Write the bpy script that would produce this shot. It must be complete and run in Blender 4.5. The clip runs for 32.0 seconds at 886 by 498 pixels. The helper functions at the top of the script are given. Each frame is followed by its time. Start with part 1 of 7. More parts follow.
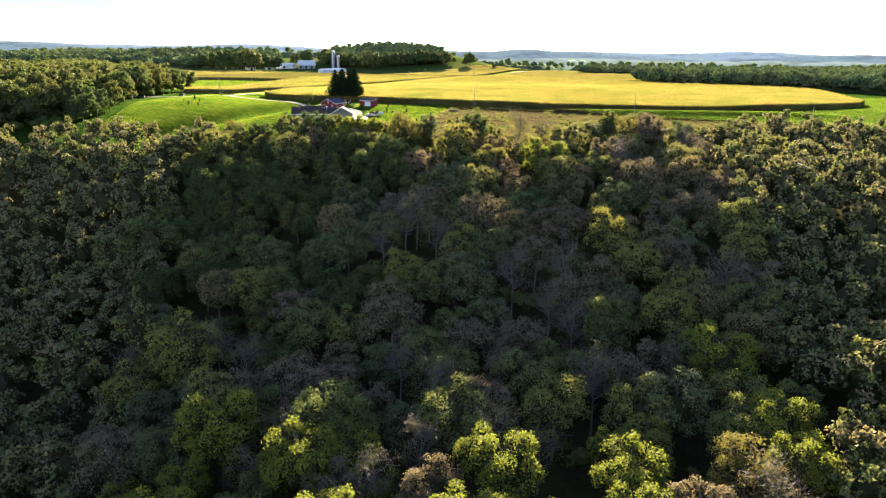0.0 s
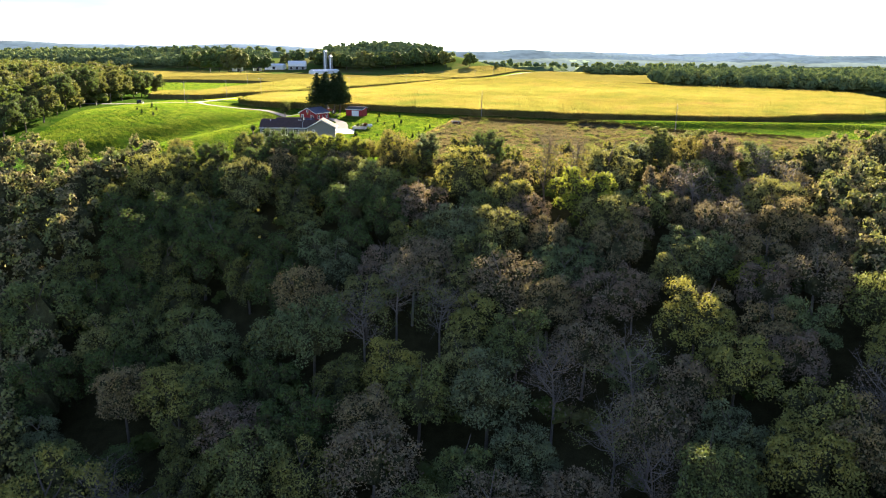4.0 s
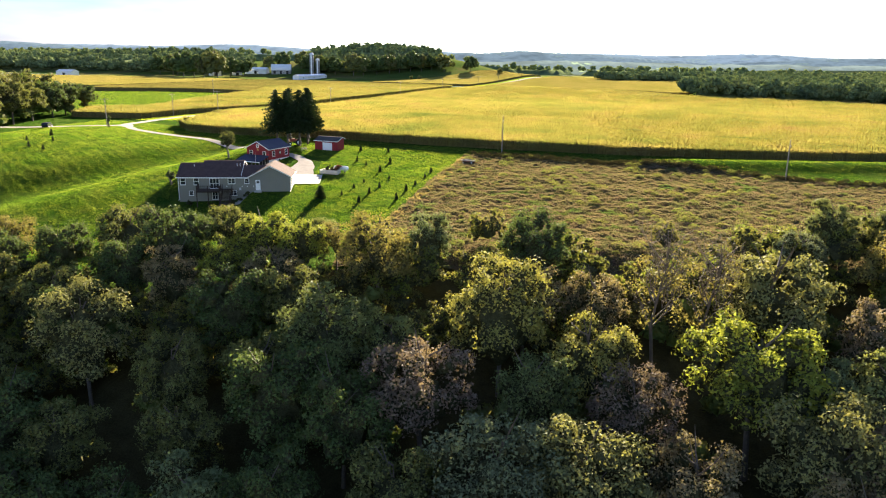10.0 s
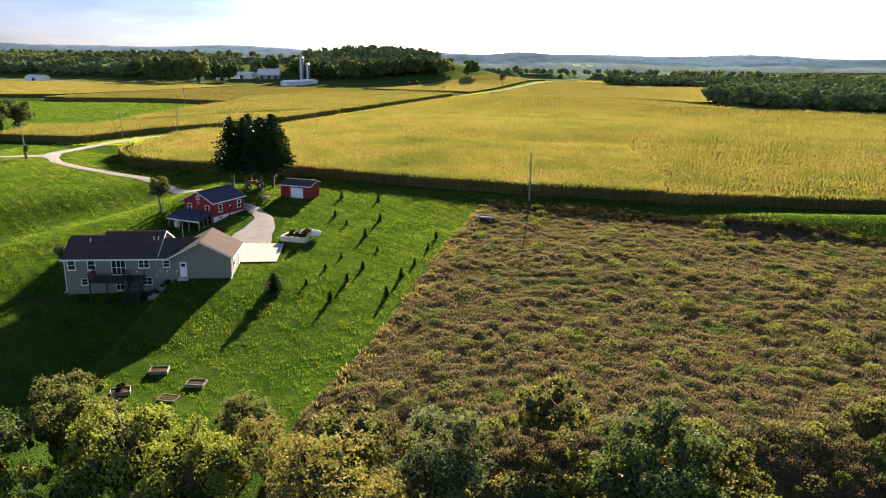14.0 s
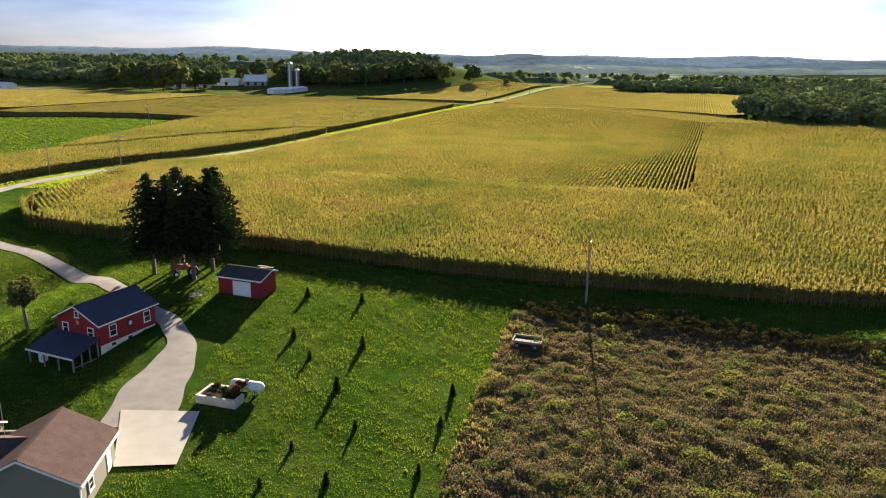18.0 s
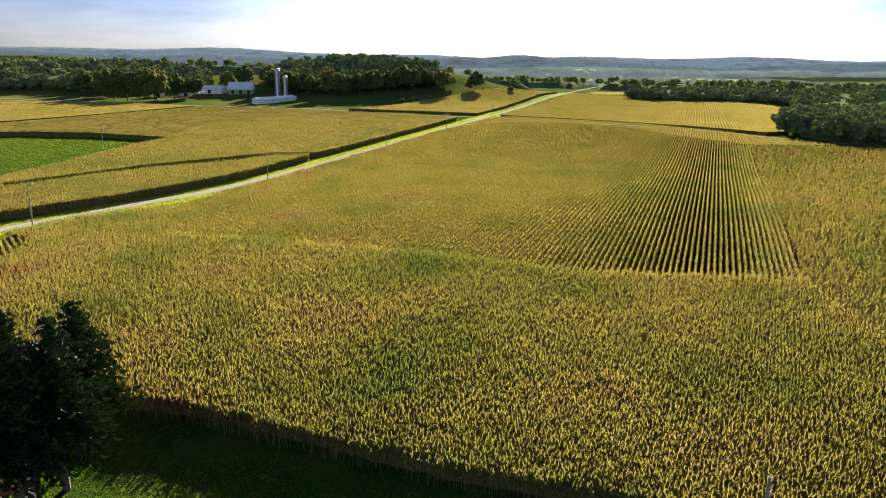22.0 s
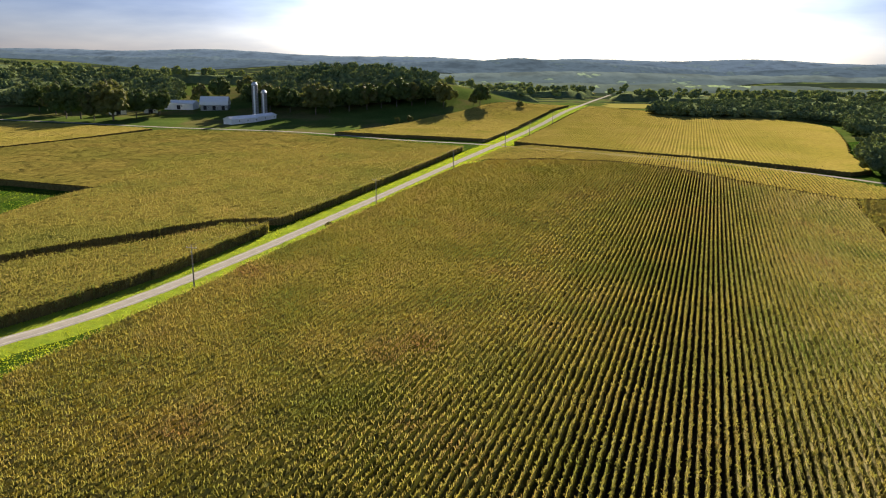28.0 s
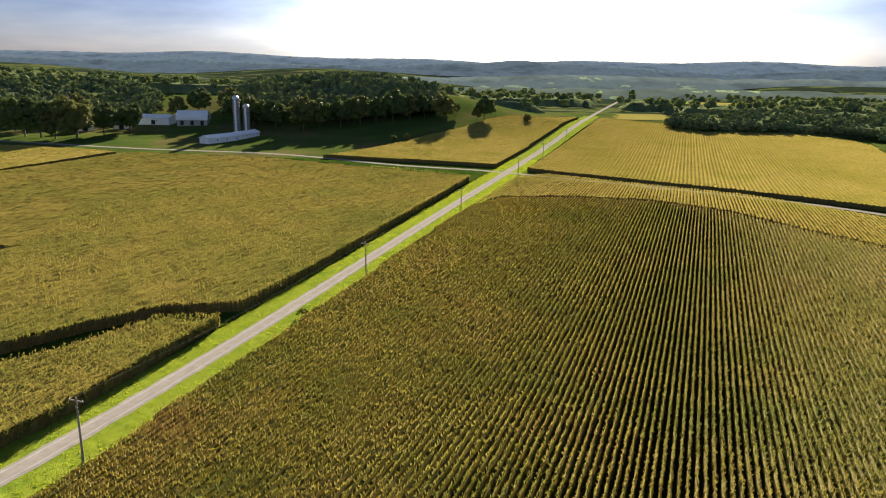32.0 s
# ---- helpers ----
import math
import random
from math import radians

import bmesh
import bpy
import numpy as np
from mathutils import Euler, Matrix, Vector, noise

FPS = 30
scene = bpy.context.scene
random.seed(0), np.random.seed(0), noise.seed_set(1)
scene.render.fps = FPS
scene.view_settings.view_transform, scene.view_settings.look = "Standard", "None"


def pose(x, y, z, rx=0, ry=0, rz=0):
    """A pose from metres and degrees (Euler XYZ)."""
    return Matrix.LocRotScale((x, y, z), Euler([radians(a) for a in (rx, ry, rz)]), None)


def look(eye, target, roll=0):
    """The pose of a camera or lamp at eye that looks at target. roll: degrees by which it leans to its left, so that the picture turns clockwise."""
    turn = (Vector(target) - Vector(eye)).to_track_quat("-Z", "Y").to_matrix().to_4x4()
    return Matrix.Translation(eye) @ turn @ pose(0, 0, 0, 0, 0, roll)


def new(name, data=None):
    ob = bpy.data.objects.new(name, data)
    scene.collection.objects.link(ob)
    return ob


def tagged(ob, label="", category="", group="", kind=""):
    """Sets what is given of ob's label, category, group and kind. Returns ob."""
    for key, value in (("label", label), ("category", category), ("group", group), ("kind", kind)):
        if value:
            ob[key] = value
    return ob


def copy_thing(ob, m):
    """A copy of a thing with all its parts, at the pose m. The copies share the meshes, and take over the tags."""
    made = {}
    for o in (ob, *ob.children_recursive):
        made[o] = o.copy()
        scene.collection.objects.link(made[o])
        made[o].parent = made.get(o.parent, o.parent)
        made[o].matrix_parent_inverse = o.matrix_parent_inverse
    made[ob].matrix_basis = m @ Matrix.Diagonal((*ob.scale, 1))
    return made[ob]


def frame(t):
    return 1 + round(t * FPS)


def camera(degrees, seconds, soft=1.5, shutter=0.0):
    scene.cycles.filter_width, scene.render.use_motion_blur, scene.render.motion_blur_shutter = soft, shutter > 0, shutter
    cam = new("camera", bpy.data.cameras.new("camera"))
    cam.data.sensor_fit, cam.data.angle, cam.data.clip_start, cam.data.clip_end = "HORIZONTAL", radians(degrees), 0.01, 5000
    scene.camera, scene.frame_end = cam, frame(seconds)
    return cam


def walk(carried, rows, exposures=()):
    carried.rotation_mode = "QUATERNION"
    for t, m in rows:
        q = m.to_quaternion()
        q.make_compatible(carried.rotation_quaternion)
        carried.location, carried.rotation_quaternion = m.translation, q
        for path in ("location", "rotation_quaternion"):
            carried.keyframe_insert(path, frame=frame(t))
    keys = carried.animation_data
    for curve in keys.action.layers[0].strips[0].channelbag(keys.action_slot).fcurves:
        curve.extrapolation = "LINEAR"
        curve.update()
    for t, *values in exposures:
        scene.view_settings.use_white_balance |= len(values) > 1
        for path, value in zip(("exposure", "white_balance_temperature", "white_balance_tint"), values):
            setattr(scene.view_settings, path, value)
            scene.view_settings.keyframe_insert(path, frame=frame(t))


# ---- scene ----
cam = camera(62.0, 32.0, soft=1.1)
# seconds, x, y, z, heading (left of +y), pitch, lean to the left
PATH = [
    (0, -0.04, 0.00, 22.61, -0.010, -14.877, 0.680),
    (1, -0.41, 12.66, 22.51, -0.051, -14.881, 0.676),
    (2, -0.78, 25.44, 22.49, -0.096, -14.880, 0.690),
    (3, -1.16, 38.30, 22.55, -0.144, -14.877, 0.716),
    (4, -1.55, 51.21, 22.69, -0.194, -14.871, 0.748),
    (5, -1.94, 64.13, 22.90, -0.247, -14.864, 0.783),
    (6, -2.36, 77.06, 23.20, -0.301, -14.855, 0.818),
    (7, -2.78, 89.96, 23.57, -0.356, -14.845, 0.850),
    (8, -3.21, 102.82, 24.01, -0.412, -14.836, 0.876),
    (9, -3.65, 115.64, 24.53, -0.469, -14.826, 0.897),
    (10, -4.11, 128.40, 25.12, -0.526, -14.816, 0.911),
    (11, -4.57, 141.11, 25.77, -0.583, -14.807, 0.918),
    (12, -5.04, 153.76, 26.48, -0.640, -14.798, 0.920),
    (13, -5.51, 166.36, 27.25, -0.698, -14.790, 0.915),
    (14, -6.00, 178.90, 28.08, -0.755, -14.783, 0.907),
    (15, -6.48, 191.40, 28.96, -0.813, -14.777, 0.895),
    (16, -6.97, 203.86, 29.89, -0.870, -14.771, 0.881),
    (17, -7.46, 216.29, 30.86, -0.927, -14.766, 0.866),
    (18, -7.95, 228.70, 31.87, -0.985, -14.762, 0.853),
    (19, -8.43, 241.10, 32.92, -1.042, -14.758, 0.842),
    (20, -8.91, 253.49, 34.00, -1.100, -14.754, 0.834),
    (21, -9.39, 265.90, 35.12, -1.158, -14.750, 0.831),
    (22, -9.86, 278.32, 36.26, -1.217, -14.747, 0.832),
    (23, -10.32, 290.77, 37.44, -1.276, -14.743, 0.840),
    (24, -10.78, 303.24, 38.64, -1.335, -14.739, 0.852),
    (25, -11.22, 315.76, 39.87, -1.395, -14.733, 0.870),
    (26, -11.66, 328.31, 41.13, -1.456, -14.727, 0.890),
    (27, -12.09, 340.89, 42.41, -1.517, -14.720, 0.913),
    (28, -12.51, 353.52, 43.73, -1.579, -14.711, 0.934),
    (29, -12.93, 366.17, 45.09, -1.641, -14.700, 0.951),
    (30, -13.34, 378.85, 46.48, -1.704, -14.688, 0.958),
    (31, -13.75, 391.53, 47.92, -1.767, -14.673, 0.952),
    (32, -14.15, 404.20, 49.41, -1.830, -14.656, 0.926),
]


def flight(x, y, z, yaw, pitch, roll):
    a, b = radians(yaw), radians(pitch)
    ahead = Vector((-math.sin(a) * math.cos(b), math.cos(a) * math.cos(b), math.sin(b)))
    return look((x, y, z), Vector((x, y, z)) + ahead, roll)


EXPOSURES = [(0, 3.55), (3, 3.55), (6, 3.5), (9, 3.36), (12, 3.18), (14, 2.8), (17, 2.53), (20, 2.5), (22, 2.44), (24, 2.16), (32, 2.1)]
walk(cam, [(t, flight(*row)) for t, *row in PATH], EXPOSURES)

# ---------------------------------------------------------------- light
SUN_AZ, SUN_EL = 8.7, 14.5          # degrees right of +y, degrees up
sun_way = Vector((math.sin(radians(SUN_AZ)) * math.cos(radians(SUN_EL)), math.cos(radians(SUN_AZ)) * math.cos(radians(SUN_EL)), math.sin(radians(SUN_EL))))
sun_data = bpy.data.lights.new("sun", "SUN")
sun_data.energy, sun_data.angle, sun_data.color = 5.0, radians(0.6), (1.0, 0.85, 0.64)
sun = new("sun", sun_data)
sun.matrix_world = look((0, 0, 300), Vector((0, 0, 300)) - sun_way)

world = bpy.data.worlds.new("sky")
scene.world = world
world.use_nodes = True
wn, wl = world.node_tree.nodes, world.node_tree.links
sky = wn.new("ShaderNodeTexSky")
sky.sky_type, sky.sun_disc = "NISHITA", False
sky.sun_elevation, sky.sun_rotation = radians(SUN_EL), radians(SUN_AZ)
sky.air_density, sky.dust_density, sky.ozone_density = 1.0, 0.7, 1.6
back = wn["Background"]
back.inputs["Strength"].default_value = 0.057
# thin cloud: brightest round the sun, greyer away from it, in flattened streaks; raised again out of view as added fill
# for the shade
wco = wn.new("ShaderNodeTexCoord")
wdot = wn.new("ShaderNodeVectorMath")
wdot.operation = "DOT_PRODUCT"
wdot.inputs[1].default_value = sun_way
wl.new(wco.outputs["Generated"], wdot.inputs[0])
wrange = wn.new("ShaderNodeMapRange")
wrange.inputs["From Min"].default_value = -1.0
wl.new(wdot.outputs["Value"], wrange.inputs["Value"])
wglow = wn.new("ShaderNodeValToRGB")
glow = wglow.color_ramp.elements
while len(glow) < 6:
    glow.new(0.5)
for el, (at, c) in zip(glow, ((0.0, (0.54, 0.49, 0.49)), (0.66, (0.45, 0.42, 0.45)), (0.885, (0.185, 0.202, 0.278)), (0.945, (0.175, 0.205, 0.295)), (0.98, (0.25, 0.30, 0.42)), (1.0, (0.85, 0.92, 1.1)))):
    el.position, el.color = at, (*c, 1)
wl.new(wrange.outputs["Result"], wglow.inputs["Fac"])
wmap = wn.new("ShaderNodeMapping")
wmap.inputs["Scale"].default_value = (2.2, 2.2, 12.0)
wnoise = wn.new("ShaderNodeTexNoise")
wnoise.inputs["Scale"].default_value, wnoise.inputs["Detail"].default_value = 1.6, 6.0
wramp = wn.new("ShaderNodeValToRGB")
wramp.color_ramp.elements[0].position, wramp.color_ramp.elements[0].color = 0.34, (0.70, 0.76, 0.95, 1)
wramp.color_ramp.elements[1].position, wramp.color_ramp.elements[1].color = 0.62, (1.31, 1.26, 1.29, 1)
wl.new(wco.outputs["Generated"], wmap.inputs["Vector"])
wl.new(wmap.outputs["Vector"], wnoise.inputs["Vector"])
wl.new(wnoise.outputs["Fac"], wramp.inputs["Fac"])
last = sky.outputs["Color"]
# the warm band at the skyline is washed out by thin cloud
wsep = wn.new("ShaderNodeSeparateXYZ")
wl.new(wco.outputs["Generated"], wsep.inputs[0])
wlow = wn.new("ShaderNodeValToRGB")
wlow.color_ramp.elements[0].position, wlow.color_ramp.elements[0].color = 0.0, (0.78, 1.00, 1.52, 1)
wlow.color_ramp.elements[1].position, wlow.color_ramp.elements[1].color = 0.16, (1.0, 1.0, 1.0, 1)
wl.new(wsep.outputs["Z"], wlow.inputs["Fac"])
for node in (wglow, wramp, wlow):
    wmix = wn.new("ShaderNodeMix")
    wmix.data_type, wmix.blend_type = "RGBA", "MULTIPLY"
    wmix.inputs[0].default_value = 1.0
    wl.new(last, wmix.inputs[6])
    wl.new(node.outputs["Color"], wmix.inputs[7])
    last = wmix.outputs[2]
wl.new(last, back.inputs["Color"])


# ---------------------------------------------------------------- materials
def stops(nodes, pts):
    r = nodes.new("ShaderNodeValToRGB")
    e = r.color_ramp.elements
    while len(e) < len(pts):
        e.new(0.5)
    for el, (p, c) in zip(e, pts):
        el.position, el.color = p, (*c, 1)
    return r


def material(name, base, rough=0.7, metal=0.0, spots=0.25, scale=4.0, fine=40.0, bump=0.15, leaf=0.0, by_object=None, by_island=0.0,
             patches=None, patch_scale=0.02, spec=0.5, dark=None):
    """A surface with grain at two scales; leaf: share of light let through; by_object: colours to pick from by object;
    patches: colours of broad patches over the place."""
    m = bpy.data.materials.new(name)
    m.use_nodes = True
    n, l = m.node_tree.nodes, m.node_tree.links
    p = n["Principled BSDF"]
    p.inputs["Roughness"].default_value, p.inputs["Metallic"].default_value = rough, metal
    p.inputs["Specular IOR Level"].default_value = spec
    geo = n.new("ShaderNodeNewGeometry")
    where = geo.outputs["Position"]
    n1, n2 = n.new("ShaderNodeTexNoise"), n.new("ShaderNodeTexNoise")
    n1.inputs["Scale"].default_value, n1.inputs["Detail"].default_value = scale, 4
    n2.inputs["Scale"].default_value, n2.inputs["Detail"].default_value = fine, 2
    l.new(where, n1.inputs["Vector"])
    l.new(where, n2.inputs["Vector"])
    if by_object:
        info = n.new("ShaderNodeObjectInfo")
        r = stops(n, [(i / len(by_object), c) for i, c in enumerate(by_object)])
        r.color_ramp.interpolation = "CONSTANT"
        l.new(info.outputs["Random"], r.inputs["Fac"])
        colour = r.outputs["Color"]
    elif patches:
        n3 = n.new("ShaderNodeTexNoise")
        n3.inputs["Scale"].default_value, n3.inputs["Detail"].default_value, n3.inputs["Roughness"].default_value = patch_scale, 5, 0.6
        l.new(where, n3.inputs["Vector"])
        r = stops(n, patches)
        l.new(n3.outputs["Fac"], r.inputs["Fac"])
        colour = r.outputs["Color"]
    else:
        rgb = n.new("ShaderNodeRGB")
        rgb.outputs[0].default_value = (*base, 1)
        colour = rgb.outputs[0]
    # value varied by the two noises and by island
    add = n.new("ShaderNodeMath")
    add.operation = "ADD"
    l.new(n1.outputs["Fac"], add.inputs[0])
    l.new(n2.outputs["Fac"], add.inputs[1])
    value = add.outputs[0]
    span = (0.62, 1.38)
    if by_island:
        mul = n.new("ShaderNodeMath")
        mul.operation = "MULTIPLY_ADD"
        mul.inputs[1].default_value = by_island
        l.new(geo.outputs["Random Per Island"], mul.inputs[0])
        l.new(value, mul.inputs[2])
        value, span = mul.outputs[0], (0.62, 1.38 + by_island)
    rng = n.new("ShaderNodeMapRange")
    rng.inputs["From Min"].default_value, rng.inputs["From Max"].default_value = span
    rng.inputs["To Min"].default_value, rng.inputs["To Max"].default_value = 1 - spots, 1 + spots
    l.new(value, rng.inputs["Value"])
    hsv = n.new("ShaderNodeHueSaturation")
    l.new(colour, hsv.inputs["Color"])
    l.new(rng.outputs["Result"], hsv.inputs["Value"])
    if by_island:
        hue = n.new("ShaderNodeMapRange")
        hue.inputs["To Min"].default_value, hue.inputs["To Max"].default_value = 0.5 - 0.03 * by_island, 0.5 + 0.02 * by_island
        l.new(geo.outputs["Random Per Island"], hue.inputs["Value"])
        l.new(hue.outputs["Result"], hsv.inputs["Hue"])
    l.new(hsv.outputs["Color"], p.inputs["Base Color"])
    if bump:
        b = n.new("ShaderNodeBump")
        b.inputs["Strength"].default_value, b.inputs["Distance"].default_value = min(1, bump * 3), bump
        l.new(value, b.inputs["Height"])
        l.new(b.outputs["Normal"], p.inputs["Normal"])
    if leaf:
        tr = n.new("ShaderNodeBsdfTranslucent")
        warm = n.new("ShaderNodeMix")
        warm.data_type, warm.blend_type = "RGBA", "MULTIPLY"
        warm.inputs[0].default_value = 1.0
        warm.inputs[7].default_value = (1.18, 1.12, 0.62, 1)
        l.new(hsv.outputs["Color"], warm.inputs[6])
        l.new(warm.outputs[2], tr.inputs["Color"])
        mix = n.new("ShaderNodeMixShader")
        mix.inputs[0].default_value = leaf
        l.new(p.outputs[0], mix.inputs[1])
        l.new(tr.outputs[0], mix.inputs[2])
        l.new(mix.outputs[0], n["Material Output"].inputs["Surface"])
    return m


GRASS = material("grass", (0.10, 0.16, 0.02), 0.9, spots=0.32, scale=0.5, fine=7.0, bump=0.4, spec=0.0,
                 patches=[(0.30, (0.022, 0.058, 0.008)), (0.45, (0.033, 0.072, 0.010)), (0.55, (0.052, 0.084, 0.015)), (0.66, (0.024, 0.060, 0.009))], patch_scale=0.10)
FOREST_FLOOR = material("forest_floor", (0.05, 0.045, 0.02), 0.95, spec=0.0, spots=0.4, scale=0.6, fine=6, bump=0.1)
SOIL = material("soil", (0.055, 0.042, 0.022), 0.95, spec=0.0, spots=0.35, scale=0.8, fine=9, bump=0.1)
MEADOW_SOIL = material("meadow_ground", (0.13, 0.11, 0.035), 0.95, spec=0.0, spots=0.4, scale=0.5, fine=5, bump=0.25,
                       patches=[(0.3, (0.045, 0.068, 0.016)), (0.42, (0.066, 0.064, 0.028)), (0.5, (0.076, 0.056, 0.036)), (0.58, (0.072, 0.076, 0.026)), (0.7, (0.056, 0.074, 0.018))], patch_scale=0.16)
GRAVEL = material("gravel", (0.285, 0.265, 0.245), 0.95, spec=0.0, spots=0.22, scale=0.7, fine=14, bump=0.05)
CONCRETE = material("concrete", (0.42, 0.395, 0.355), 0.9, spec=0.05, spots=0.12, scale=0.8, fine=20, bump=0.02)
CORN = material("corn_leaf", (0.2, 0.2, 0.04), 0.45, spots=0.35, scale=0.35, fine=3.0, bump=0.0, leaf=0.45, by_island=0.9, spec=0.3,
                patches=[(0.30, (0.100, 0.128, 0.040)), (0.44, (0.158, 0.160, 0.052)), (0.55, (0.208, 0.190, 0.068)), (0.63, (0.206, 0.174, 0.076)), (0.70, (0.192, 0.128, 0.068)), (0.78, (0.130, 0.144, 0.052))], patch_scale=0.05)
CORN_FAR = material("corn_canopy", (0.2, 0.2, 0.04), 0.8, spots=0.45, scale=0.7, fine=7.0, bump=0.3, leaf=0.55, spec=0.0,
                    patches=[(0.28, (0.298, 0.316, 0.108)), (0.46, (0.422, 0.398, 0.165)), (0.58, (0.480, 0.418, 0.200)), (0.75, (0.355, 0.352, 0.122))], patch_scale=0.02)
# darker copy of the corn colour, painting the shade in the row gaps
SHADED_ROW = material("corn_row_foot_shade", (0.15, 0.146, 0.050), 0.85, spots=0.45, scale=1.5, fine=8.0, bump=0.2, spec=0.0)
# stalk brown, darkened to carry the shade beside and between the plants
SHADED_STALKS = material("shaded_corn_stalks", (0.13, 0.105, 0.04), 0.85, spots=0.45, scale=1.5, fine=8.0, bump=0.2, spec=0.0)
CANOPY = material("corn_tops", (0.22, 0.2, 0.05), 0.8, spots=0.3, scale=0.5, fine=2.5, bump=0.3, leaf=0.3, spec=0.0,
                  patches=[(0.28, (0.282, 0.258, 0.050)), (0.44, (0.342, 0.292, 0.064)), (0.56, (0.388, 0.312, 0.080)), (0.7, (0.288, 0.266, 0.053))], patch_scale=0.02)
LEFT_CANOPY = material("corn_tops_over_road", (0.22, 0.2, 0.05), 0.8, spots=0.4, scale=0.6, fine=3.0, bump=0.2, leaf=0.3, spec=0.0,
                       patches=[(0.30, (0.176, 0.180, 0.042)), (0.44, (0.236, 0.212, 0.048)), (0.56, (0.290, 0.235, 0.058)), (0.7, (0.200, 0.196, 0.044))], patch_scale=0.014)
LEAVES = material("leaves", (0.06, 0.1, 0.015), 0.75, spots=0.3, scale=0.5, fine=4.0, bump=0.0, leaf=0.22, by_island=0.4, spec=0.03,
                  by_object=[(0.125, 0.153, 0.058), (0.190, 0.191, 0.074), (0.215, 0.176, 0.092), (0.172, 0.193, 0.067), (0.195, 0.159, 0.105),
                             (0.140, 0.164, 0.090), (0.215, 0.220, 0.069), (0.190, 0.149, 0.112), (0.160, 0.181, 0.067), (0.212, 0.176, 0.096),
                             (0.235, 0.229, 0.065), (0.130, 0.162, 0.076)])
LIME = material("lime_leaves", (0.190, 0.220, 0.042), 0.75, spots=0.3, scale=0.5, fine=4.0, bump=0.0, leaf=0.32, by_island=0.5, spec=0.03)
GOLDEN = material("golden_leaves", (0.178, 0.160, 0.054), 0.75, spots=0.3, scale=0.5, fine=4.0, bump=0.0, leaf=0.28, by_island=0.5, spec=0.03)
RUSSET = material("russet_leaves", (0.195, 0.162, 0.105), 0.8, spots=0.3, scale=0.5, fine=4.0, bump=0.0, leaf=0.15, by_island=0.5, spec=0.02)
FAR_LEAVES = material("far_leaves", (0.05, 0.08, 0.015), 0.8, spots=0.3, scale=0.3, fine=2.0, bump=0.0, leaf=0.2, by_island=0.4, spec=0.02,
                      patches=[(0.34, (0.126, 0.156, 0.067)), (0.43, (0.180, 0.192, 0.077)), (0.49, (0.216, 0.180, 0.113)), (0.55, (0.166, 0.187, 0.074)), (0.61, (0.222, 0.218, 0.072)), (0.68, (0.142, 0.168, 0.074))], patch_scale=0.085)
GROVE_LEAVES = material("grove_leaves", (0.05, 0.08, 0.02), 0.75, spots=0.3, scale=0.4, fine=3.0, bump=0.0, leaf=0.25, by_island=0.5, spec=0.03,
                        patches=[(0.36, (0.071, 0.106, 0.030)), (0.48, (0.106, 0.132, 0.039)), (0.56, (0.132, 0.129, 0.055)), (0.66, (0.085, 0.121, 0.032))], patch_scale=0.07)
# greens shifted towards blue, so distance haze is in the leaf colour
HILL_LEAVES = material("hill_leaves", (0.05, 0.07, 0.02), 0.8, spots=0.35, scale=0.15, fine=1.2, bump=0.6, leaf=0.16, by_island=0.2, spec=0.0,
                       patches=[(0.36, (0.092, 0.130, 0.072)), (0.47, (0.140, 0.184, 0.084)), (0.54, (0.180, 0.212, 0.092)), (0.60, (0.112, 0.158, 0.078)), (0.68, (0.146, 0.188, 0.080))], patch_scale=0.045)
DARK_GREEN = material("dark_green_leaves", (0.078, 0.112, 0.040), 0.75, spots=0.35, scale=0.5, fine=4.0, bump=0.0, leaf=0.25, by_island=0.6, spec=0.03)
OLIVE = material("olive_leaves", (0.130, 0.144, 0.050), 0.75, spots=0.35, scale=0.5, fine=4.0, bump=0.0, leaf=0.28, by_island=0.6, spec=0.03)
SPRUCE = material("spruce_needles", (0.018, 0.034, 0.014), 0.7, spots=0.45, scale=0.8, fine=6, bump=0.0, leaf=0.08, by_island=0.8, spec=0.2)
BARK = material("bark", (0.10, 0.082, 0.064), 0.95, spots=0.35, scale=2.0, fine=18, bump=0.06)
# dark colour of the crown cores, painting the shade behind the leaves
CROWN_SHADE = material("crown_core_shade", (0.062, 0.064, 0.032), 0.9, spots=0.5, scale=1.5, fine=7.0, bump=0.3, spec=0.0)
PALE_BARK = material("pale_bark", (0.135, 0.117, 0.10), 0.95, spots=0.25, scale=2.0, fine=18, bump=0.05)
TUFT = material("meadow_plants", (0.14, 0.12, 0.035), 0.85, spots=0.4, scale=0.5, fine=2.5, bump=0.0, leaf=0.36, by_island=0.5, spec=0.02,
                patches=[(0.32, (0.070, 0.118, 0.036)), (0.41, (0.120, 0.116, 0.066)), (0.47, (0.146, 0.108, 0.090)), (0.52, (0.092, 0.098, 0.054)), (0.57, (0.132, 0.104, 0.082)), (0.63, (0.138, 0.128, 0.074)), (0.70, (0.094, 0.138, 0.040))], patch_scale=0.17)


# ---------------------------------------------------------------- the lie of the land
def step(a, b, v):
    s = np.clip((v - a) / (b - a), 0, 1)
    return s * s * (3 - 2 * s)


def rise(x, y, cx, cy, sx, sy):
    return np.exp(-((x - cx) / sx) ** 2 - ((y - cy) / sy) ** 2)


def edge_of_wood(x):
    return 233 + 4 * np.sin(x * 0.055 + 0.6) + 0.05 * np.clip(-x - 30, 0, 200)


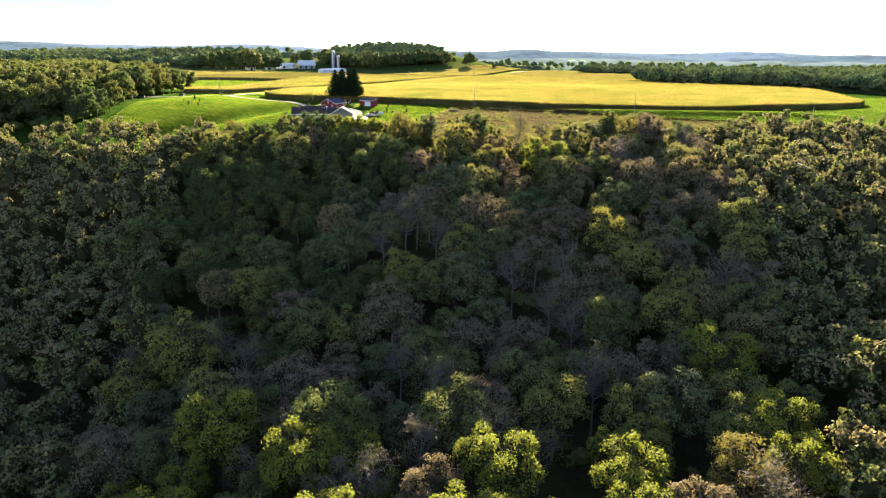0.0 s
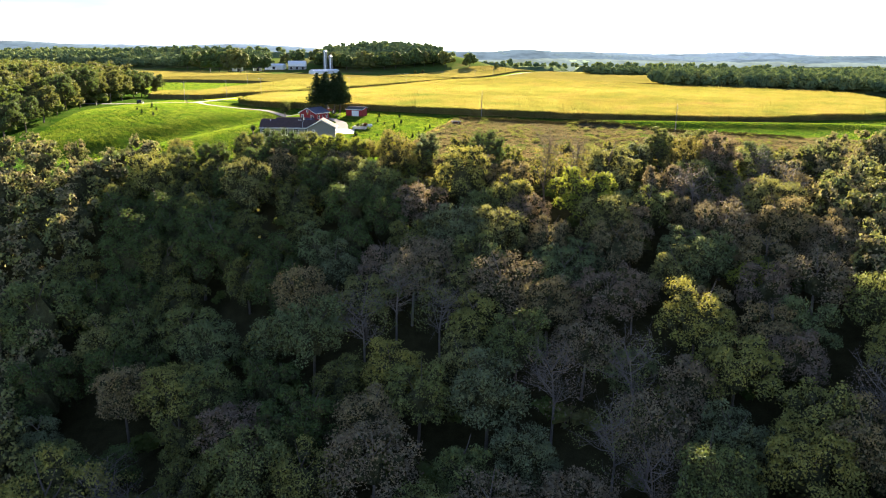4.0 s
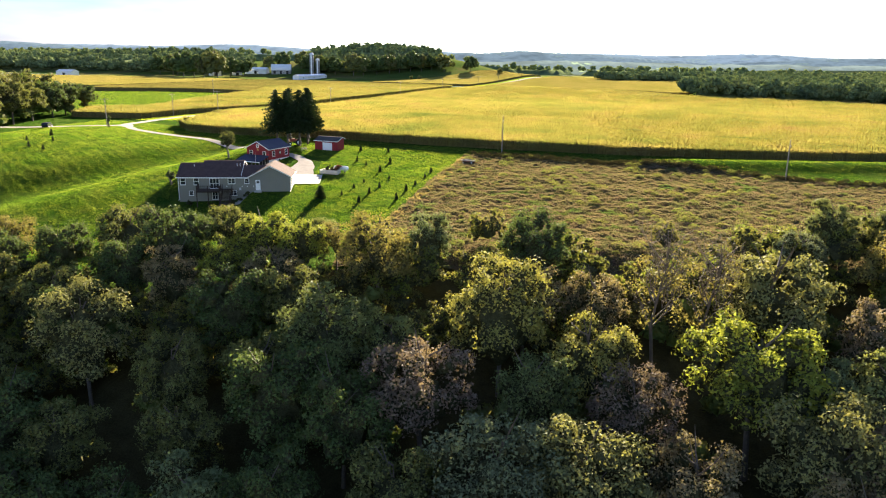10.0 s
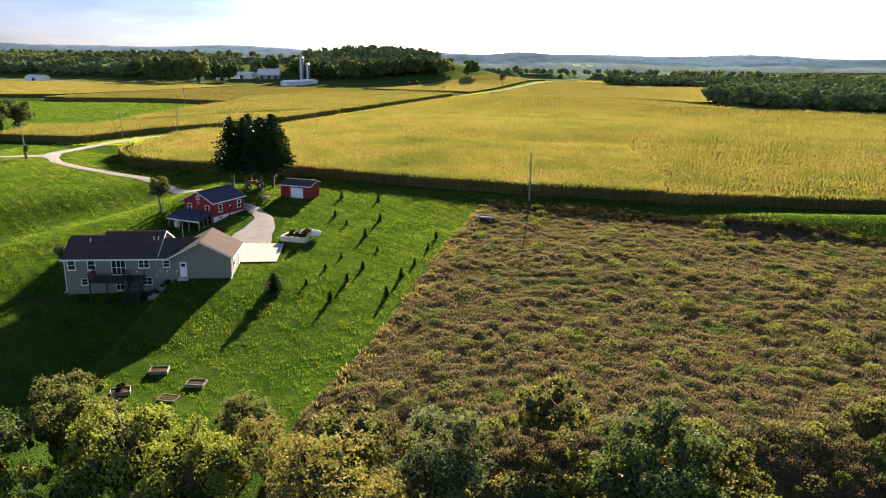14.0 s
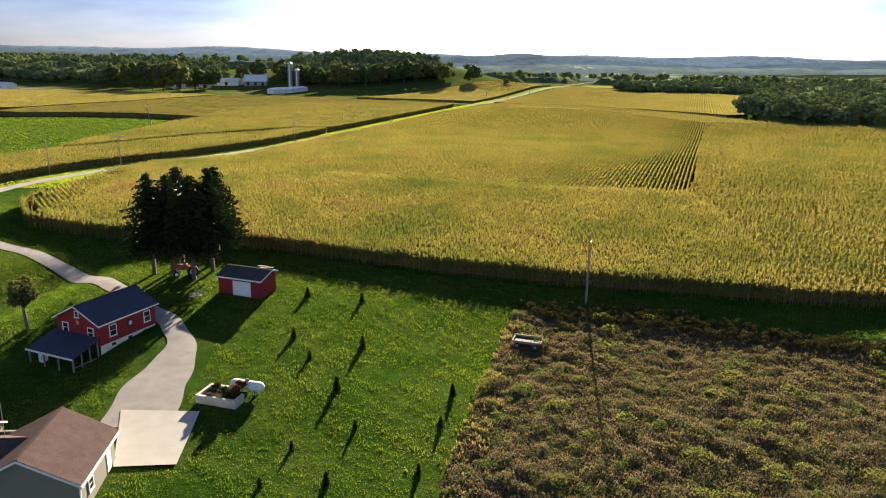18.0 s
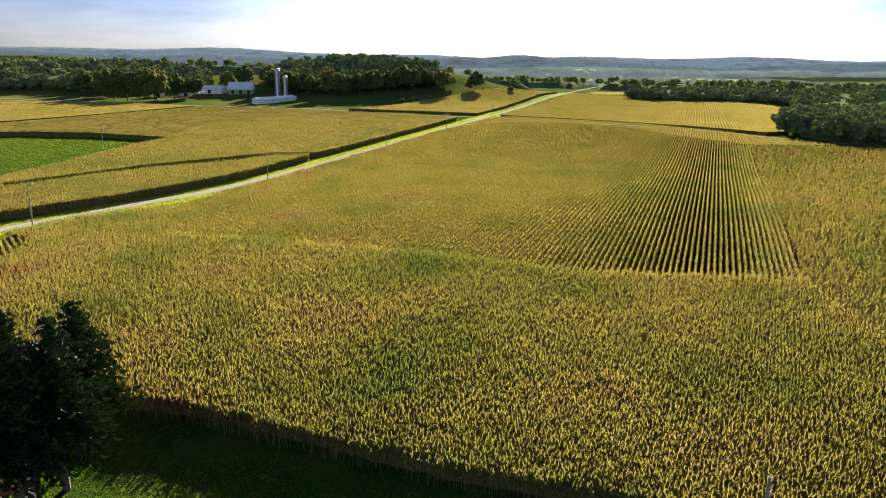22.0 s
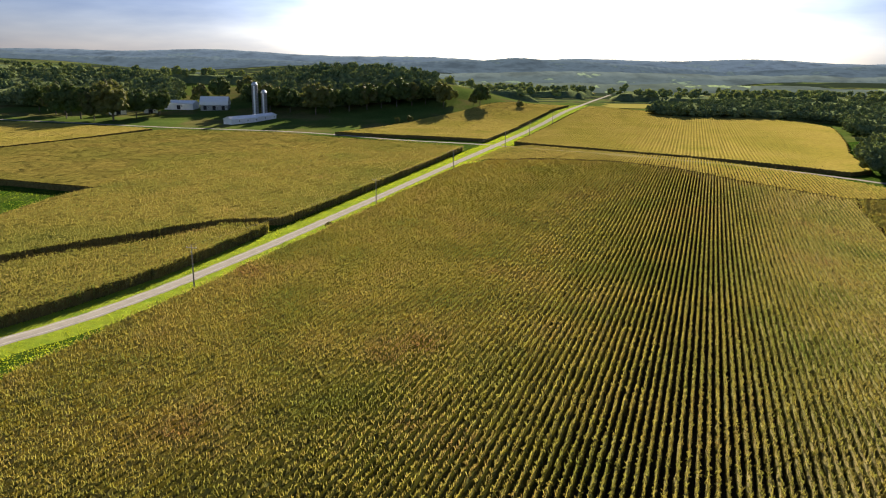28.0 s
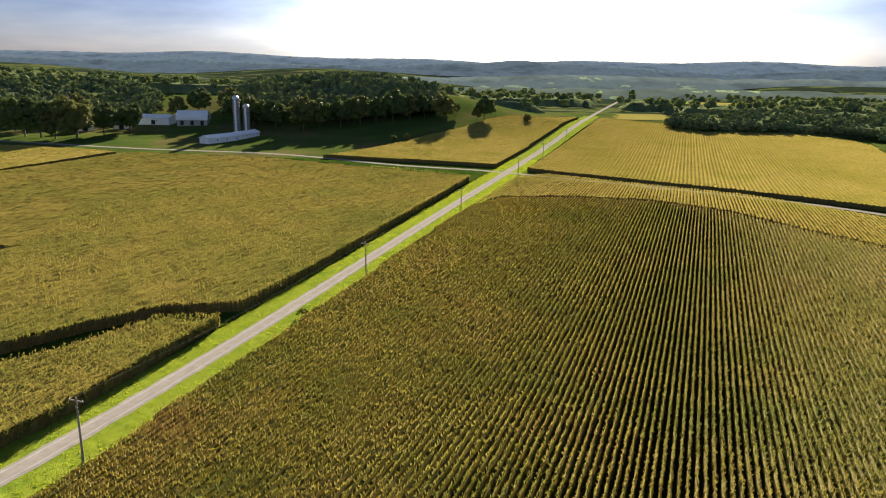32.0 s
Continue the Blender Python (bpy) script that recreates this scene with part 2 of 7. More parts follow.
def land(x, y):
    """Height of the ground."""
    x, y = np.asarray(x, float), np.asarray(y, float)
    off_road = (x + 62.0) * 0.9421 - (y - 487.0) * 0.3355
    z = (2.6 * rise(x, y, 30, 425, 110, 70) + 3.4 * rise(x, y, 10, 615, 130, 80)) * step(-14, 55, off_road)
    z = z + 10 * rise(x, y, 15, 985, 60, 90) + 20 * rise(x, y, -75, 1010, 100, 95) + 12 * rise(x, y, -260, 1120, 170, 130) + 6 * rise(x, y, -420, 1050, 200, 140)
    z = z - 1.2 * step(330, 300, y) - 1.4 * step(300, 245, y)
    # a grass bank between the corn and the meadow, raised so the corn's shadow falls short
    z = z + 1.9 * step(34, 56, x) * step(190, 130, x) * np.exp(-((y - 307) / 7.0) ** 2)
    # lawn that falls from the house to the wood, and the swale beside it
    z = z - 0.9 * step(0, -20, x) * step(308, 284, y) - 2.4 * step(-41.6, -45.0, x) * (step(284, 274, y) * step(-66, -58, x) + step(312, 252, y) * step(-58, -66, x)) - 2.0 * step(-10, -30, x) * step(285, 245, y)
    z = z - 1.3 * rise(x, y, -51, 303, 7, 6) - 2.3 * np.exp(-((0.84 * (x + 75) - 0.542 * (y - 295) + 8.5) / 8.5) ** 2) * step(-50, -66, x) * step(-140, -112, x) * step(245, 268, y) * step(352, 330, y) + 1.5 * rise(x, y, -112, 345, 22, 40)
    # the wooded ravine
    e = edge_of_wood(x)
    d = np.clip(e - y, 0, None)
    fall = np.where(d < 8, 0.021 * d * d, 1.344 + 0.335 * (d - 8))
    z = z - np.minimum(fall, 36 + 1.5 * np.sin(x * 0.05)) + 0.11 * np.clip(x, -70, 70) * step(25, 70, d) + 0.35 * np.clip(40 - y, 0, 90)
    # rolling country beyond
    far = step(1000, 1900, y)
    z = z - 16 * far * step(-300, 500, x) + far * (14 * np.sin(x * 0.0031 + 1.0) * np.sin(y * 0.0027) + 9 * np.sin(x * 0.007 + y * 0.004))
    z = z + 10 * step(1500, 2600, y) * step(-200, -1100, x)
    z = z - 70 * step(2650, 3100, y)
    side = step(220, 600, np.abs(x)) * step(1000, 300, y)
    z = z + side * 6 * np.sin(x * 0.011) * np.sin(y * 0.013)
    return z


def ground_z(x, y):
    return float(land(x, y))


def mesh_from(name, verts, faces, mats, smooth=False, face_mats=None):
    me = bpy.data.meshes.new(name)
    verts, faces = np.asarray(verts, np.float32), np.asarray(faces, np.int32)
    k = faces.shape[1]
    me.vertices.add(len(verts))
    me.vertices.foreach_set("co", verts.ravel())
    me.loops.add(faces.size)
    me.loops.foreach_set("vertex_index", faces.ravel())
    me.polygons.add(len(faces))
    me.polygons.foreach_set("loop_start", np.arange(0, faces.size, k, dtype=np.int32))
    if face_mats is not None:
        me.polygons.foreach_set("material_index", np.asarray(face_mats, np.int32))
    me.polygons.foreach_set("use_smooth", np.full(len(faces), smooth))
    for m in mats:
        me.materials.append(m)
    me.update(calc_edges=True)
    me.validate()
    return me


def grid_axis(lo, hi, fine_lo, fine_hi, fine, grow=1.09):
    a = list(np.arange(fine_lo, fine_hi + 0.01, fine))
    s, v = fine, fine_hi
    while v < hi:
        s *= grow
        v += s
        a.append(min(v, hi))
    s, v = fine, fine_lo
    while v > lo:
        s *= grow
        v -= s
        a.insert(0, max(v, lo))
    return np.array(sorted(set(a)))


gx, gy = grid_axis(-3500, 3500, -130, 110, 2.0), grid_axis(-900, 4300, 60, 380, 2.0, 1.03)
GX, GY = np.meshgrid(gx, gy)
GZ = land(GX, GY)
w = len(gx)
idx = np.arange(len(gx) * len(gy)).reshape(len(gy), w)
quads = np.stack([idx[:-1, :-1], idx[:-1, 1:], idx[1:, 1:], idx[1:, :-1]], -1).reshape(-1, 4)
cx, cy = (GX[:-1, :-1] + GX[1:, 1:]).ravel() / 2, (GY[:-1, :-1] + GY[1:, 1:]).ravel() / 2
kind = np.where(cy < edge_of_wood(cx) - 4, 1, 0)
FAR_FIELDS = material("far_fields", (0.1, 0.13, 0.03), 0.9, spots=0.2, scale=0.01, fine=0.2, bump=0.0, spec=0.0,
                      patches=[(0.40, (0.022, 0.033, 0.022)), (0.50, (0.026, 0.038, 0.024)), (0.53, (0.075, 0.110, 0.035)), (0.56, (0.115, 0.115, 0.045)), (0.58, (0.026, 0.038, 0.024))], patch_scale=0.0045)
PASTURE = material("dry_pasture", (0.07, 0.09, 0.03), 0.95, spots=0.3, scale=0.05, fine=0.8, bump=0.0, spec=0.0,
                   patches=[(0.35, (0.056, 0.092, 0.022)), (0.5, (0.076, 0.105, 0.026)), (0.6, (0.115, 0.108, 0.042)), (0.75, (0.07, 0.095, 0.024))], patch_scale=0.02)
kind = np.where(cy > 770, 3, kind)
kind = np.where((cy > 1120) | (cx > 330) & (cy > 300) | (cx < -420), 2, kind)
ground = new("ground", mesh_from("ground", np.stack([GX, GY, GZ], -1).reshape(-1, 3), quads, [GRASS, FOREST_FLOOR, FAR_FIELDS, PASTURE], True, kind))
tagged(ground, "mown green grass and rolling farmland under a low sun", "ground", kind="structure")


def spline(pts, per=8):
    """Points of a smooth line through pts."""
    p = [np.array(q, float) for q in pts]
    p = [2 * p[0] - p[1]] + p + [2 * p[-1] - p[-2]]
    out = []
    for a, b, c, d in zip(p, p[1:], p[2:], p[3:]):
        for i in range(per):
            t = i / per
            out.append(0.5 * (2 * b + (c - a) * t + (2 * a - 5 * b + 4 * c - d) * t * t + (3 * b - a - 3 * c + d) * t ** 3))
    out.append(p[-2])
    return np.array(out)


def ribbon(name, pts, width, mat, label, category, up=0.07, crown=0.06, per=8, across=4, offset=0.0):
    line = spline(pts, per)
    tang = np.gradient(line, axis=0)
    tang /= np.linalg.norm(tang, axis=1)[:, None]
    side = np.stack([tang[:, 1], -tang[:, 0]], 1)
    line = line + side * offset
    wide = width(np.linspace(0, 1, len(line))) if callable(width) else np.full(len(line), width)
    rows = []
    for k in range(across + 1):
        f = k / across * 2 - 1
        q = line + side * (wide * f / 2)[:, None]
        wob = 0.12 * np.sin(line[:, 1] * 0.9 + 3 * f) * (abs(f) == 1)
        q = q + side * wob[:, None]
        rows.append(np.column_stack([q, land(q[:, 0], q[:, 1]) + up + crown * (1 - f * f)]))
    v = np.stack(rows, 1)
    i = np.arange(v.shape[0] * v.shape[1]).reshape(v.shape[:2])
    f = np.stack([i[:-1, :-1], i[:-1, 1:], i[1:, 1:], i[1:, :-1]], -1).reshape(-1, 4)
    ob = new(name, mesh_from(name, v.reshape(-1, 3), f, [mat], True))
    return tagged(ob, label, category, kind="structure")


ROAD_DIR = np.array([math.sin(radians(19.6)), math.cos(radians(19.6))])
ROAD_SIDE = np.array([ROAD_DIR[1], -ROAD_DIR[0]])
ROAD_O = np.array([-62.0, 487.0])


def by_road(along, right):
    return ROAD_O + along * ROAD_DIR + right * ROAD_SIDE


ribbon("road", [(-106, 370), (-108, 379), (-107.5, 391), (-106, 406), (-102.5, 418), (-97, 430), (-90, 441), (-80, 457), tuple(by_road(-12, -1.2)), tuple(by_road(30, 1.1)), tuple(by_road(110, 1.3)), tuple(by_road(190, 0.6)), tuple(by_road(257, 0.2)), tuple(by_road(440, -1.4)), (136, 1060), (200, 1250), (240, 1370)],
       3.6, GRAVEL, "pale gravel road between cornfields", "road", per=24)
VERGE = material("verge_grass", (0.16, 0.22, 0.02), 0.9, spots=0.3, scale=0.7, fine=6.0, bump=0.3, spec=0.0,
                 patches=[(0.35, (0.147, 0.224, 0.025)), (0.5, (0.216, 0.274, 0.032)), (0.65, (0.164, 0.235, 0.025))], patch_scale=0.12)
ribbon("road_verge", [(-105, 410), (-102.5, 418), (-97, 430), (-90, 441), (-80, 457), tuple(by_road(-12, -1.2)), tuple(by_road(30, 1.1)), tuple(by_road(110, 1.3)), tuple(by_road(190, 0.6)), tuple(by_road(257, 0.2)), tuple(by_road(440, -1.4)), (136, 1060)],
       13.0, VERGE, "bright yellow-green grass verge along the gravel road", "verge", per=20, up=0.02, crown=0.03, across=6)
ribbon("side_road", [(-420, 862), (-253, 822), (-165, 796), (-87, 780), (-26, 747), (18, 730), (54, 703), (78, 686), (98, 671), (118, 657), (134, 642), (148, 626), (165, 608), (200, 596), (300, 580)], lambda s: 3.6 + 7.0 * np.exp(-((s - 0.5) / 0.022) ** 2), GRAVEL, "pale gravel side road crossing by the corn", "road", per=20, up=0.05)
ribbon("driveway", [(-108, 375), (-99, 361), (-90.5, 354.5), (-81, 348.8), (-70, 342), (-59.5, 334), (-50, 325), (-44, 318.5), (-39.5, 314), (-36.3, 307), (-36.0, 298), (-35.2, 291)],
       lambda s: 2.7 + 3.9 * step(0.76, 0.93, s) + 2.5 * step(0.06, 0.0, s), GRAVEL, "pale gravel driveway curving past the red barn", "driveway", per=14)
ribbon("lane", [(-104, 372), (-112, 369.5), (-122, 367), (-140, 368), (-160, 371), (-200, 378)], 4.0, GRAVEL, "gravel lane under the grove", "lane")
TRACK = material("packed_gravel", (0.36, 0.35, 0.335), 0.95, spec=0.0, spots=0.18, scale=0.9, fine=14, bump=0.03)
for off in (-0.85, 0.85):
    ribbon("road_wheel_track", [(-106, 370), (-108, 379), (-107.5, 391), (-106, 406), (-102.5, 418), (-97, 430), (-90, 441), (-80, 457), tuple(by_road(-12, -1.2)), tuple(by_road(30, 1.1)), tuple(by_road(110, 1.3)), tuple(by_road(190, 0.6)), tuple(by_road(257, 0.2)), tuple(by_road(440, -1.4)), (136, 1060), (200, 1250), (240, 1370)], 0.75, TRACK, "paler packed wheel track in the gravel road", "wheel track", per=24, up=0.115, crown=0.0, across=2, offset=off)



# ---------------------------------------------------------------- corn
def inside(poly, x, y):
    c = np.zeros(x.shape, bool)
    for (x0, y0), (x1, y1) in zip(poly, poly[1:] + poly[:1]):
        if y0 != y1:
            c ^= ((y0 > y) != (y1 > y)) & (x < (x1 - x0) * (y - y0) / (y1 - y0) + x0)
    return c


def row_points(poly, angle, gap, pitch, curve=None):
    """Points along the rows of a field: place, row number, whether the next point along the row is inside too."""
    a = radians(angle)
    d, s = np.array([math.sin(a), math.cos(a)]), np.array([math.cos(a), -math.sin(a)])
    p = np.array(poly)
    u, v = p @ d, p @ s
    us, vs = np.arange(u.min(), u.max() + pitch, pitch), np.arange(v.min(), v.max() + gap, gap)
    U, V = np.meshgrid(us, vs)
    if curve:
        V = V + curve(U)
    X, Y = U * d[0] + V * s[0], U * d[1] + V * s[1]
    return X, Y, inside(poly, X, Y), d, s


rng = np.random.default_rng(7)


def corn_rows(name, poly, angle, label, gap=0.76, pitch=2.0, top=2.35, foot=0.24, mat=None, low=0.25, skirt=0.0, wall=0.0, wall_line=None):
    """Rows of corn as closed tent-like ridges with ragged crests."""
    X, Y, I, d, s = row_points(poly, angle, gap, pitch)
    X = X + rng.normal(0, 0.05, X.shape)
    Z = land(X, Y)
    H = top + rng.normal(0, 0.16 if low < 1 else 0.07, X.shape) + (0.15 if low < 1 else 0.04) * np.sin(X * 0.3) * np.sin(Y * 0.23)
    F = foot + rng.normal(0, 0.05, X.shape)
    v = np.stack([np.stack([X - F * s[0], Y - F * s[1], Z + low], -1), np.stack([X + rng.normal(0, 0.08, X.shape), Y, Z + H], -1),
                  np.stack([X + F * s[0], Y + F * s[1], Z + low], -1)], 2)
    n = np.arange(X.size).reshape(X.shape) * 3
    ok = I[:, :-1] & I[:, 1:]
    a, b = n[:, :-1][ok], n[:, 1:][ok]
    f = np.concatenate([np.stack([a, b, b + 1, a + 1], 1), np.stack([a + 1, b + 1, b + 2, a + 2], 1)])
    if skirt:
        # sheets below the leaves, coloured dark for the shade between the rows
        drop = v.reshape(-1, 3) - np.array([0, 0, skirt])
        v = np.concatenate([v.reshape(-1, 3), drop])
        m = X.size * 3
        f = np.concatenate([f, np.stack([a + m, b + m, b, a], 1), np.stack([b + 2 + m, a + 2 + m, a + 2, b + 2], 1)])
    used = np.unique(f)
    remap = np.zeros(X.size * 6, np.int64)
    remap[used] = np.arange(len(used))
    verts, faces = [v.reshape(-1, 3)[used]], [remap[f]]
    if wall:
        # the side of the standing corn round the field, its shade painted as dark stalk brown; it also stops the low
        # sun
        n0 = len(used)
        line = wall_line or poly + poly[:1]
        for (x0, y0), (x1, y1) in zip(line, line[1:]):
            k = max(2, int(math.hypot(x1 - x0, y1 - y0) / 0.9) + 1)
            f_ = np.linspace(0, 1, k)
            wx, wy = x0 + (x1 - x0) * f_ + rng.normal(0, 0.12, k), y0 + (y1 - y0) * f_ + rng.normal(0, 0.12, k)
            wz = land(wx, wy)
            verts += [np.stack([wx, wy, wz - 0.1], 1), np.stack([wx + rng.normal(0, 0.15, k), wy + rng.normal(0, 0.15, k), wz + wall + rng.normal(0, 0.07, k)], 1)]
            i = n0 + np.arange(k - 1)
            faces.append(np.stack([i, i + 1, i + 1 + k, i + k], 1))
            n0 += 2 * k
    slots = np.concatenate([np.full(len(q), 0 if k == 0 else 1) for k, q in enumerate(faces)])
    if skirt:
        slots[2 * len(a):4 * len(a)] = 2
    ob = new(name, mesh_from(name, np.concatenate(verts), np.concatenate(faces), [mat or CORN_FAR, SHADED_STALKS, SHADED_ROW], face_mats=slots))
    return tagged(ob, label, "corn", kind="stuff")


def corn_plants(name, poly, angle, label, gap=0.76, pitch=0.42, keep=1.0, fade=None, reach=(0.25, 0.45), jitter=0.05, edge=(), tall=2.42):
    """Single corn plants: four bent blades and a tassel each."""
    X, Y, I, d, s = row_points(poly, angle, gap, pitch)
    x, y = X[I], Y[I]
    if keep < 1:
        k = rng.random(len(x)) < keep
        x, y = x[k], y[k]
    if fade:
        k = rng.random(len(x)) > (y - fade[0]) / (fade[1] - fade[0])
        x, y = x[k], y[k]
    for (x0, y0), (x1, y1) in zip(edge, edge[1:]):
        k = int(math.hypot(x1 - x0, y1 - y0) / 0.22)
        f = rng.uniform(0, 1, k)
        x, y = np.concatenate([x, x0 + (x1 - x0) * f + rng.normal(0, 0.3, k)]), np.concatenate([y, y0 + (y1 - y0) * f + rng.normal(0, 0.3, k)])
    m = len(x)
    x, y = x + rng.normal(0, jitter, m), y + rng.normal(0, 0.04 + jitter, m)
    z = land(x, y)
    h = rng.normal(tall, 0.16, m)
    verts, faces, base = [], [], 0
    turn = rng.uniform(0, 6.283, m)
    for k in range(4):
        az = turn + k * 2.4 + rng.normal(0, 0.35, m)
        c, sn = np.cos(az), np.sin(az)
        zb = z + h * (0.95 - 0.17 * k)
        ln, wd = rng.uniform(*reach, m), rng.uniform(0.032, 0.06, m)
        up, droop = rng.uniform(0.1, 0.42, m), rng.uniform(-0.45, 0.1, m)
        pts = [np.stack([x, y, zb - 0.1], -1), np.stack([x + c * ln * .5 - sn * wd, y + sn * ln * .5 + c * wd, zb + up], -1),
               np.stack([x + c * ln, y + sn * ln, zb + up + droop], -1), np.stack([x + c * ln * .5 + sn * wd, y + sn * ln * .5 - c * wd, zb + up], -1)]
        verts.append(np.stack(pts, 1).reshape(-1, 3))
        i = base + np.arange(m) * 4
        faces += [np.stack([i, i + 1, i + 2], 1), np.stack([i, i + 2, i + 3], 1)]
        base += 4 * m
    lean = rng.normal(0, 0.12, (m, 2))
    pts = [np.stack([x - 0.05, y, z + h * 0.9], -1), np.stack([x + 0.05, y, z + h * 0.9], -1), np.stack([x + lean[:, 0], y + lean[:, 1], z + h + 0.35], -1)]
    verts.append(np.stack(pts, 1).reshape(-1, 3))
    i = base + np.arange(m) * 3
    faces.append(np.stack([i, i + 1, i + 2], 1))
    base += 3 * m
    ca, sa = 0.035 * np.cos(turn), 0.035 * np.sin(turn)
    verts.append(np.stack([np.stack([x - ca, y - sa, z], -1), np.stack([x + ca, y + sa, z], -1), np.stack([x, y, z + h * 0.95], -1)], 1).reshape(-1, 3))
    i = base + np.arange(m) * 3
    faces.append(np.stack([i, i + 1, i + 2], 1))
    ob = new(name, mesh_from(name, np.concatenate(verts), np.concatenate(faces), [CORN]))
    return tagged(ob, label, "corn", kind="stuff")


def drape(name, poly, cell, up, mat, label, category, strict=False):
    """A sheet of the ground's own shape over a field."""
    p = np.array(poly)
    xs, ys = np.arange(p[:, 0].min(), p[:, 0].max() + cell, cell), np.arange(p[:, 1].min(), p[:, 1].max() + cell, cell)
    X, Y = np.meshgrid(xs, ys)
    C = inside(poly, X, Y)
    I = C[:-1, :-1] & C[1:, :-1] & C[:-1, 1:] & C[1:, 1:] if strict else inside(poly, (X[:-1, :-1] + X[1:, 1:]) / 2, (Y[:-1, :-1] + Y[1:, 1:]) / 2)
    i = np.arange(X.size).reshape(X.shape)
    f = np.stack([i[:-1, :-1], i[:-1, 1:], i[1:, 1:], i[1:, :-1]], -1)[I]
    used = np.unique(f)
    remap = np.zeros(X.size, np.int64)
    remap[used] = np.arange(len(used))
    v = np.stack([X, Y, land(X, Y) + up], -1).reshape(-1, 3)[used]
    return tagged(new(name, mesh_from(name, v, remap[f], [mat], True)), label, category, kind="structure")


FIELD_FRONT = [(-91, 386), (-89, 374), (-82, 362), (-74, 357), (-62, 352), (-48, 348), (-34, 345.5), (-8, 334), (13, 327.5), (40, 322), (75, 318.5), (98, 317.5), (115, 318.5), (129, 324), (143, 332), (160, 335), (176, 342), (196, 356), (207, 371)]
HEAD_IN = [(47, 384.5), (14, 387.5), (-10, 397.5), (-33, 405), (-60, 414.5)]
RIGHT_IN = [(53, 398), (73, 452), (92, 503), (107, 543), (119, 572), (106, 586), (94, 603), (82, 626), (64, 641), (40, 648), (14, 655)]
EAST_SIDE = [(219, 410), (236, 460), (248, 515), (240, 548), (205, 572), (158, 578), (143, 598), (132, 622), (103, 662), (66, 688)]
CORNER = [(-92, 402), (-90, 387), (-87.5, 375), (-82, 365.5), (-80, 378), (-81, 402), (-84, 413), (-91, 414)]
head_poly = [(-81, 363)] + FIELD_FRONT[3:10] + [(46, 350)] + HEAD_IN + [(-68, 444), (-84, 432), (-91, 415), (-84, 413), (-80.5, 402), (-79.5, 378)]
right_poly = FIELD_FRONT[9:] + EAST_SIDE + [(40, 713), tuple(by_road(235, 8.5)), tuple(by_road(168, 8.5))] + RIGHT_IN[::-1] + HEAD_IN[:1] + [(46, 350)]
rows_poly = HEAD_IN + [(-68, 444), tuple(by_road(-20, 8.5)), tuple(by_road(168, 8.5))] + RIGHT_IN[::-1]
drape("field_soil", FIELD_FRONT + EAST_SIDE + [(40, 712), tuple(by_road(235, 9)), tuple(by_road(-20, 9)), (-84, 432), (-93, 416), (-93, 402)], 3.0, 0.06, SOIL, "bare brown soil under the corn", "soil", True)
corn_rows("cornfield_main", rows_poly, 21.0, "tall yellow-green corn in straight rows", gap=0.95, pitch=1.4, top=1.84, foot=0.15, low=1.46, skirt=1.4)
# dark ridges paint the shade between the headland plants
corn_rows("cornfield_headland", [(-79.5, 364)] + [(x + 0.5, y + 1.2) for x, y in FIELD_FRONT[3:10]] + head_poly[8:], -65, "tall ripening corn in rows along the field edge", pitch=0.9, top=1.95, mat=SHADED_STALKS, wall=2.6, wall_line=[(x + 0.5, y + 1.2) for x, y in FIELD_FRONT[:10]])
side_poly = [(x - 0.5, y + 1.2) for x, y in FIELD_FRONT[9:]] + EAST_SIDE[:6] + RIGHT_IN[4::-1] + HEAD_IN[:1] + [(46, 350)]
end_poly = EAST_SIDE[5:] + [(40, 713), tuple(by_road(235, 8.5)), tuple(by_road(168, 8.5))] + RIGHT_IN[:3:-1]
corn_rows("cornfield_end", end_poly, 19.6, "tan corn at the field's far end", gap=1.1, pitch=2.0, top=2.0, low=1.8, foot=0.4, mat=CANOPY)
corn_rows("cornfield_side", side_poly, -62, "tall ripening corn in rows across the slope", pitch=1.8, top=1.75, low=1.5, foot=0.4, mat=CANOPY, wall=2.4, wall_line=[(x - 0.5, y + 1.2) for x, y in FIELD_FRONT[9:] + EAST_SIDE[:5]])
corn_plants("corn_plants_main", rows_poly, 21.0, "single corn plants with yellowing leaves and tassels", gap=0.95, pitch=0.42, fade=(470, 660), reach=(0.18, 0.36), jitter=0.04, tall=2.14)
corn_plants("corn_plants_headland", head_poly, -65, "corn plants with drying leaves along the field edge", pitch=0.36, reach=(0.22, 0.4), edge=FIELD_FRONT, tall=2.65)
# straight rows, turned so that their gaps show as stripes from the camera
corn_rows("cornfield_corner", CORNER, -34, "corn in straight rows turned to fit the camera's view at the field's rounded end", gap=1.05, pitch=1.0, top=1.8, foot=0.45, low=0.9)
corn_plants("corn_plants_corner", CORNER, -34, "corn plants in straight rows turned to fit the camera's view", gap=1.05, pitch=0.36, edge=FIELD_FRONT[:5], tall=2.2)
corn_plants("corn_plants_side", right_poly, -62, "corn plants with drying brown leaves", pitch=0.62, fade=(340, 640), jitter=0.2, tall=2.45, edge=FIELD_FRONT[9:])

# fields over the road and beyond the side road
def beside(along, right):
    return tuple(by_road(along, right))


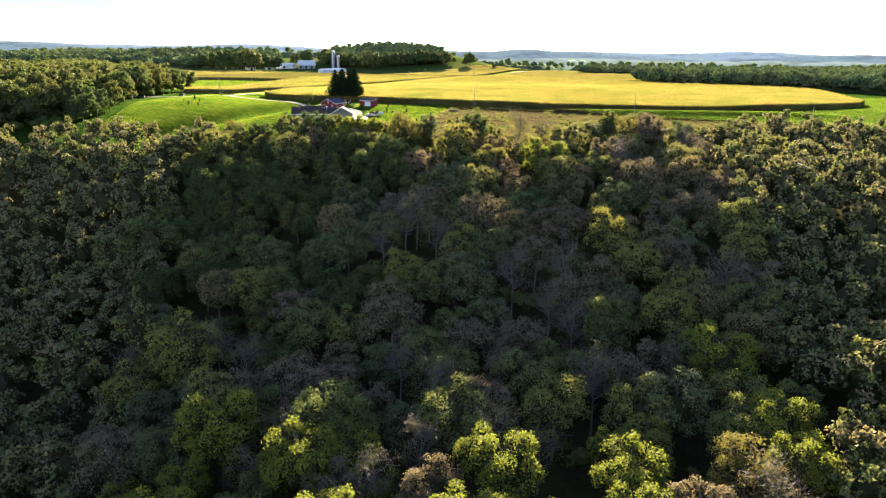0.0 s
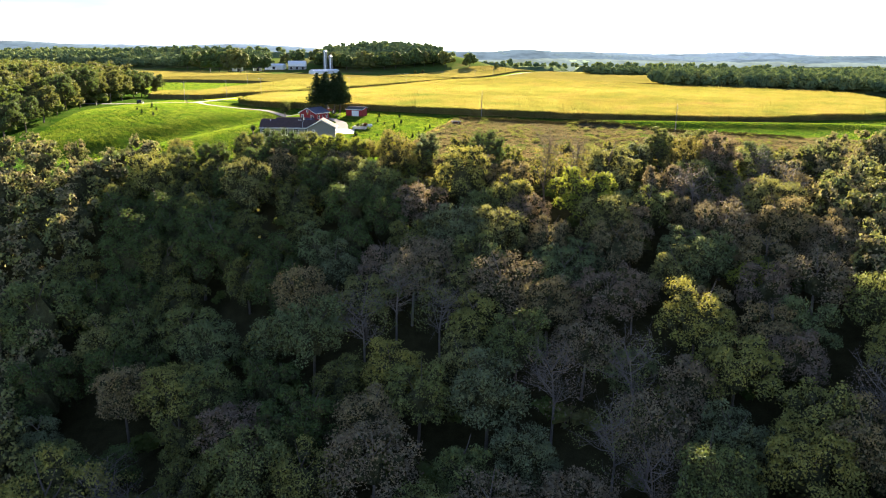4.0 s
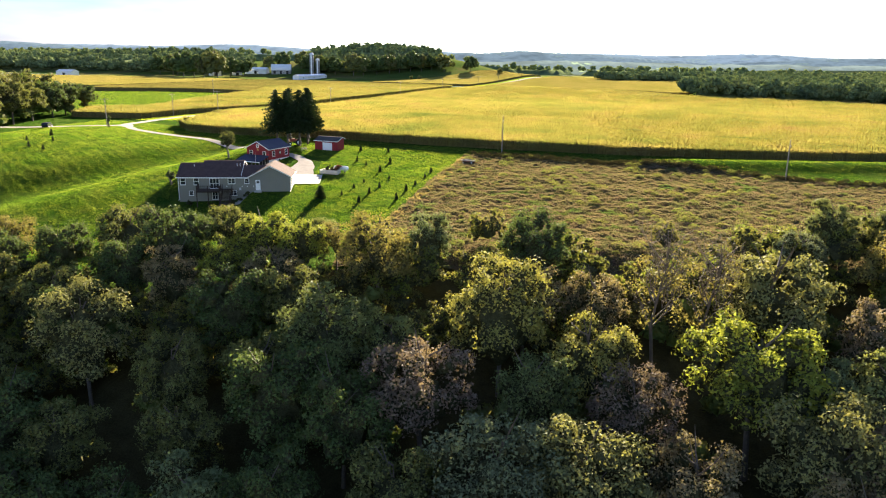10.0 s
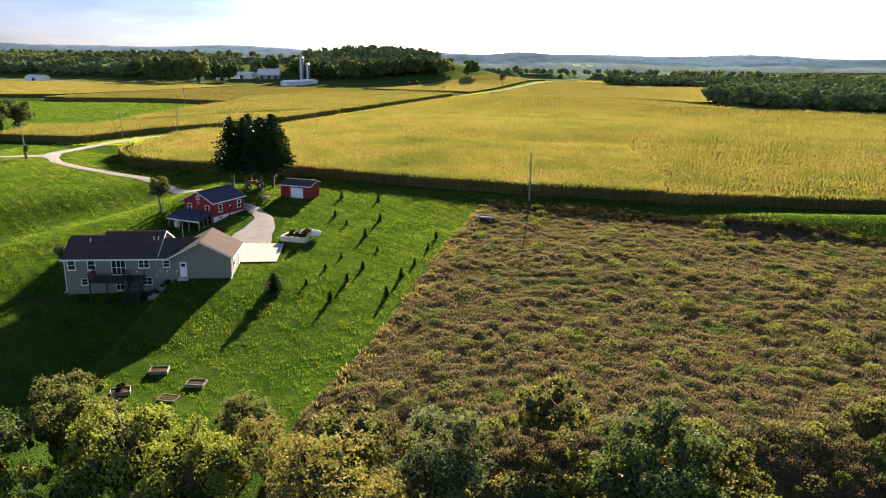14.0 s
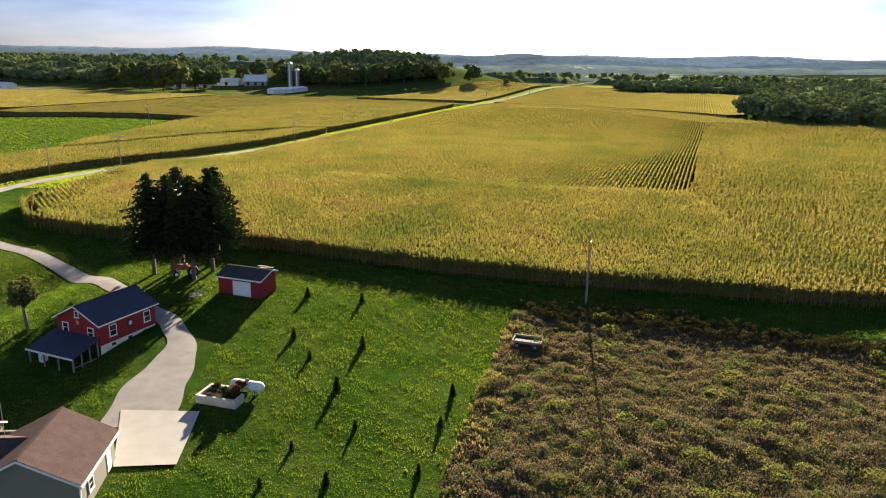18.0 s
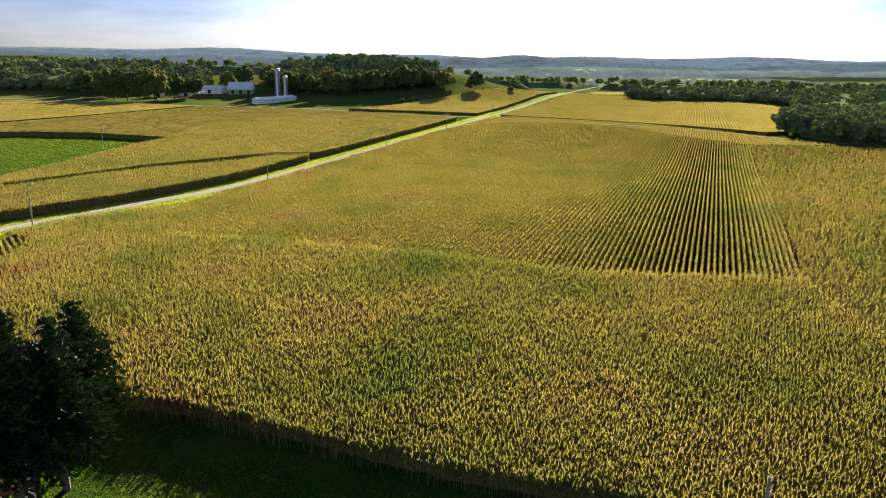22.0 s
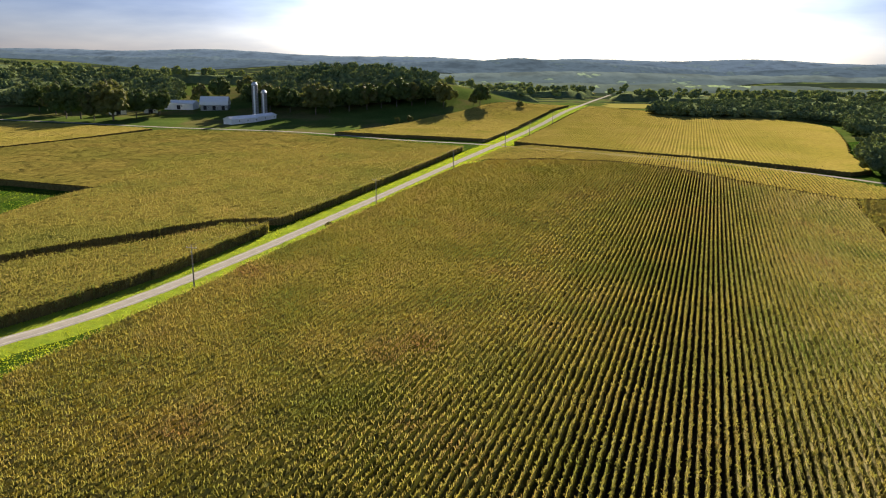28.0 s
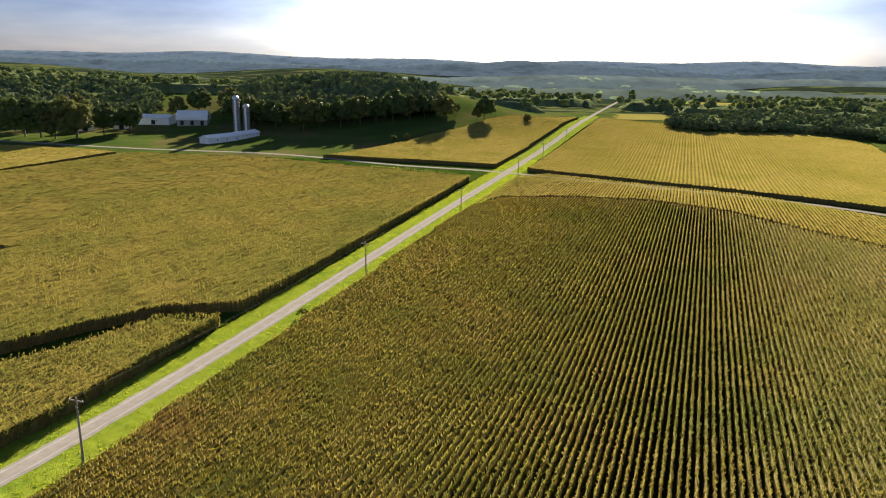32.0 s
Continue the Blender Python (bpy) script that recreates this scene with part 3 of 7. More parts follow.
HAY = [(-118, 581), (-123, 567), (-125, 540), (-127, 516), (-129, 499), (-131, 483), (-128, 468), (-136, 452), (-150, 448), (-240, 450), (-330, 480), (-330, 590), (-260, 583), (-210, 590), (-182, 596), (-150, 594)]
left_big = [beside(57, -7), (-63, 541), (-75, 531), (-84, 521), (-93, 513), (-101, 503), (-108, 493), (-114, 484), (-120, 475), (-126, 467), (-129, 483), (-127, 499), (-125, 516), (-123, 540), (-121, 567), (-116, 584), (-150, 597), (-182, 599), (-210, 593), (-224, 600),
            (-220, 626), (-201, 666), (-187, 696), (-171, 731), (-158, 762), (-152, 768), (-90, 756), (-36, 727), beside(228, -9), beside(190, -8), beside(87, -6.5)]
left_strip = [beside(48, -6), (-63, 534), (-72, 521), (-83, 511), (-92, 504), (-101, 493), (-110, 481), (-116, 472), (-125, 462), (-130, 448), (-148, 440), (-142, 410), (-114, 406), (-110, 420), (-104, 434), (-97, 445), (-86, 458), (-76, 474), beside(8, -5.4), beside(28, -5.6)]
field_right = [beside(262, 8), (50, 716), (80, 692), (101, 677), (122, 662), (138, 647), (152, 632), (165, 640), (176, 664), (189, 698), (213, 743), (238, 795), (258, 840), (262, 885), (240, 914), (180, 914), (178, 970), beside(575, 7), beside(420, 7)]
field_hill = [beside(268, -8), (-8, 752), (-62, 768), (-40, 800), (-12, 850), (14, 884), (40, 925), (82, 975), beside(560, -11), beside(420, -10)]
field_far_left = [(-226, 627), (-206, 668), (-191, 698), (-176, 733), (-163, 768), (-172, 775), (-253, 797), (-330, 797), (-420, 812), (-420, 600), (-300, 600)]
for nm, poly, ang, lab in (("cornfield_left", left_big, 19.6, "tan and green corn beyond the gravel road"), ("cornfield_strip", left_strip, 19.6, "narrow strip of ripe corn beside the road"),
                           ("cornfield_right", field_right, 19.6, "corn in curved rows beyond the side road"), ("cornfield_hill", field_hill, 19.6, "tan corn below the wooded hill"),
                           ("cornfield_far", field_far_left, 19.6, "distant strip of tan corn")):
    corn_rows(nm, poly, ang, lab, gap=0.8 if nm in ("cornfield_left", "cornfield_strip") else 1.6 if nm == "cornfield_right" else 1.2, pitch=1.5 if nm == "cornfield_strip" else 2.2, top=1.66 if nm in ("cornfield_right", "cornfield_hill") else 2.14,
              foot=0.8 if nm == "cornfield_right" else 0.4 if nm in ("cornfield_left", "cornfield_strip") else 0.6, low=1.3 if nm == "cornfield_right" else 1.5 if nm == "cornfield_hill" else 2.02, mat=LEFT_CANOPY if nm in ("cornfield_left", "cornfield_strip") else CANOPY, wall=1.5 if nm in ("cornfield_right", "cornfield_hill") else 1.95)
    drape(nm + "_soil", poly, 4.0, 0.06, SOIL, "bare brown soil under the corn", "soil", True)

corn_plants("corn_plants_left", left_big[:16] + [(-120, 640), (-80, 700), beside(240, -45)] + left_big[-3:], 19.6, "corn plants standing in the field beyond the road", pitch=0.9, fade=(480, 760), jitter=0.2, reach=(0.14, 0.28), tall=2.28, edge=left_big[-4:] + left_big[:10])
corn_plants("corn_plants_strip", left_strip, 19.6, "ripe corn plants in the narrow roadside strip", pitch=0.9, jitter=0.12, edge=left_strip[12:] + left_strip[:2])

# ---------------------------------------------------------------- meadow
MEADOW = [(3, 319), (-6, 285), (-12, 258), (-18, 240), (-19, 229), (30, 222), (90, 224), (150, 226), (150, 270), (78, 291), (57, 303), (36, 311), (20, 316)]
thatch = drape("meadow_ground", MEADOW, 0.6, 0.05, MEADOW_SOIL, "dry brown and green rough meadow ground", "meadow")
for v in thatch.data.vertices:
    x, y = v.co.x, v.co.y
    v.co.z += max(0.0, 0.10 + 0.75 * (0.55 * noise.noise((x * 0.55, y * 0.62, 2.0)) + 0.34 * noise.noise((x * 1.25, y * 1.3, 8.0)) + 0.45 * noise.noise((x * 0.16, y * 0.2, 5.0))))


SPRUCE_WEED = material("dark_weeds", (0.05, 0.048, 0.024), 0.8, spots=0.45, scale=0.6, fine=3, bump=0.0, leaf=0.15, by_island=1.0, spec=0.0)
DRY = material("dry_grass", (0.20, 0.165, 0.085), 0.8, spots=0.35, scale=0.6, fine=3, bump=0.0, leaf=0.4, by_island=0.8, spec=0.0)
GOLDENROD = material("goldenrod", (0.19, 0.18, 0.03), 0.8, spots=0.35, scale=0.3, fine=3, bump=0.0, leaf=0.36, by_island=0.5, spec=0.0,
                     patches=[(0.3, (0.086, 0.128, 0.040)), (0.45, (0.118, 0.146, 0.046)), (0.55, (0.146, 0.150, 0.056)), (0.7, (0.128, 0.168, 0.044))], patch_scale=0.2)


def tufts(name, poly, count, size, mat, label, blades=6, spread=0.4):
    p = np.array(poly)
    x, y = rng.uniform(p[:, 0].min(), p[:, 0].max(), count * 2), rng.uniform(p[:, 1].min(), p[:, 1].max(), count * 2)
    k = inside(poly, x, y)
    x, y = x[k], y[k]
    clump = np.array([noise.noise((a * 0.45, b * 0.45, 0.3)) + 0.6 * noise.noise((a * 1.1, b * 1.1, 4.0)) for a, b in zip(x, y)]) * 1.8 + rng.normal(0, 0.3, len(x))
    x, y, clump = x[clump > -0.35], y[clump > -0.35], clump[clump > -0.35]
    m = len(x)
    z, h = land(x, y) + 0.03, np.clip(size * (0.6 + 0.35 * clump) * rng.uniform(0.7, 1.3, m), 0.15, 2.0)
    V, F = [], []
    for b in range(blades):
        az, out = rng.uniform(0, 6.28, m), rng.uniform(0.1, 1.0, m) * spread * (0.5 + h)
        c, s = np.cos(az), np.sin(az)
        wd = rng.uniform(0.03, 0.075, m) * (0.6 + 0.5 * h)
        hb = h * rng.uniform(0.6, 1.1, m)
        pts = np.stack([np.stack([x + c * out * .3 - s * wd, y + s * out * .3 + c * wd, z], -1), np.stack([x + c * out * .3 + s * wd, y + s * out * .3 - c * wd, z], -1),
                        np.stack([x + c * out + s * wd * .5, y + s * out - c * wd * .5, z + hb], -1), np.stack([x + c * out * 1.2 - s * wd * .4, y + s * out * 1.2 + c * wd * .4, z + hb * .85], -1)], 1)
        i = b * 4 * m + np.arange(m) * 4
        V.append(pts.reshape(-1, 3))
        F.append(np.stack([i, i + 1, i + 2, i + 3], 1))
    return tagged(new(name, mesh_from(name, np.concatenate(V), np.concatenate(F), [mat])), label, "meadow plants", kind="stuff")


tufts("dry_grass_edge", [(3, 320), (-6, 286), (-12, 259), (-18, 240), (-16, 240), (-9.5, 259), (-3, 286), (6, 320)], 4200, 0.6, DRY, "tall dry straw-coloured grass at the lawn's edge")


# ---------------------------------------------------------------- broadleaf trees
ICO = None


def ico():
    global ICO
    if ICO is None:
        bm = bmesh.new()
        bmesh.ops.create_icosphere(bm, subdivisions=1, radius=1)
        ICO = np.array([v.co[:] for v in bm.verts]), np.array([[v.index for v in f.verts] for f in bm.faces])
        bm.free()
    return ICO


def crown_arrays(r, height, width, base, blobs=24, leaves=52, leaf=0.38, core=0.6, ragged=1.0):
    """A crown of leaf clumps: (verts, triangles) round z from base to height."""
    V, F, n = [], [], 0
    iv, jf = ico()
    mid, half = (height + base) / 2, (height - base) / 2
    order = r.permutation(blobs)
    for b in range(blobs):
        w2 = -0.92 + 1.87 * (order[b] + r.uniform(0.2, 0.8)) / blobs
        az, hr = r.uniform(0, 6.2832), math.sqrt(max(0.0, 1 - w2 * w2)) ** 0.65
        w = np.array([math.cos(az) * hr, math.sin(az) * hr, w2])
        rad = r.uniform(0.55, 0.8) if b > 4 else 0.2
        c = np.array([w[0] * width * rad, w[1] * width * rad, mid + w[2] * half * rad])
        br = r.uniform(0.24, 0.42) * width * (1 - 0.25 * max(0, w[2]))
        sq = np.array([1, 1, r.uniform(0.65, 0.9)])
        cv = iv * (br * core * sq) * (1 + r.normal(0, 0.12, (len(iv), 1))) + c
        V.append(cv)
        F.append(jf + n)
        n += len(iv)
        d = r.normal(size=(leaves, 3))
        d /= np.linalg.norm(d, axis=1)[:, None]
        d[:, 2] = np.where(d[:, 2] < -0.5, -d[:, 2], d[:, 2])
        pos = c + d * br * sq * r.uniform(0.7, 1.18, (leaves, 1)) * ragged
        a = d + r.normal(0, 0.6, (leaves, 3))
        a /= np.linalg.norm(a, axis=1)[:, None]
        t = np.cross(a, r.normal(size=(leaves, 3)))
        t /= np.linalg.norm(t, axis=1)[:, None]
        s = np.cross(a, t)
        sz = leaf * r.uniform(0.6, 1.3, (leaves, 1))
        q = np.stack([pos - t * sz, pos + s * sz * 1.1 + a * sz * .15, pos + t * sz], 1)
        V.append(q.reshape(-1, 3))
        F.append(n + np.arange(leaves * 3).reshape(-1, 3))
        n += leaves * 3
    return np.concatenate(V), np.concatenate(F)


def billow_arrays(r, height, width, base, lobes=13, subs=7, leaves=80, leaf=0.17, ragged=1.0, open_=0.0, solid=1.0):
    """A crown of great lobes, each of smaller billows set with leaves, round dark cores that paint the shade inside,
    from base to height: verts, triangles and their material slots (0 leaf, 1 core).
    """
    V, F, S, n = [], [], [], 0
    iv, jf = ico()
    mid, half = (height + base) / 2, (height - base) / 2
    heart = np.array([0, 0, mid - 0.2 * half])
    start = r.uniform(0, 6.28)

    def core(at, size):
        nonlocal n
        V.append(iv * size * (1 + r.normal(0, 0.15, (len(iv), 1))) + at)
        F.append(jf + n)
        S.append(np.ones(len(jf), int))
        n += len(iv)

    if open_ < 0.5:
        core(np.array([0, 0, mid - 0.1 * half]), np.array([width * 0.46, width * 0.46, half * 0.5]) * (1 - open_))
    for b in range(lobes):
        up = 0.94 - 1.6 * (b + r.uniform(0.2, 0.8)) / lobes
        az, flat = start + b * 2.4 + r.normal(0, 0.25), max(0.0, 1 - up * up) ** 0.36
        w = np.array([math.cos(az) * flat, math.sin(az) * flat, up])
        rad = r.uniform(0.44, 0.64)
        c = np.array([w[0] * width * rad, w[1] * width * rad, mid + w[2] * half * rad])
        lr = width * r.uniform(0.38, 0.54)
        k = max(2, int(subs * r.uniform(0.8, 1.25)))
        d = r.normal(size=(k * 5, 3)) + w * 0.9 + np.array([0, 0, 0.25])
        d /= np.linalg.norm(d, axis=1)[:, None]
        d = d[(d @ w > -0.3) & (d[:, 2] > -0.6)][:k]
        pts = np.concatenate([c[None], c + d * lr * r.uniform(0.5, 0.88, (len(d), 1)) * np.array([1, 1, 0.85])])
        for q, at in enumerate(pts):
            br = lr * (0.62 if q == 0 else r.uniform(0.3, 0.5))
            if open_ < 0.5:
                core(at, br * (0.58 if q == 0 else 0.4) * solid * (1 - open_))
            m = int(leaves * (br / (0.4 * lr)) ** 1.6)
            e = r.normal(size=(m, 3))
            e /= np.linalg.norm(e, axis=1)[:, None]
            e[:, 2] = np.where(e[:, 2] < -0.5, -e[:, 2], e[:, 2])
            e = e[(e @ (at - heart)) > -0.3 * width * r.uniform(0, 1, m)]
            m = len(e)
            pos = at + e * br * r.uniform(0.55, 1.16, (m, 1)) * ragged
            a = e + r.normal(0, 0.5, (m, 3))
            a /= np.linalg.norm(a, axis=1)[:, None]
            t = np.cross(a, r.normal(size=(m, 3)))
            t /= np.linalg.norm(t, axis=1)[:, None]
            u = np.cross(a, t)
            sz = leaf * r.uniform(0.55, 1.35, (m, 1))
            V.append(np.stack([pos - t * sz, pos + u * sz * 1.2 + a * sz * .2, pos + t * sz], 1).reshape(-1, 3))
            F.append(n + np.arange(m * 3).reshape(-1, 3))
            S.append(np.zeros(m, int))
            n += m * 3
    return np.concatenate(V), np.concatenate(F), np.concatenate(S)


def tube(V, F, n, pts, radii, sides=6):
    """Adds a tapered tube to lists of verts and quads."""
    pts = [np.array(p, float) for p in pts]
    for k, (p, rad) in enumerate(zip(pts, radii)):
        d = pts[min(k + 1, len(pts) - 1)] - pts[max(k - 1, 0)]
        d /= np.linalg.norm(d) + 1e-9
        a = np.cross(d, [0.3, 0.9, 0.2])
        a /= np.linalg.norm(a)
        b = np.cross(d, a)
        ang = np.arange(sides) / sides * 6.2832
        V.append(p + rad * (np.cos(ang)[:, None] * a + np.sin(ang)[:, None] * b))
        if k:
            i, j = n + (k - 1) * sides + np.arange(sides), n + k * sides + np.arange(sides)
            F.append(np.stack([i, np.roll(i, -1), np.roll(j, -1), j], 1))
    return n + len(pts) * sides


def trunk_arrays(r, height, width, limbs=5, rad=0.22, twigs=0):
    V, F, n = [], [], 0
    top = np.array([r.normal(0, .4), r.normal(0, .4), height * 0.78])
    midp = np.array([r.normal(0, .25), r.normal(0, .25), height * 0.4])
    n = tube(V, F, n, [(0, 0, -0.8), (0, 0, 0.4), midp, top], [rad * 1.5, rad, rad * .75, rad * .2], 7)
    for k in range(limbs):
        az, f = k * 2.4 + r.normal(0, .3), r.uniform(0.35, 0.8)
        s = midp * (1 - (f - .4) / .4) + top * ((f - .4) / .4) if f > .4 else midp * f / .4
        out = width * (r.uniform(0.5, 0.85) if twigs else r.uniform(0.25, 0.5))
        e = s + np.array([math.cos(az) * out, math.sin(az) * out, height * r.uniform(0.12, 0.28)])
        m = (s + e) / 2 + np.array([0, 0, -0.3 + r.normal(0, .2)])
        n = tube(V, F, n, [s, m, e], [rad * .45, rad * .28, rad * .07], 5)
        for q in range(twigs):
            g = r.uniform(0.3, 1.0)
            ts = s * (1 - g) + e * g
            te = ts + r.normal(0, 1, 3) * np.array([1.0, 1.0, .5]) * width * .32 + np.array([0, 0, r.uniform(.5, 1.8)])
            n = tube(V, F, n, [ts, (ts + te) / 2 + r.normal(0, .15, 3), te], [rad * .17, rad * .12, rad * .05], 3)
            for _ in range(4):
                us = ts + (te - ts) * r.uniform(0.3, 1.0)
                n = tube(V, F, n, [us, us + r.normal(0, 1, 3) * np.array([1, 1, .6]) * width * .13 + np.array([0, 0, r.uniform(.2, .9)])], [rad * .09, rad * .035], 3)
    return np.concatenate(V), np.concatenate(F)


def part_mesh(name, me, parent, label="", m=None):
    ob = new(name, me)
    ob.parent = parent
    if m is not None:
        ob.matrix_basis = m
    if label:
        ob["label"] = label
    return ob


def tree_kind(seed, height, width, label, base=0.14, mat=None, bark=None, category="tree", bare=False, group="", inner=None, **kw):
    """An Empty at the foot with a trunk and a crown."""
    r = np.random.default_rng(seed)
    root = new("bare_tree" if bare else "broadleaf_tree")
    tagged(root, label, category, group)
    tv, tf = trunk_arrays(r, height, width, 13 if bare else 5, 0.19 if bare else 0.24, 8 if bare else 0)
    part_mesh("trunk", mesh_from("trunk", tv, tf, [bark or (PALE_BARK if bare else BARK)], True), root)
    if bare:
        kw = dict(lobes=9, subs=5, leaves=24, leaf=0.12, ragged=1.25, open_=1.0)
    cv, cf, cs = billow_arrays(r, height, width, height * base, **kw)
    part_mesh("crown", mesh_from("crown", cv, cf, [mat or LEAVES, inner or CROWN_SHADE], face_mats=cs), root)
    return root


LOOKS = [(15, 5.6, "broad oak in dark green leaf on the ravine slope", dict(lobes=15)), (14, 5.0, "rounded maple in olive green leaf", {}), (16, 5.2, "tall elm with a ragged olive crown", dict(base=0.2, ragged=1.1, lobes=13)),
         (12.5, 4.6, "small dense tree in deep green leaf", dict(base=0.1, lobes=11)), (15, 5.8, "spreading tree with browning leaves", dict(lobes=15, open_=0.2)), (13.5, 4.4, "upright tree in yellowing leaf", dict(base=0.12, ragged=1.12, lobes=11))]
KINDS = [tree_kind(11 + k, h, w_, lab, group="ravine wood", **{**dict(leaves=76, leaf=0.16), **kw}) for k, (h, w_, lab, kw) in enumerate(LOOKS)]
FINE = [tree_kind(31 + k, h, w_, lab, group="ravine wood", **{**dict(leaves=84, leaf=0.15), **kw, "base": 0.03}) for k, (h, w_, lab, kw) in enumerate(LOOKS)]
BARE = tree_kind(17, 15, 5.0, "half-bare tree with pale branches and few brown leaves", bare=True, group="ravine wood")
pick = random.Random(5)


def plant(kind, x, y, size=1.0, sink=0.0, turn=None):
    m = Matrix.Translation((x, y, ground_z(x, y) - sink)) @ Matrix.Rotation(pick.uniform(0, 6.28) if turn is None else turn, 4, "Z") @ Matrix.Diagonal((size * pick.uniform(0.94, 1.08), size * pick.uniform(0.94, 1.08), size, 1))
    return copy_thing(kind, m)


LIME_TREE = tree_kind(51, 14, 5.2, "rounded tree in bright yellow-green leaf", mat=LIME, leaves=84, leaf=0.15, group="ravine wood")
GOLD_TREE = tree_kind(52, 14, 5.0, "open tree in golden leaf at the wood's edge", mat=GOLDEN, leaves=76, leaf=0.14, open_=0.35, ragged=1.15, group="ravine wood")
RUSSET_TREE = tree_kind(53, 15, 6.0, "broad half-bare tree with pinkish brown leaves", mat=RUSSET, bark=PALE_BARK, lobes=14, leaves=64, leaf=0.16, open_=0.3, ragged=1.12, group="ravine wood")
THIN_TREE = tree_kind(54, 14, 2.9, "thin half-bare tree with golden leaves at the wood's edge", mat=GOLDEN, bark=BARK, bare=True, group="ravine wood")
# trees that stand out: kind, x, y, height of the top
DARK_TREES = [tree_kind(55 + k, h, w_, lab, base=0.03, mat=m, leaves=84, leaf=0.15, group="ravine wood") for k, (h, w_, lab, m) in enumerate(((14, 5.2, "dense dark green tree near the wood's edge", DARK_GREEN), (13, 4.8, "full olive green tree near the wood's edge", OLIVE)))]
MARKED = [(DARK_TREES[0], -39.2, 223.5, 5.9), (DARK_TREES[1], -33.5, 230, 4.2), (LIME_TREE, -27.5, 225.2, 4.7), (GOLD_TREE, -11.5, 217.5, 5.4), (FINE[2], -5.2, 223.5, 3.8), (DARK_TREES[0], 9.0, 222, 6.2), (THIN_TREE, 20.8, 206.2, 9.2), (THIN_TREE, 27.0, 207, 7.6), (FINE[3], 34.2, 207.5, 5.8),
          (LIME_TREE, 26.4, 192.6, 2.4), (DARK_TREES[0], -19.6, 194.8, -1.4), (DARK_TREES[1], -22.2, 199.5, -3.4), (DARK_TREES[1], -7.6, 184, -7.0), (DARK_TREES[0], -46.5, 185.5, -8.6), (RUSSET_TREE, -6.3, 171.5, -8.8), (FINE[4], 16.7, 175.7, -8.4), (RUSSET_TREE, 30, 165.3, -11),
          (LIME_TREE, 48.9, 165, -8.3), (FINE[0], -30.3, 164.8, -19.6), (KINDS[3], -70.9, 172.5, -16.5), (LIME_TREE, 45, 111, -18.6), (LIME_TREE, 7.9, 84.8, -23.2), (LIME_TREE, 24.2, 83.6, -24.4), (GOLD_TREE, 38.5, 82, -23.6), (LIME_TREE, -19, 89.8, -26),
          (LIME_TREE, -33.5, 101, -26.5), (KINDS[0], -49, 130.5, -25.8), (DARK_TREES[1], -48, 232, 3.6), (DARK_TREES[0], -57, 229, 2.0), (GOLD_TREE, -66, 233, 1.5), (LIME_TREE, -31.5, 220.5, 2.2), (FINE[3], -24.5, 218.5, 2.0), (LIME_TREE, -22, 223.5, 4.2), (DARK_TREES[0], -44.5, 222, 2.0), (FINE[1], -37.0, 217, 2.5), (LIME_TREE, -14, 223, 3.0), (FINE[2], -20.5, 231.5, 1.5), (GOLD_TREE, -17.8, 226, 2.5), (FINE[3], 44, 222, 4.0), (GOLD_TREE, 53, 214, 5.5), (LIME_TREE, 62, 220, 4.5)]
side_spots = []
for row in range(20):
    for col in range(43):
        x, y = -186 + col * 8.7 + (row % 2) * 4.35 + pick.uniform(-2.4, 2.4), 76 + row * 8.4 + pick.uniform(-2.2, 2.2)
        e = float(edge_of_wood(x))
        if y > e - 2:
            continue
        if any((x - q[1]) ** 2 + (y - q[2]) ** 2 < (6.2 if y > 190 else 4.5) ** 2 for q in MARKED):
            continue
        if -16 < x < 48 and y > e - 25 and pick.random() < 0.75:
            continue
        reach = 34 + y * 0.2
        size = (pick.uniform(0.84, 1.14) if y < 100 or y > 185 else pick.uniform(0.84, 1.1)) * (0.74 if y > e - 14 else 0.88 if y > e - 30 else 0.88 if y < 98 else 1.0)
        if abs(x) < min(reach, 72):
            # darker leaves on the left slope paint in its deep shade
            if x < -12 and y > 125 and pick.random() < (0.8 if y > 172 else 0.3):
                plant(DARK_TREES[pick.random() < 0.3], x, y, size)
                continue
            plant(BARE if pick.random() < 0.16 else LIME_TREE if y < 98 and pick.random() < 0.55 else RUSSET_TREE if 100 < y < 180 and pick.random() < 0.2 else (FINE if y > 168 and abs(x) < 55 else KINDS)[pick.randrange(6)], x, y, size)
        else:
            side_spots.append((x, y, size))
for kd, x, y, top in MARKED:
    h = max(c[2] for c in kd.children[1].bound_box) - 0.15
    plant(kd, x, y, max(0.45, (top - ground_z(x, y)) / h), turn=x)
for k, o in enumerate(KINDS + FINE + DARK_TREES + [BARE, LIME_TREE, GOLD_TREE, RUSSET_TREE, THIN_TREE]):
    o.matrix_basis = Matrix.Translation((-66 + 11 * k, 62, ground_z(-66 + 11 * k, 62)))


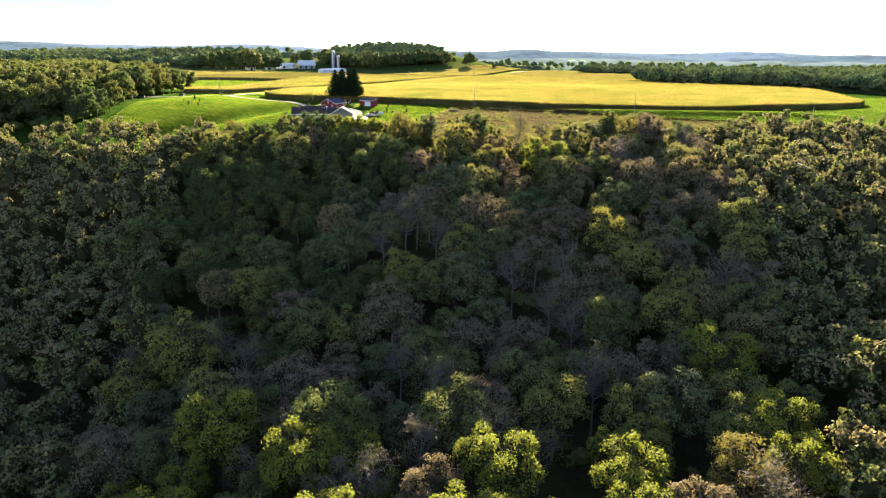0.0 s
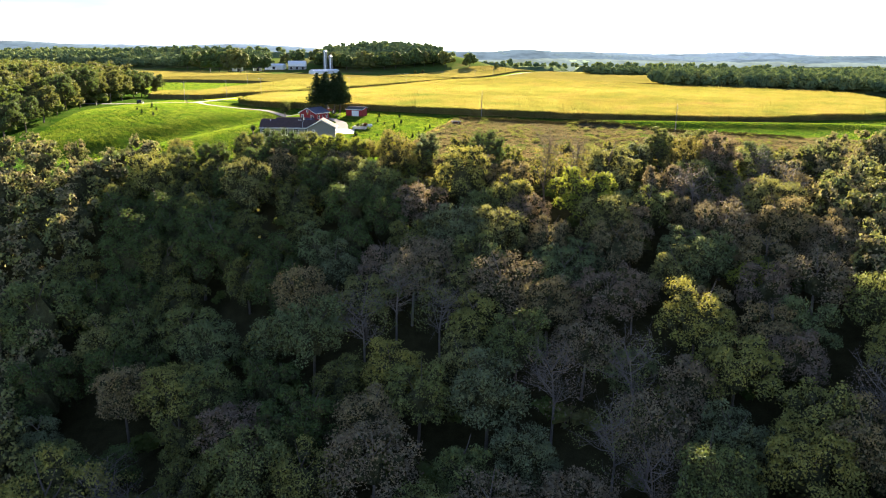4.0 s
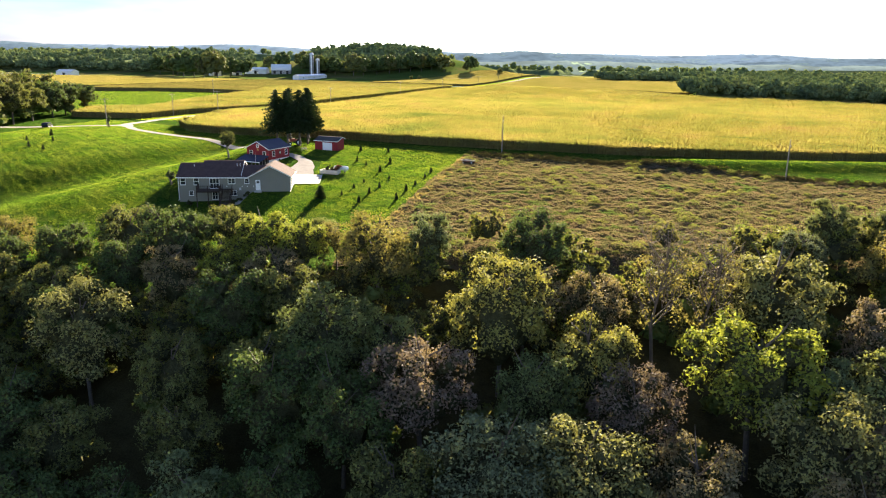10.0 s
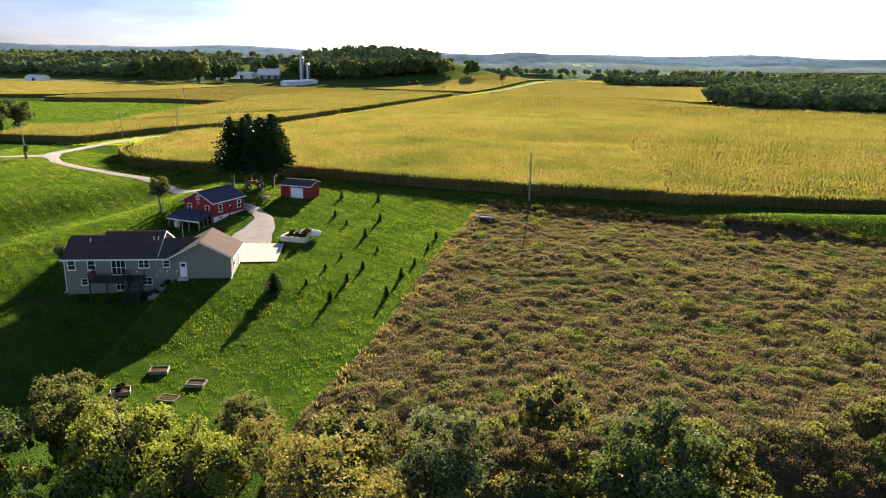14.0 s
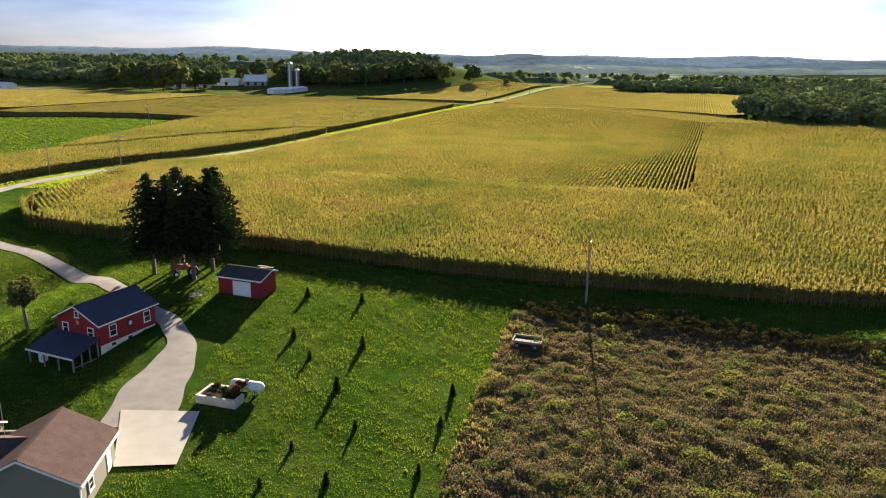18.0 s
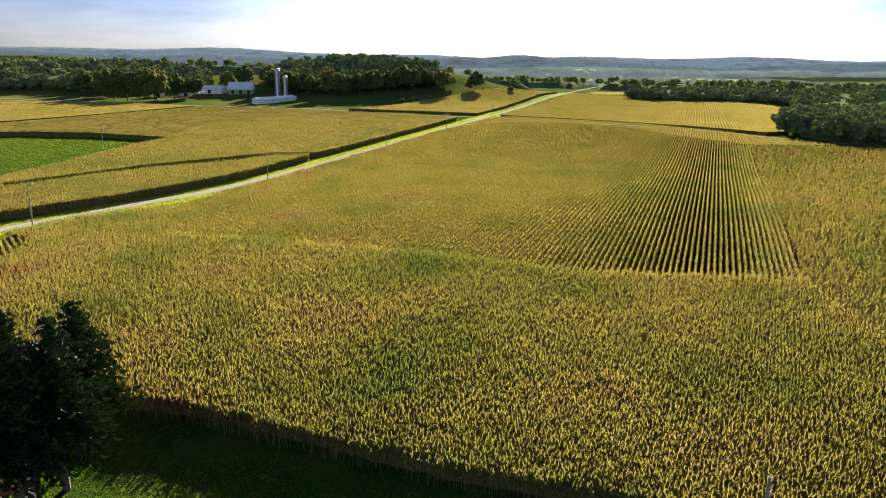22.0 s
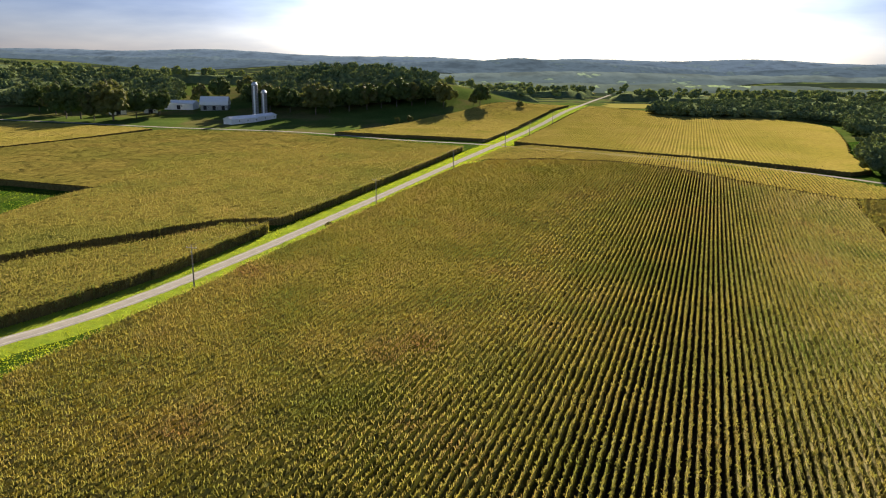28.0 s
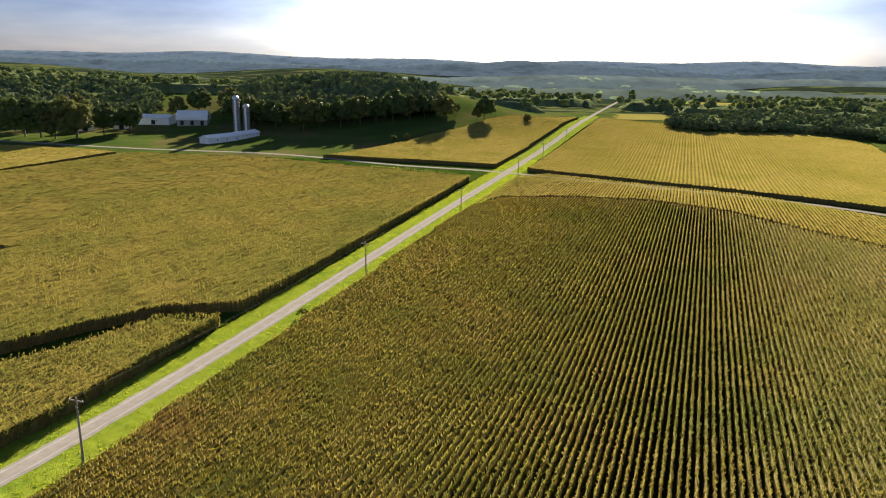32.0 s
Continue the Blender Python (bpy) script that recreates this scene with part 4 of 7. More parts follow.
def wood(name, spots, label, mat, variants=5, seed=3, height=14.5, width=5.4, sink=0.0, inner=None, **kw):
    """Many trees too far off to tell one by one, joined."""
    r = np.random.default_rng(seed)
    made = [(billow_arrays if "lobes" in kw else crown_arrays)(r, height, width, height * 0.15, **kw) for _ in range(variants)]
    V, F, S, n = [], [], [], 0
    for x, y, s in spots:
        v, f, *slot = made[r.integers(variants)]
        S.append(slot[0] if slot else np.zeros(len(f), int))
        a = r.uniform(0, 6.28)
        c, q = math.cos(a), math.sin(a)
        sx = s * r.uniform(0.85, 1.2)
        V.append(np.stack([(v[:, 0] * c - v[:, 1] * q) * sx + x, (v[:, 0] * q + v[:, 1] * c) * sx + y, (v[:, 2] - sink) * s + ground_z(x, y)], 1))
        F.append(f + n)
        n += len(v)
    return tagged(new(name, mesh_from(name, np.concatenate(V), np.concatenate(F), [mat, inner or CROWN_SHADE], face_mats=np.concatenate(S))), label, "wood", kind="stuff")


wood("ravine_wood", side_spots, "dense broadleaf wood filling the ravine", FAR_LEAVES, lobes=9, subs=4, leaves=22, leaf=0.35)


def scatter(poly, gap, seed=1, jitter=0.42, size=(0.8, 1.2)):
    r = np.random.default_rng(seed)
    p = np.array(poly)
    out = []
    for x in np.arange(p[:, 0].min(), p[:, 0].max(), gap):
        for y in np.arange(p[:, 1].min(), p[:, 1].max(), gap):
            q = x + r.uniform(-jitter, jitter) * gap, y + r.uniform(-jitter, jitter) * gap
            if inside(poly, np.array([q[0]]), np.array([q[1]]))[0]:
                out.append((*q, r.uniform(*size)))
    return out


edge_band = [(x, y, q) for x, y, q in scatter([(-78, 205), (84, 205), (84, 240), (-78, 240)], 3.9, 61, 0.5, (0.7, 1.35)) if float(edge_of_wood(x)) - 27 < y < float(edge_of_wood(x)) - 2.5 - 2.5 * noise.noise((x * 0.09, 1.0, 0.0))
             and all((x - q_[1]) ** 2 + (y - q_[2]) ** 2 > 5 for q_ in MARKED) and (not -12 < x < 48 or noise.noise((x * 0.4, y * 0.4, 8.0)) > (0.12 if y > 224 else -0.2))]
THICKET = material("thicket_leaves", (0.1, 0.13, 0.03), 0.6, spots=0.4, scale=0.4, fine=3.0, bump=0.0, leaf=0.3, by_island=0.6, spec=0.02,
                   patches=[(0.3, (0.085, 0.125, 0.03)), (0.42, (0.135, 0.165, 0.034)), (0.5, (0.165, 0.15, 0.05)), (0.58, (0.11, 0.14, 0.034)), (0.68, (0.20, 0.20, 0.04))], patch_scale=0.13)
wood("edge_thicket", edge_band, "dense shrubs and young trees along the wood's edge", THICKET, seed=62, height=5.4, width=3.0, lobes=7, subs=5, leaves=44, leaf=0.12)

wood("undergrowth", [(x, y, s) for x, y, s in scatter([(-100, 70), (100, 70), (130, 222), (-110, 222)], 11.0, 21, size=(0.8, 1.5))] + scatter([(-136, 262), (-131, 300), (-141, 345), (-147, 404), (-147, 436), (-190, 436), (-190, 262)], 5.5, 22, size=(0.8, 1.4)), "low shrubs and saplings under the trees", GROVE_LEAVES, seed=20, height=4.6, width=3.2, blobs=6, leaves=24, leaf=0.45, core=0.85)


def clumps(name, spots, label, mat, height, width, leaves=30, leaf=0.15, seed=1):
    """Soft rounded clumps of weeds, each a dome of small leaves."""
    r = np.random.default_rng(seed)
    x, y, q = (np.repeat(np.array(c), leaves) for c in zip(*spots))
    m = len(x)
    az, f, u = r.uniform(0, 6.2832, m), np.sqrt(r.uniform(0, 1, m)), r.uniform(0.75, 1.1, m)
    px_, py_ = x + np.cos(az) * f * width * q, y + np.sin(az) * f * width * q
    pz = land(px_, py_) + 0.05 + height * q * np.sqrt(np.clip(1 - 0.85 * f * f, 0, 1)) * u
    d = r.normal(size=(m, 3)) + np.array([0, 0, 0.4])
    e = np.cross(d, r.normal(size=(m, 3)))
    sz = (leaf * r.uniform(0.6, 1.3, m) * (0.6 + 0.5 * q))[:, None]
    d, e = d / np.linalg.norm(d, axis=1)[:, None] * sz, e / np.linalg.norm(e, axis=1)[:, None] * sz
    c = np.stack([px_, py_, pz], 1)
    v = np.stack([c - e, c + e, c + d * 1.5], 1).reshape(-1, 3)
    return tagged(new(name, mesh_from(name, v, np.arange(3 * m).reshape(-1, 3), [mat])), label, "meadow plants", kind="stuff")


near_meadow = [(3, 319), (-6, 285), (-12, 258), (-18, 240), (-19, 230), (30, 224), (100, 227), (104, 284), (78, 291), (57, 303), (36, 311), (20, 316)]
def carpet(name, poly, per_m2, leaf, mat, label, seed):
    """A woolly cover of small leaves that swells and sinks over the ground."""
    r = np.random.default_rng(seed)
    p = np.array(poly)
    lo, hi = p.min(0), p.max(0)
    n = int((hi[0] - lo[0]) * (hi[1] - lo[1]) * per_m2)
    x, y = r.uniform(lo[0], hi[0], n), r.uniform(lo[1], hi[1], n)
    k = inside(poly, x, y)
    x, y = x[k], y[k]
    m = len(x)
    swell = np.array([0.55 * noise.noise((a * 0.55, b * 0.62, 2.0)) + 0.34 * noise.noise((a * 1.25, b * 1.3, 8.0)) + 0.45 * noise.noise((a * 0.16, b * 0.2, 5.0)) for a, b in zip(x, y)])
    z = land(x, y) + np.clip(0.20 + 0.75 * swell, 0.03, 1.1) * r.uniform(0.55, 1.1, m) + 0.08
    d = r.normal(size=(m, 3)) * np.array([0.6, 0.6, 0.5]) + np.array([0, 0, 0.7])
    e = np.cross(d, r.normal(size=(m, 3)))
    sz = (leaf * r.uniform(0.6, 1.3, m))[:, None]
    d, e = d / np.linalg.norm(d, axis=1)[:, None] * sz, e / np.linalg.norm(e, axis=1)[:, None] * sz * 0.6
    c = np.stack([x, y, z], 1)
    v = np.stack([c - e, c + e, c + d * 2.0], 1).reshape(-1, 3)
    return tagged(new(name, mesh_from(name, v, np.arange(3 * m).reshape(-1, 3), [mat])), label, "meadow plants", kind="stuff")


carpet("meadow_weeds", near_meadow, 74, 0.088, TUFT, "dense low brown and olive meadow weeds", 33)
carpet("meadow_weeds_beyond", [(104, 227), (150, 226), (150, 270), (104, 284)], 24, 0.15, TUFT, "low brown and olive weeds at the meadow's far end", 38)
clumps("goldenrod_clumps", [(x, y, q) for x, y, q in scatter(near_meadow, 3.1, 35, 0.75, (0.3, 1.25)) if noise.noise((x * 0.07, y * 0.1, 3.0)) + 0.5 * noise.noise((x * 0.3, y * 0.3, 6.0)) > 0.08 or q > 1.2], "rounded yellow-green goldenrod clumps in the meadow", GOLDENROD, 0.95, 1.05, 130, 0.085, 34)
# dark leaf clumps added to stand in for dark gaps in the corn
clumps("corn_gap_weeds", [(-29.2 + dx, 431 + dy, q) for dx, dy, q in ((0, 0, 1.3), (0.9, 0.7, 1.1), (-0.8, 0.6, 1.0), (0.4, 1.5, 1.2))] + [(55 + 0.8 * k, 399 - 0.25 * k, 0.9 + 0.25 * (k % 3)) for k in range(9)] + [(-37.2 + dx, 539 + dy, 0.9) for dx, dy in ((0, 0), (0.9, 0.4), (0.3, 1.0))],
       "dark leaves added for a dark gap in the corn", SPRUCE_WEED, 1.5, 0.8, 60, 0.16, 39)
WEED_LINE = [(3, 321), (20, 319), (36, 312), (57, 303.5), (78, 292.5), (110, 282), (110, 278), (77, 288.5), (56, 300), (35, 308), (19, 313), (8, 315)]
clumps("weed_strip", scatter(WEED_LINE, 0.9, 36, 0.6, (0.6, 1.35)), "dark tall weeds and brush along the meadow's edge", SPRUCE_WEED, 0.8, 0.6, 60, 0.1, 37)


def wood_canopy(name, poly, cell, height, label, crown=9.0, seed=1, where=None, inset=0.0):
    """The closed top of a dense wood: domes of crowns that fall to the ground at its edge."""
    p = np.array(poly)
    xs, ys = np.arange(p[:, 0].min() - cell, p[:, 0].max() + 2 * cell, cell), np.arange(p[:, 1].min() - cell, p[:, 1].max() + 2 * cell, cell)
    X, Y = np.meshgrid(xs, ys)
    r = np.random.default_rng(seed)
    X, Y = X + r.normal(0, cell * 0.2, X.shape), Y + r.normal(0, cell * 0.2, X.shape)
    I = inside(poly, X, Y)
    if where:
        I &= where(X, Y)
    for a, b in ((inset, 0), (-inset, 0), (0, inset), (0, -inset)):
        I &= inside(poly, X + a, Y + b) & (where(X + a, Y + b) if where and inset else True)
    gx_, gy_ = np.floor(X / crown).astype(int), np.floor(Y / crown).astype(int)
    best = np.zeros(X.shape)
    for a in (-1, 0, 1):
        for b in (-1, 0, 1):
            u, w_ = gx_ + a, gy_ + b
            h1, h2, h3 = (np.sin(u * 127.1 + w_ * 311.7 + k * 74.7 + seed) * 43758.5453 % 1.0 for k in range(3))
            d = ((X - (u + 0.2 + 0.6 * h1) * crown) ** 2 + (Y - (w_ + 0.2 + 0.6 * h2) * crown) ** 2) / (0.78 * crown) ** 2
            best = np.maximum(best, np.sqrt(np.clip(1 - d, 0, 1)) * (0.65 + 0.35 * h3))
    Z = land(X, Y) + np.where(I, height * (0.5 + 0.5 * best) + r.normal(0, height * 0.025, X.shape), -0.5)
    i = np.arange(X.size).reshape(X.shape)
    K = I[:-1, :-1] | I[:-1, 1:] | I[1:, 1:] | I[1:, :-1]
    f = np.stack([i[:-1, :-1], i[:-1, 1:], i[1:, 1:], i[1:, :-1]], -1)[K]
    used = np.unique(f)
    remap = np.zeros(X.size, np.int64)
    remap[used] = np.arange(len(used))
    return tagged(new(name, mesh_from(name, np.stack([X, Y, Z], -1).reshape(-1, 3)[used], remap[f], [HILL_LEAVES], True)), label, "wood", kind="stuff")


def rim(poly, gap, seed, size):
    """Spots for trees along the edge of a wood."""
    r = np.random.default_rng(seed)
    out = []
    for (x0, y0), (x1, y1) in zip(poly, poly[1:] + poly[:1]):
        k = max(1, int(math.hypot(x1 - x0, y1 - y0) / gap))
        out += [(x0 + (x1 - x0) * (i + 0.5) / k + r.normal(0, 1.6), y0 + (y1 - y0) * (i + 0.5) / k + r.normal(0, 1.6), r.uniform(*size)) for i in range(k)]
    return out


EAST = [(162, 622), (172, 598), (206, 592), (238, 570), (262, 536), (285, 485), (430, 460), (440, 720), (330, 730), (215, 705), (186, 676), (166, 640)]
NORTH = [(168, 944), (180, 920), (246, 918), (290, 880), (250, 800), (330, 740), (640, 760), (640, 1080), (330, 1090), (200, 1000)]
HILL = [(-150, 945), (-128, 908), (-105, 898), (-87, 894), (-54, 908), (-34, 916), (-12, 922), (4, 924), (0, 960), (-40, 1010), (-150, 1020)]
WEST = [(-205, 940), (-250, 905), (-330, 915), (-700, 940), (-700, 1120), (-330, 1120), (-225, 1000)]
FAR_WOODS = [(-1500, 1090), (-330, 1100), (-215, 1075), (-60, 1030), (40, 1060), (260, 1060), (700, 1040), (1300, 1100), (1500, 1560), (-1500, 1560)]


FAR_CLEAR = [[(146, 1022), (201, 1028), (218, 1095), (166, 1092)], [(230, 1290), (285, 1225), (400, 1500), (320, 1560)], [(300, 1250), (385, 1230), (480, 1440), (400, 1500)], [(130, 1490), (225, 1410), (260, 1560), (180, 1560)],
             [(-262, 1070), (-320, 1300), (-360, 1400), (-340, 1200)], [(420, 1180), (560, 1160), (640, 1300), (500, 1330)], [(-80, 1330), (40, 1300), (70, 1420), (-70, 1460)]]
FAR_FIELD = material("far_hay_fields", (0.19, 0.22, 0.05), 0.9, spots=0.2, scale=0.03, fine=0.3, bump=0.0, spec=0.0, by_object=[(0.16, 0.22, 0.04), (0.24, 0.22, 0.06), (0.18, 0.24, 0.045)])
for q in FAR_CLEAR:
    drape("far_field", q, 9.0, 0.4, FAR_FIELD, "distant pale green hay field between woods", "field")


def wooded(X, Y):
    n = np.array([noise.noise((x * 0.0042, y * 0.0075, 2.0)) + 0.22 * noise.noise((x * 0.02, y * 0.02, 7.0)) for x, y in zip(X.ravel(), Y.ravel())]).reshape(X.shape)
    for q in FAR_CLEAR:
        n = np.where(inside(q, X, Y) | inside(q, X * 0.97, Y + 70), -1.0, n)
    return (n > np.where(X < 20, -0.9, -0.3)) & (np.abs((X - 120) - (Y - 1010) * 0.33) > 14)


for nm, poly in (("ravine_canopy_south", [(-260, -40), (260, -40), (260, 70), (-260, 70)]), ("ravine_canopy_west", [(-430, -40), (-262, -40), (-262, 74), (-188, 74), (-188, 232), (-430, 236)]), ("ravine_canopy_east", [(262, -40), (430, -40), (430, 232), (188, 228), (188, 74), (262, 74)])):
    wood(nm.replace("canopy", "wood"), scatter(poly, 8.6, 26, 0.45, (0.85, 1.25)), "broadleaf wood filling the rest of the ravine", FAR_LEAVES, seed=27, width=6.6, blobs=6, leaves=9, leaf=1.2, core=0.95)
wood_canopy("wood_east_canopy", EAST, 3.0, 9, "closed dark green top of the wood at the corn's edge", seed=2, inset=7)
wood_canopy("wood_north_canopy", NORTH, 3.6, 7, "closed dark green top of the long wood", seed=3, crown=10, inset=7)
wood_canopy("wood_hill_canopy", HILL, 2.6, 11, "closed top of the oak wood on the hill", seed=4, crown=14, inset=7)
wood_canopy("wood_west_canopy", WEST, 4.2, 10, "closed top of the tree belt beyond the farm", seed=5, crown=11, inset=7)
wood_canopy("wood_far_canopy", FAR_WOODS, 8.5, 8, "closed tops of distant woods", seed=6, crown=17, where=wooded, inset=9)

MIDLOD = dict(sink=1.9, inner=HILL_LEAVES, solid=1.75, height=13, width=7.6, lobes=8, subs=4, leaves=14, leaf=0.3)
FARLOD = dict(blobs=5, leaves=7, leaf=1.6, core=0.95)
wood("wood_east", scatter(EAST, 11.5, 4, size=(0.85, 1.18)) + rim(EAST, 6, 41, (0.6, 1.1)), "dense dark green wood at the corn's edge", HILL_LEAVES, seed=8, sink=1.9, inner=HILL_LEAVES, solid=1.75, width=6.4, lobes=9, subs=4, leaves=14, leaf=0.36)
wood("wood_north", scatter(NORTH, 16, 5, size=(0.65, 1.0)) + rim(NORTH, 8, 42, (0.55, 0.95)), "long dark green wood beyond the corn", HILL_LEAVES, seed=9, **{**MIDLOD, "leaves": 6, "leaf": 0.5})
wood("wood_hill", scatter(HILL, 11.5, 6, size=(1.0, 1.45)) + rim(HILL, 7, 43, (0.5, 0.8)), "tall oak wood on the hill behind the farm", HILL_LEAVES, seed=10, **MIDLOD)
wood("wood_west", scatter(WEST, 16, 7, size=(0.9, 1.45)) + rim(WEST, 9, 44, (0.7, 1.3)), "broad belt of trees west of the farm", HILL_LEAVES, seed=11, **{**MIDLOD, "leaves": 8, "leaf": 0.45})
far_spots = [(x, y, q) for x, y, q in scatter(FAR_WOODS, 21, 8, 0.5, (0.7, 1.35)) if wooded(np.array([x]), np.array([y]))[0]]
wood("wood_far", far_spots, "scattered distant woods between far fields", HILL_LEAVES, seed=12, width=7.5, **FARLOD)
wood("grove_back", scatter([(-158, 440), (-156, 404), (-152, 345), (-140, 300), (-140, 270), (-165, 250), (-250, 260), (-250, 440)], 9.5, 9, size=(1.08, 1.32)), "dense grove of tall trees beside the lawn", GROVE_LEAVES, seed=13, width=6.2, lobes=8, subs=4, leaves=34, leaf=0.34)
GROVE_TREES = [tree_kind(81, 14.5, 5.6, "tall dark green tree at the edge of the grove", base=0.05, mat=DARK_GREEN, leaves=60, leaf=0.2, group="grove"), tree_kind(82, 13.5, 5.0, "broad olive green tree at the edge of the grove", base=0.04, mat=OLIVE, leaves=60, leaf=0.2, group="grove")]
for k, o in enumerate(GROVE_TREES):
    o.matrix_basis = Matrix.Translation((-160 - 12 * k, 330, ground_z(-160 - 12 * k, 330)))
for x, y, s in ((-147, 432, 0.9), (-149, 420, 1.0), (-148, 408, 1.0), (-147, 392, 1.1), (-146, 378, 1.15), (-145, 362, 1.15), (-144, 346, 1.2), (-142, 331, 1.1), (-138, 316, 1.1), (-135, 301, 1.0), (-133, 286, 0.95), (-132, 272, 0.95)):
    plant(GROVE_TREES[pick.randrange(2)], x, y, s)


# ---------------------------------------------------------------- grass blades
LAWN_BLADES = material("lawn_blades", (0.1, 0.16, 0.02), 0.7, spots=0.25, scale=0.4, fine=3.0, bump=0.0, leaf=0.44, by_island=0.15, spec=0.02,
                       patches=[(0.30, (0.060, 0.122, 0.014)), (0.45, (0.092, 0.158, 0.018)), (0.55, (0.136, 0.180, 0.026)), (0.66, (0.066, 0.130, 0.015))], patch_scale=0.13)


VERGE_BLADES = material("verge_blades", (0.24, 0.31, 0.03), 0.7, spots=0.3, scale=0.4, fine=3.0, bump=0.0, leaf=0.5, by_island=0.5, spec=0.02)


def turf(name, poly, per_m2, wide, tall, label, keep_out=(), mat=None):
    p = np.array(poly)
    lo, hi = p.min(0), p.max(0)
    n = int((hi[0] - lo[0]) * (hi[1] - lo[1]) * per_m2)
    x, y = rng.uniform(lo[0], hi[0], n), rng.uniform(lo[1], hi[1], n)
    k = inside(poly, x, y)
    for q in keep_out:
        k &= ~inside(q, x, y)
    for line, half in KEEP_CLEAR:
        near = np.full(len(x), 1e9)
        for a, b in zip(line[:-1], line[1:]):
            ab = b - a
            t = np.clip(((x - a[0]) * ab[0] + (y - a[1]) * ab[1]) / (ab @ ab), 0, 1)
            near = np.minimum(near, (x - a[0] - t * ab[0]) ** 2 + (y - a[1] - t * ab[1]) ** 2)
        k &= near > half * half
    x, y = x[k], y[k]
    m = len(x)
    z = land(x, y)
    az, w_, h = rng.uniform(0, 3.14159, m), wide * rng.uniform(0.5, 1.2, m), tall * rng.uniform(0.5, 1.4, m) * (1 + 0.24 * np.sin((0.75 * x + 0.66 * y) * 2.6 + 1.5 * np.sin(x * 0.11) + 1.2 * np.sin(y * 0.13)))
    h *= np.array([max(0.35, 1 + 1.1 * noise.noise((a * 1.5, b * 1.5, 3.0)) + 0.8 * noise.noise((a * 0.3, b * 0.3, 1.0))) for a, b in zip(x, y)])
    c, q = np.cos(az) * w_, np.sin(az) * w_
    lx, ly = rng.normal(0, tall * 0.5, m), rng.normal(0, tall * 0.5, m)
    v = np.stack([np.stack([x - c, y - q, z - 0.02], -1), np.stack([x + c, y + q, z - 0.02], -1), np.stack([x + lx, y + ly, z + h], -1)], 1).reshape(-1, 3)
    return tagged(new(name, mesh_from(name, v, np.arange(3 * m).reshape(-1, 3), [mat or LAWN_BLADES])), label, "grass", kind="stuff")


KEEP_CLEAR = [(spline([(-108, 375), (-99, 361), (-90.5, 354.5), (-81, 348.8), (-70, 342), (-59.5, 334), (-50, 325), (-44, 318.5), (-39.5, 314)], 5), 1.6), (spline([(-104, 372), (-122, 367), (-160, 371)], 5), 2.2), (spline([(-39.5, 313.5), (-36.3, 307), (-36.0, 298), (-35.2, 288)], 5), 3.8),
              (spline([(-106, 370), (-108, 379), (-107.5, 391), (-106, 406), (-102.5, 418), (-97, 430), (-90, 441), (-80, 457), tuple(by_road(-12, -1.2)), tuple(by_road(30, 1.1)), tuple(by_road(110, 1.3)), tuple(by_road(190, 0.6)), tuple(by_road(257, 0.2)), tuple(by_road(440, -1.4))], 6), 1.9)]
HOUSE_PLAN = [(-57, 276), (-33.8, 278), (-34.6, 286.5), (-37, 294), (-29.3, 294), (-29, 284.5), (-58, 284.5)]
turf("lawn_grass", [(-125, 400), (-84, 372), (-62, 356), (-34, 344.5), (-8, 333), (13, 326), (3, 319), (-18, 240), (-60, 240), (-125, 262), (-135, 330)], 38, 0.044, 0.125, "short bright green mown lawn grass", [HOUSE_PLAN])
turf("verge_grass", [(-120, 400), (-90, 402), tuple(by_road(-20, 9.3)), tuple(by_road(300, 9.3)), tuple(by_road(300, -7.5)), tuple(by_road(0, -6.5)), (-100, 448), (-125, 430)], 12, 0.14, 0.13, "long green grass on the road verge", mat=VERGE_BLADES)
turf("pasture_grass", [(13, 327), (40, 322), (75, 321), (135, 337), (190, 440), (260, 440), (200, 270), (110, 277), (57, 303), (36, 311), (4, 319)], 7, 0.12, 0.09, "green grass strip between corn and meadow")
turf("hay_grass", HAY, 3.0, 0.2, 0.14, "bright green hay field")


# ---------------------------------------------------------------- building parts
def part(name, bm, mat, parent, label=""):
    """Links a bmesh as one mesh object under a thing or a part."""
    me = bpy.data.meshes.new(name)
    bm.normal_update()
    bm.to_mesh(me)
    bm.free()
    me.materials.append(mat)
    ob = new(name, me)
    ob.parent = parent
    if label:
        ob["label"] = label
    return ob


def box_bm(lo, hi, bevel=0.0, m=None):
    bm = bmesh.new()
    bmesh.ops.create_cube(bm, size=1)
    lo, hi = Vector(lo), Vector(hi)
    for v in bm.verts:
        v.co = Vector((lo[k] + (v.co[k] + 0.5) * (hi[k] - lo[k]) for k in range(3)))
    if bevel:
        bmesh.ops.bevel(bm, geom=bm.edges[:], offset=bevel, segments=1, affect="EDGES")
    if m is not None:
        bmesh.ops.transform(bm, matrix=m, verts=bm.verts)
    return bm


def box(name, lo, hi, mat, parent, label="", bevel=0.0, m=None):
    return part(name, box_bm(lo, hi, bevel, m), mat, parent, label)


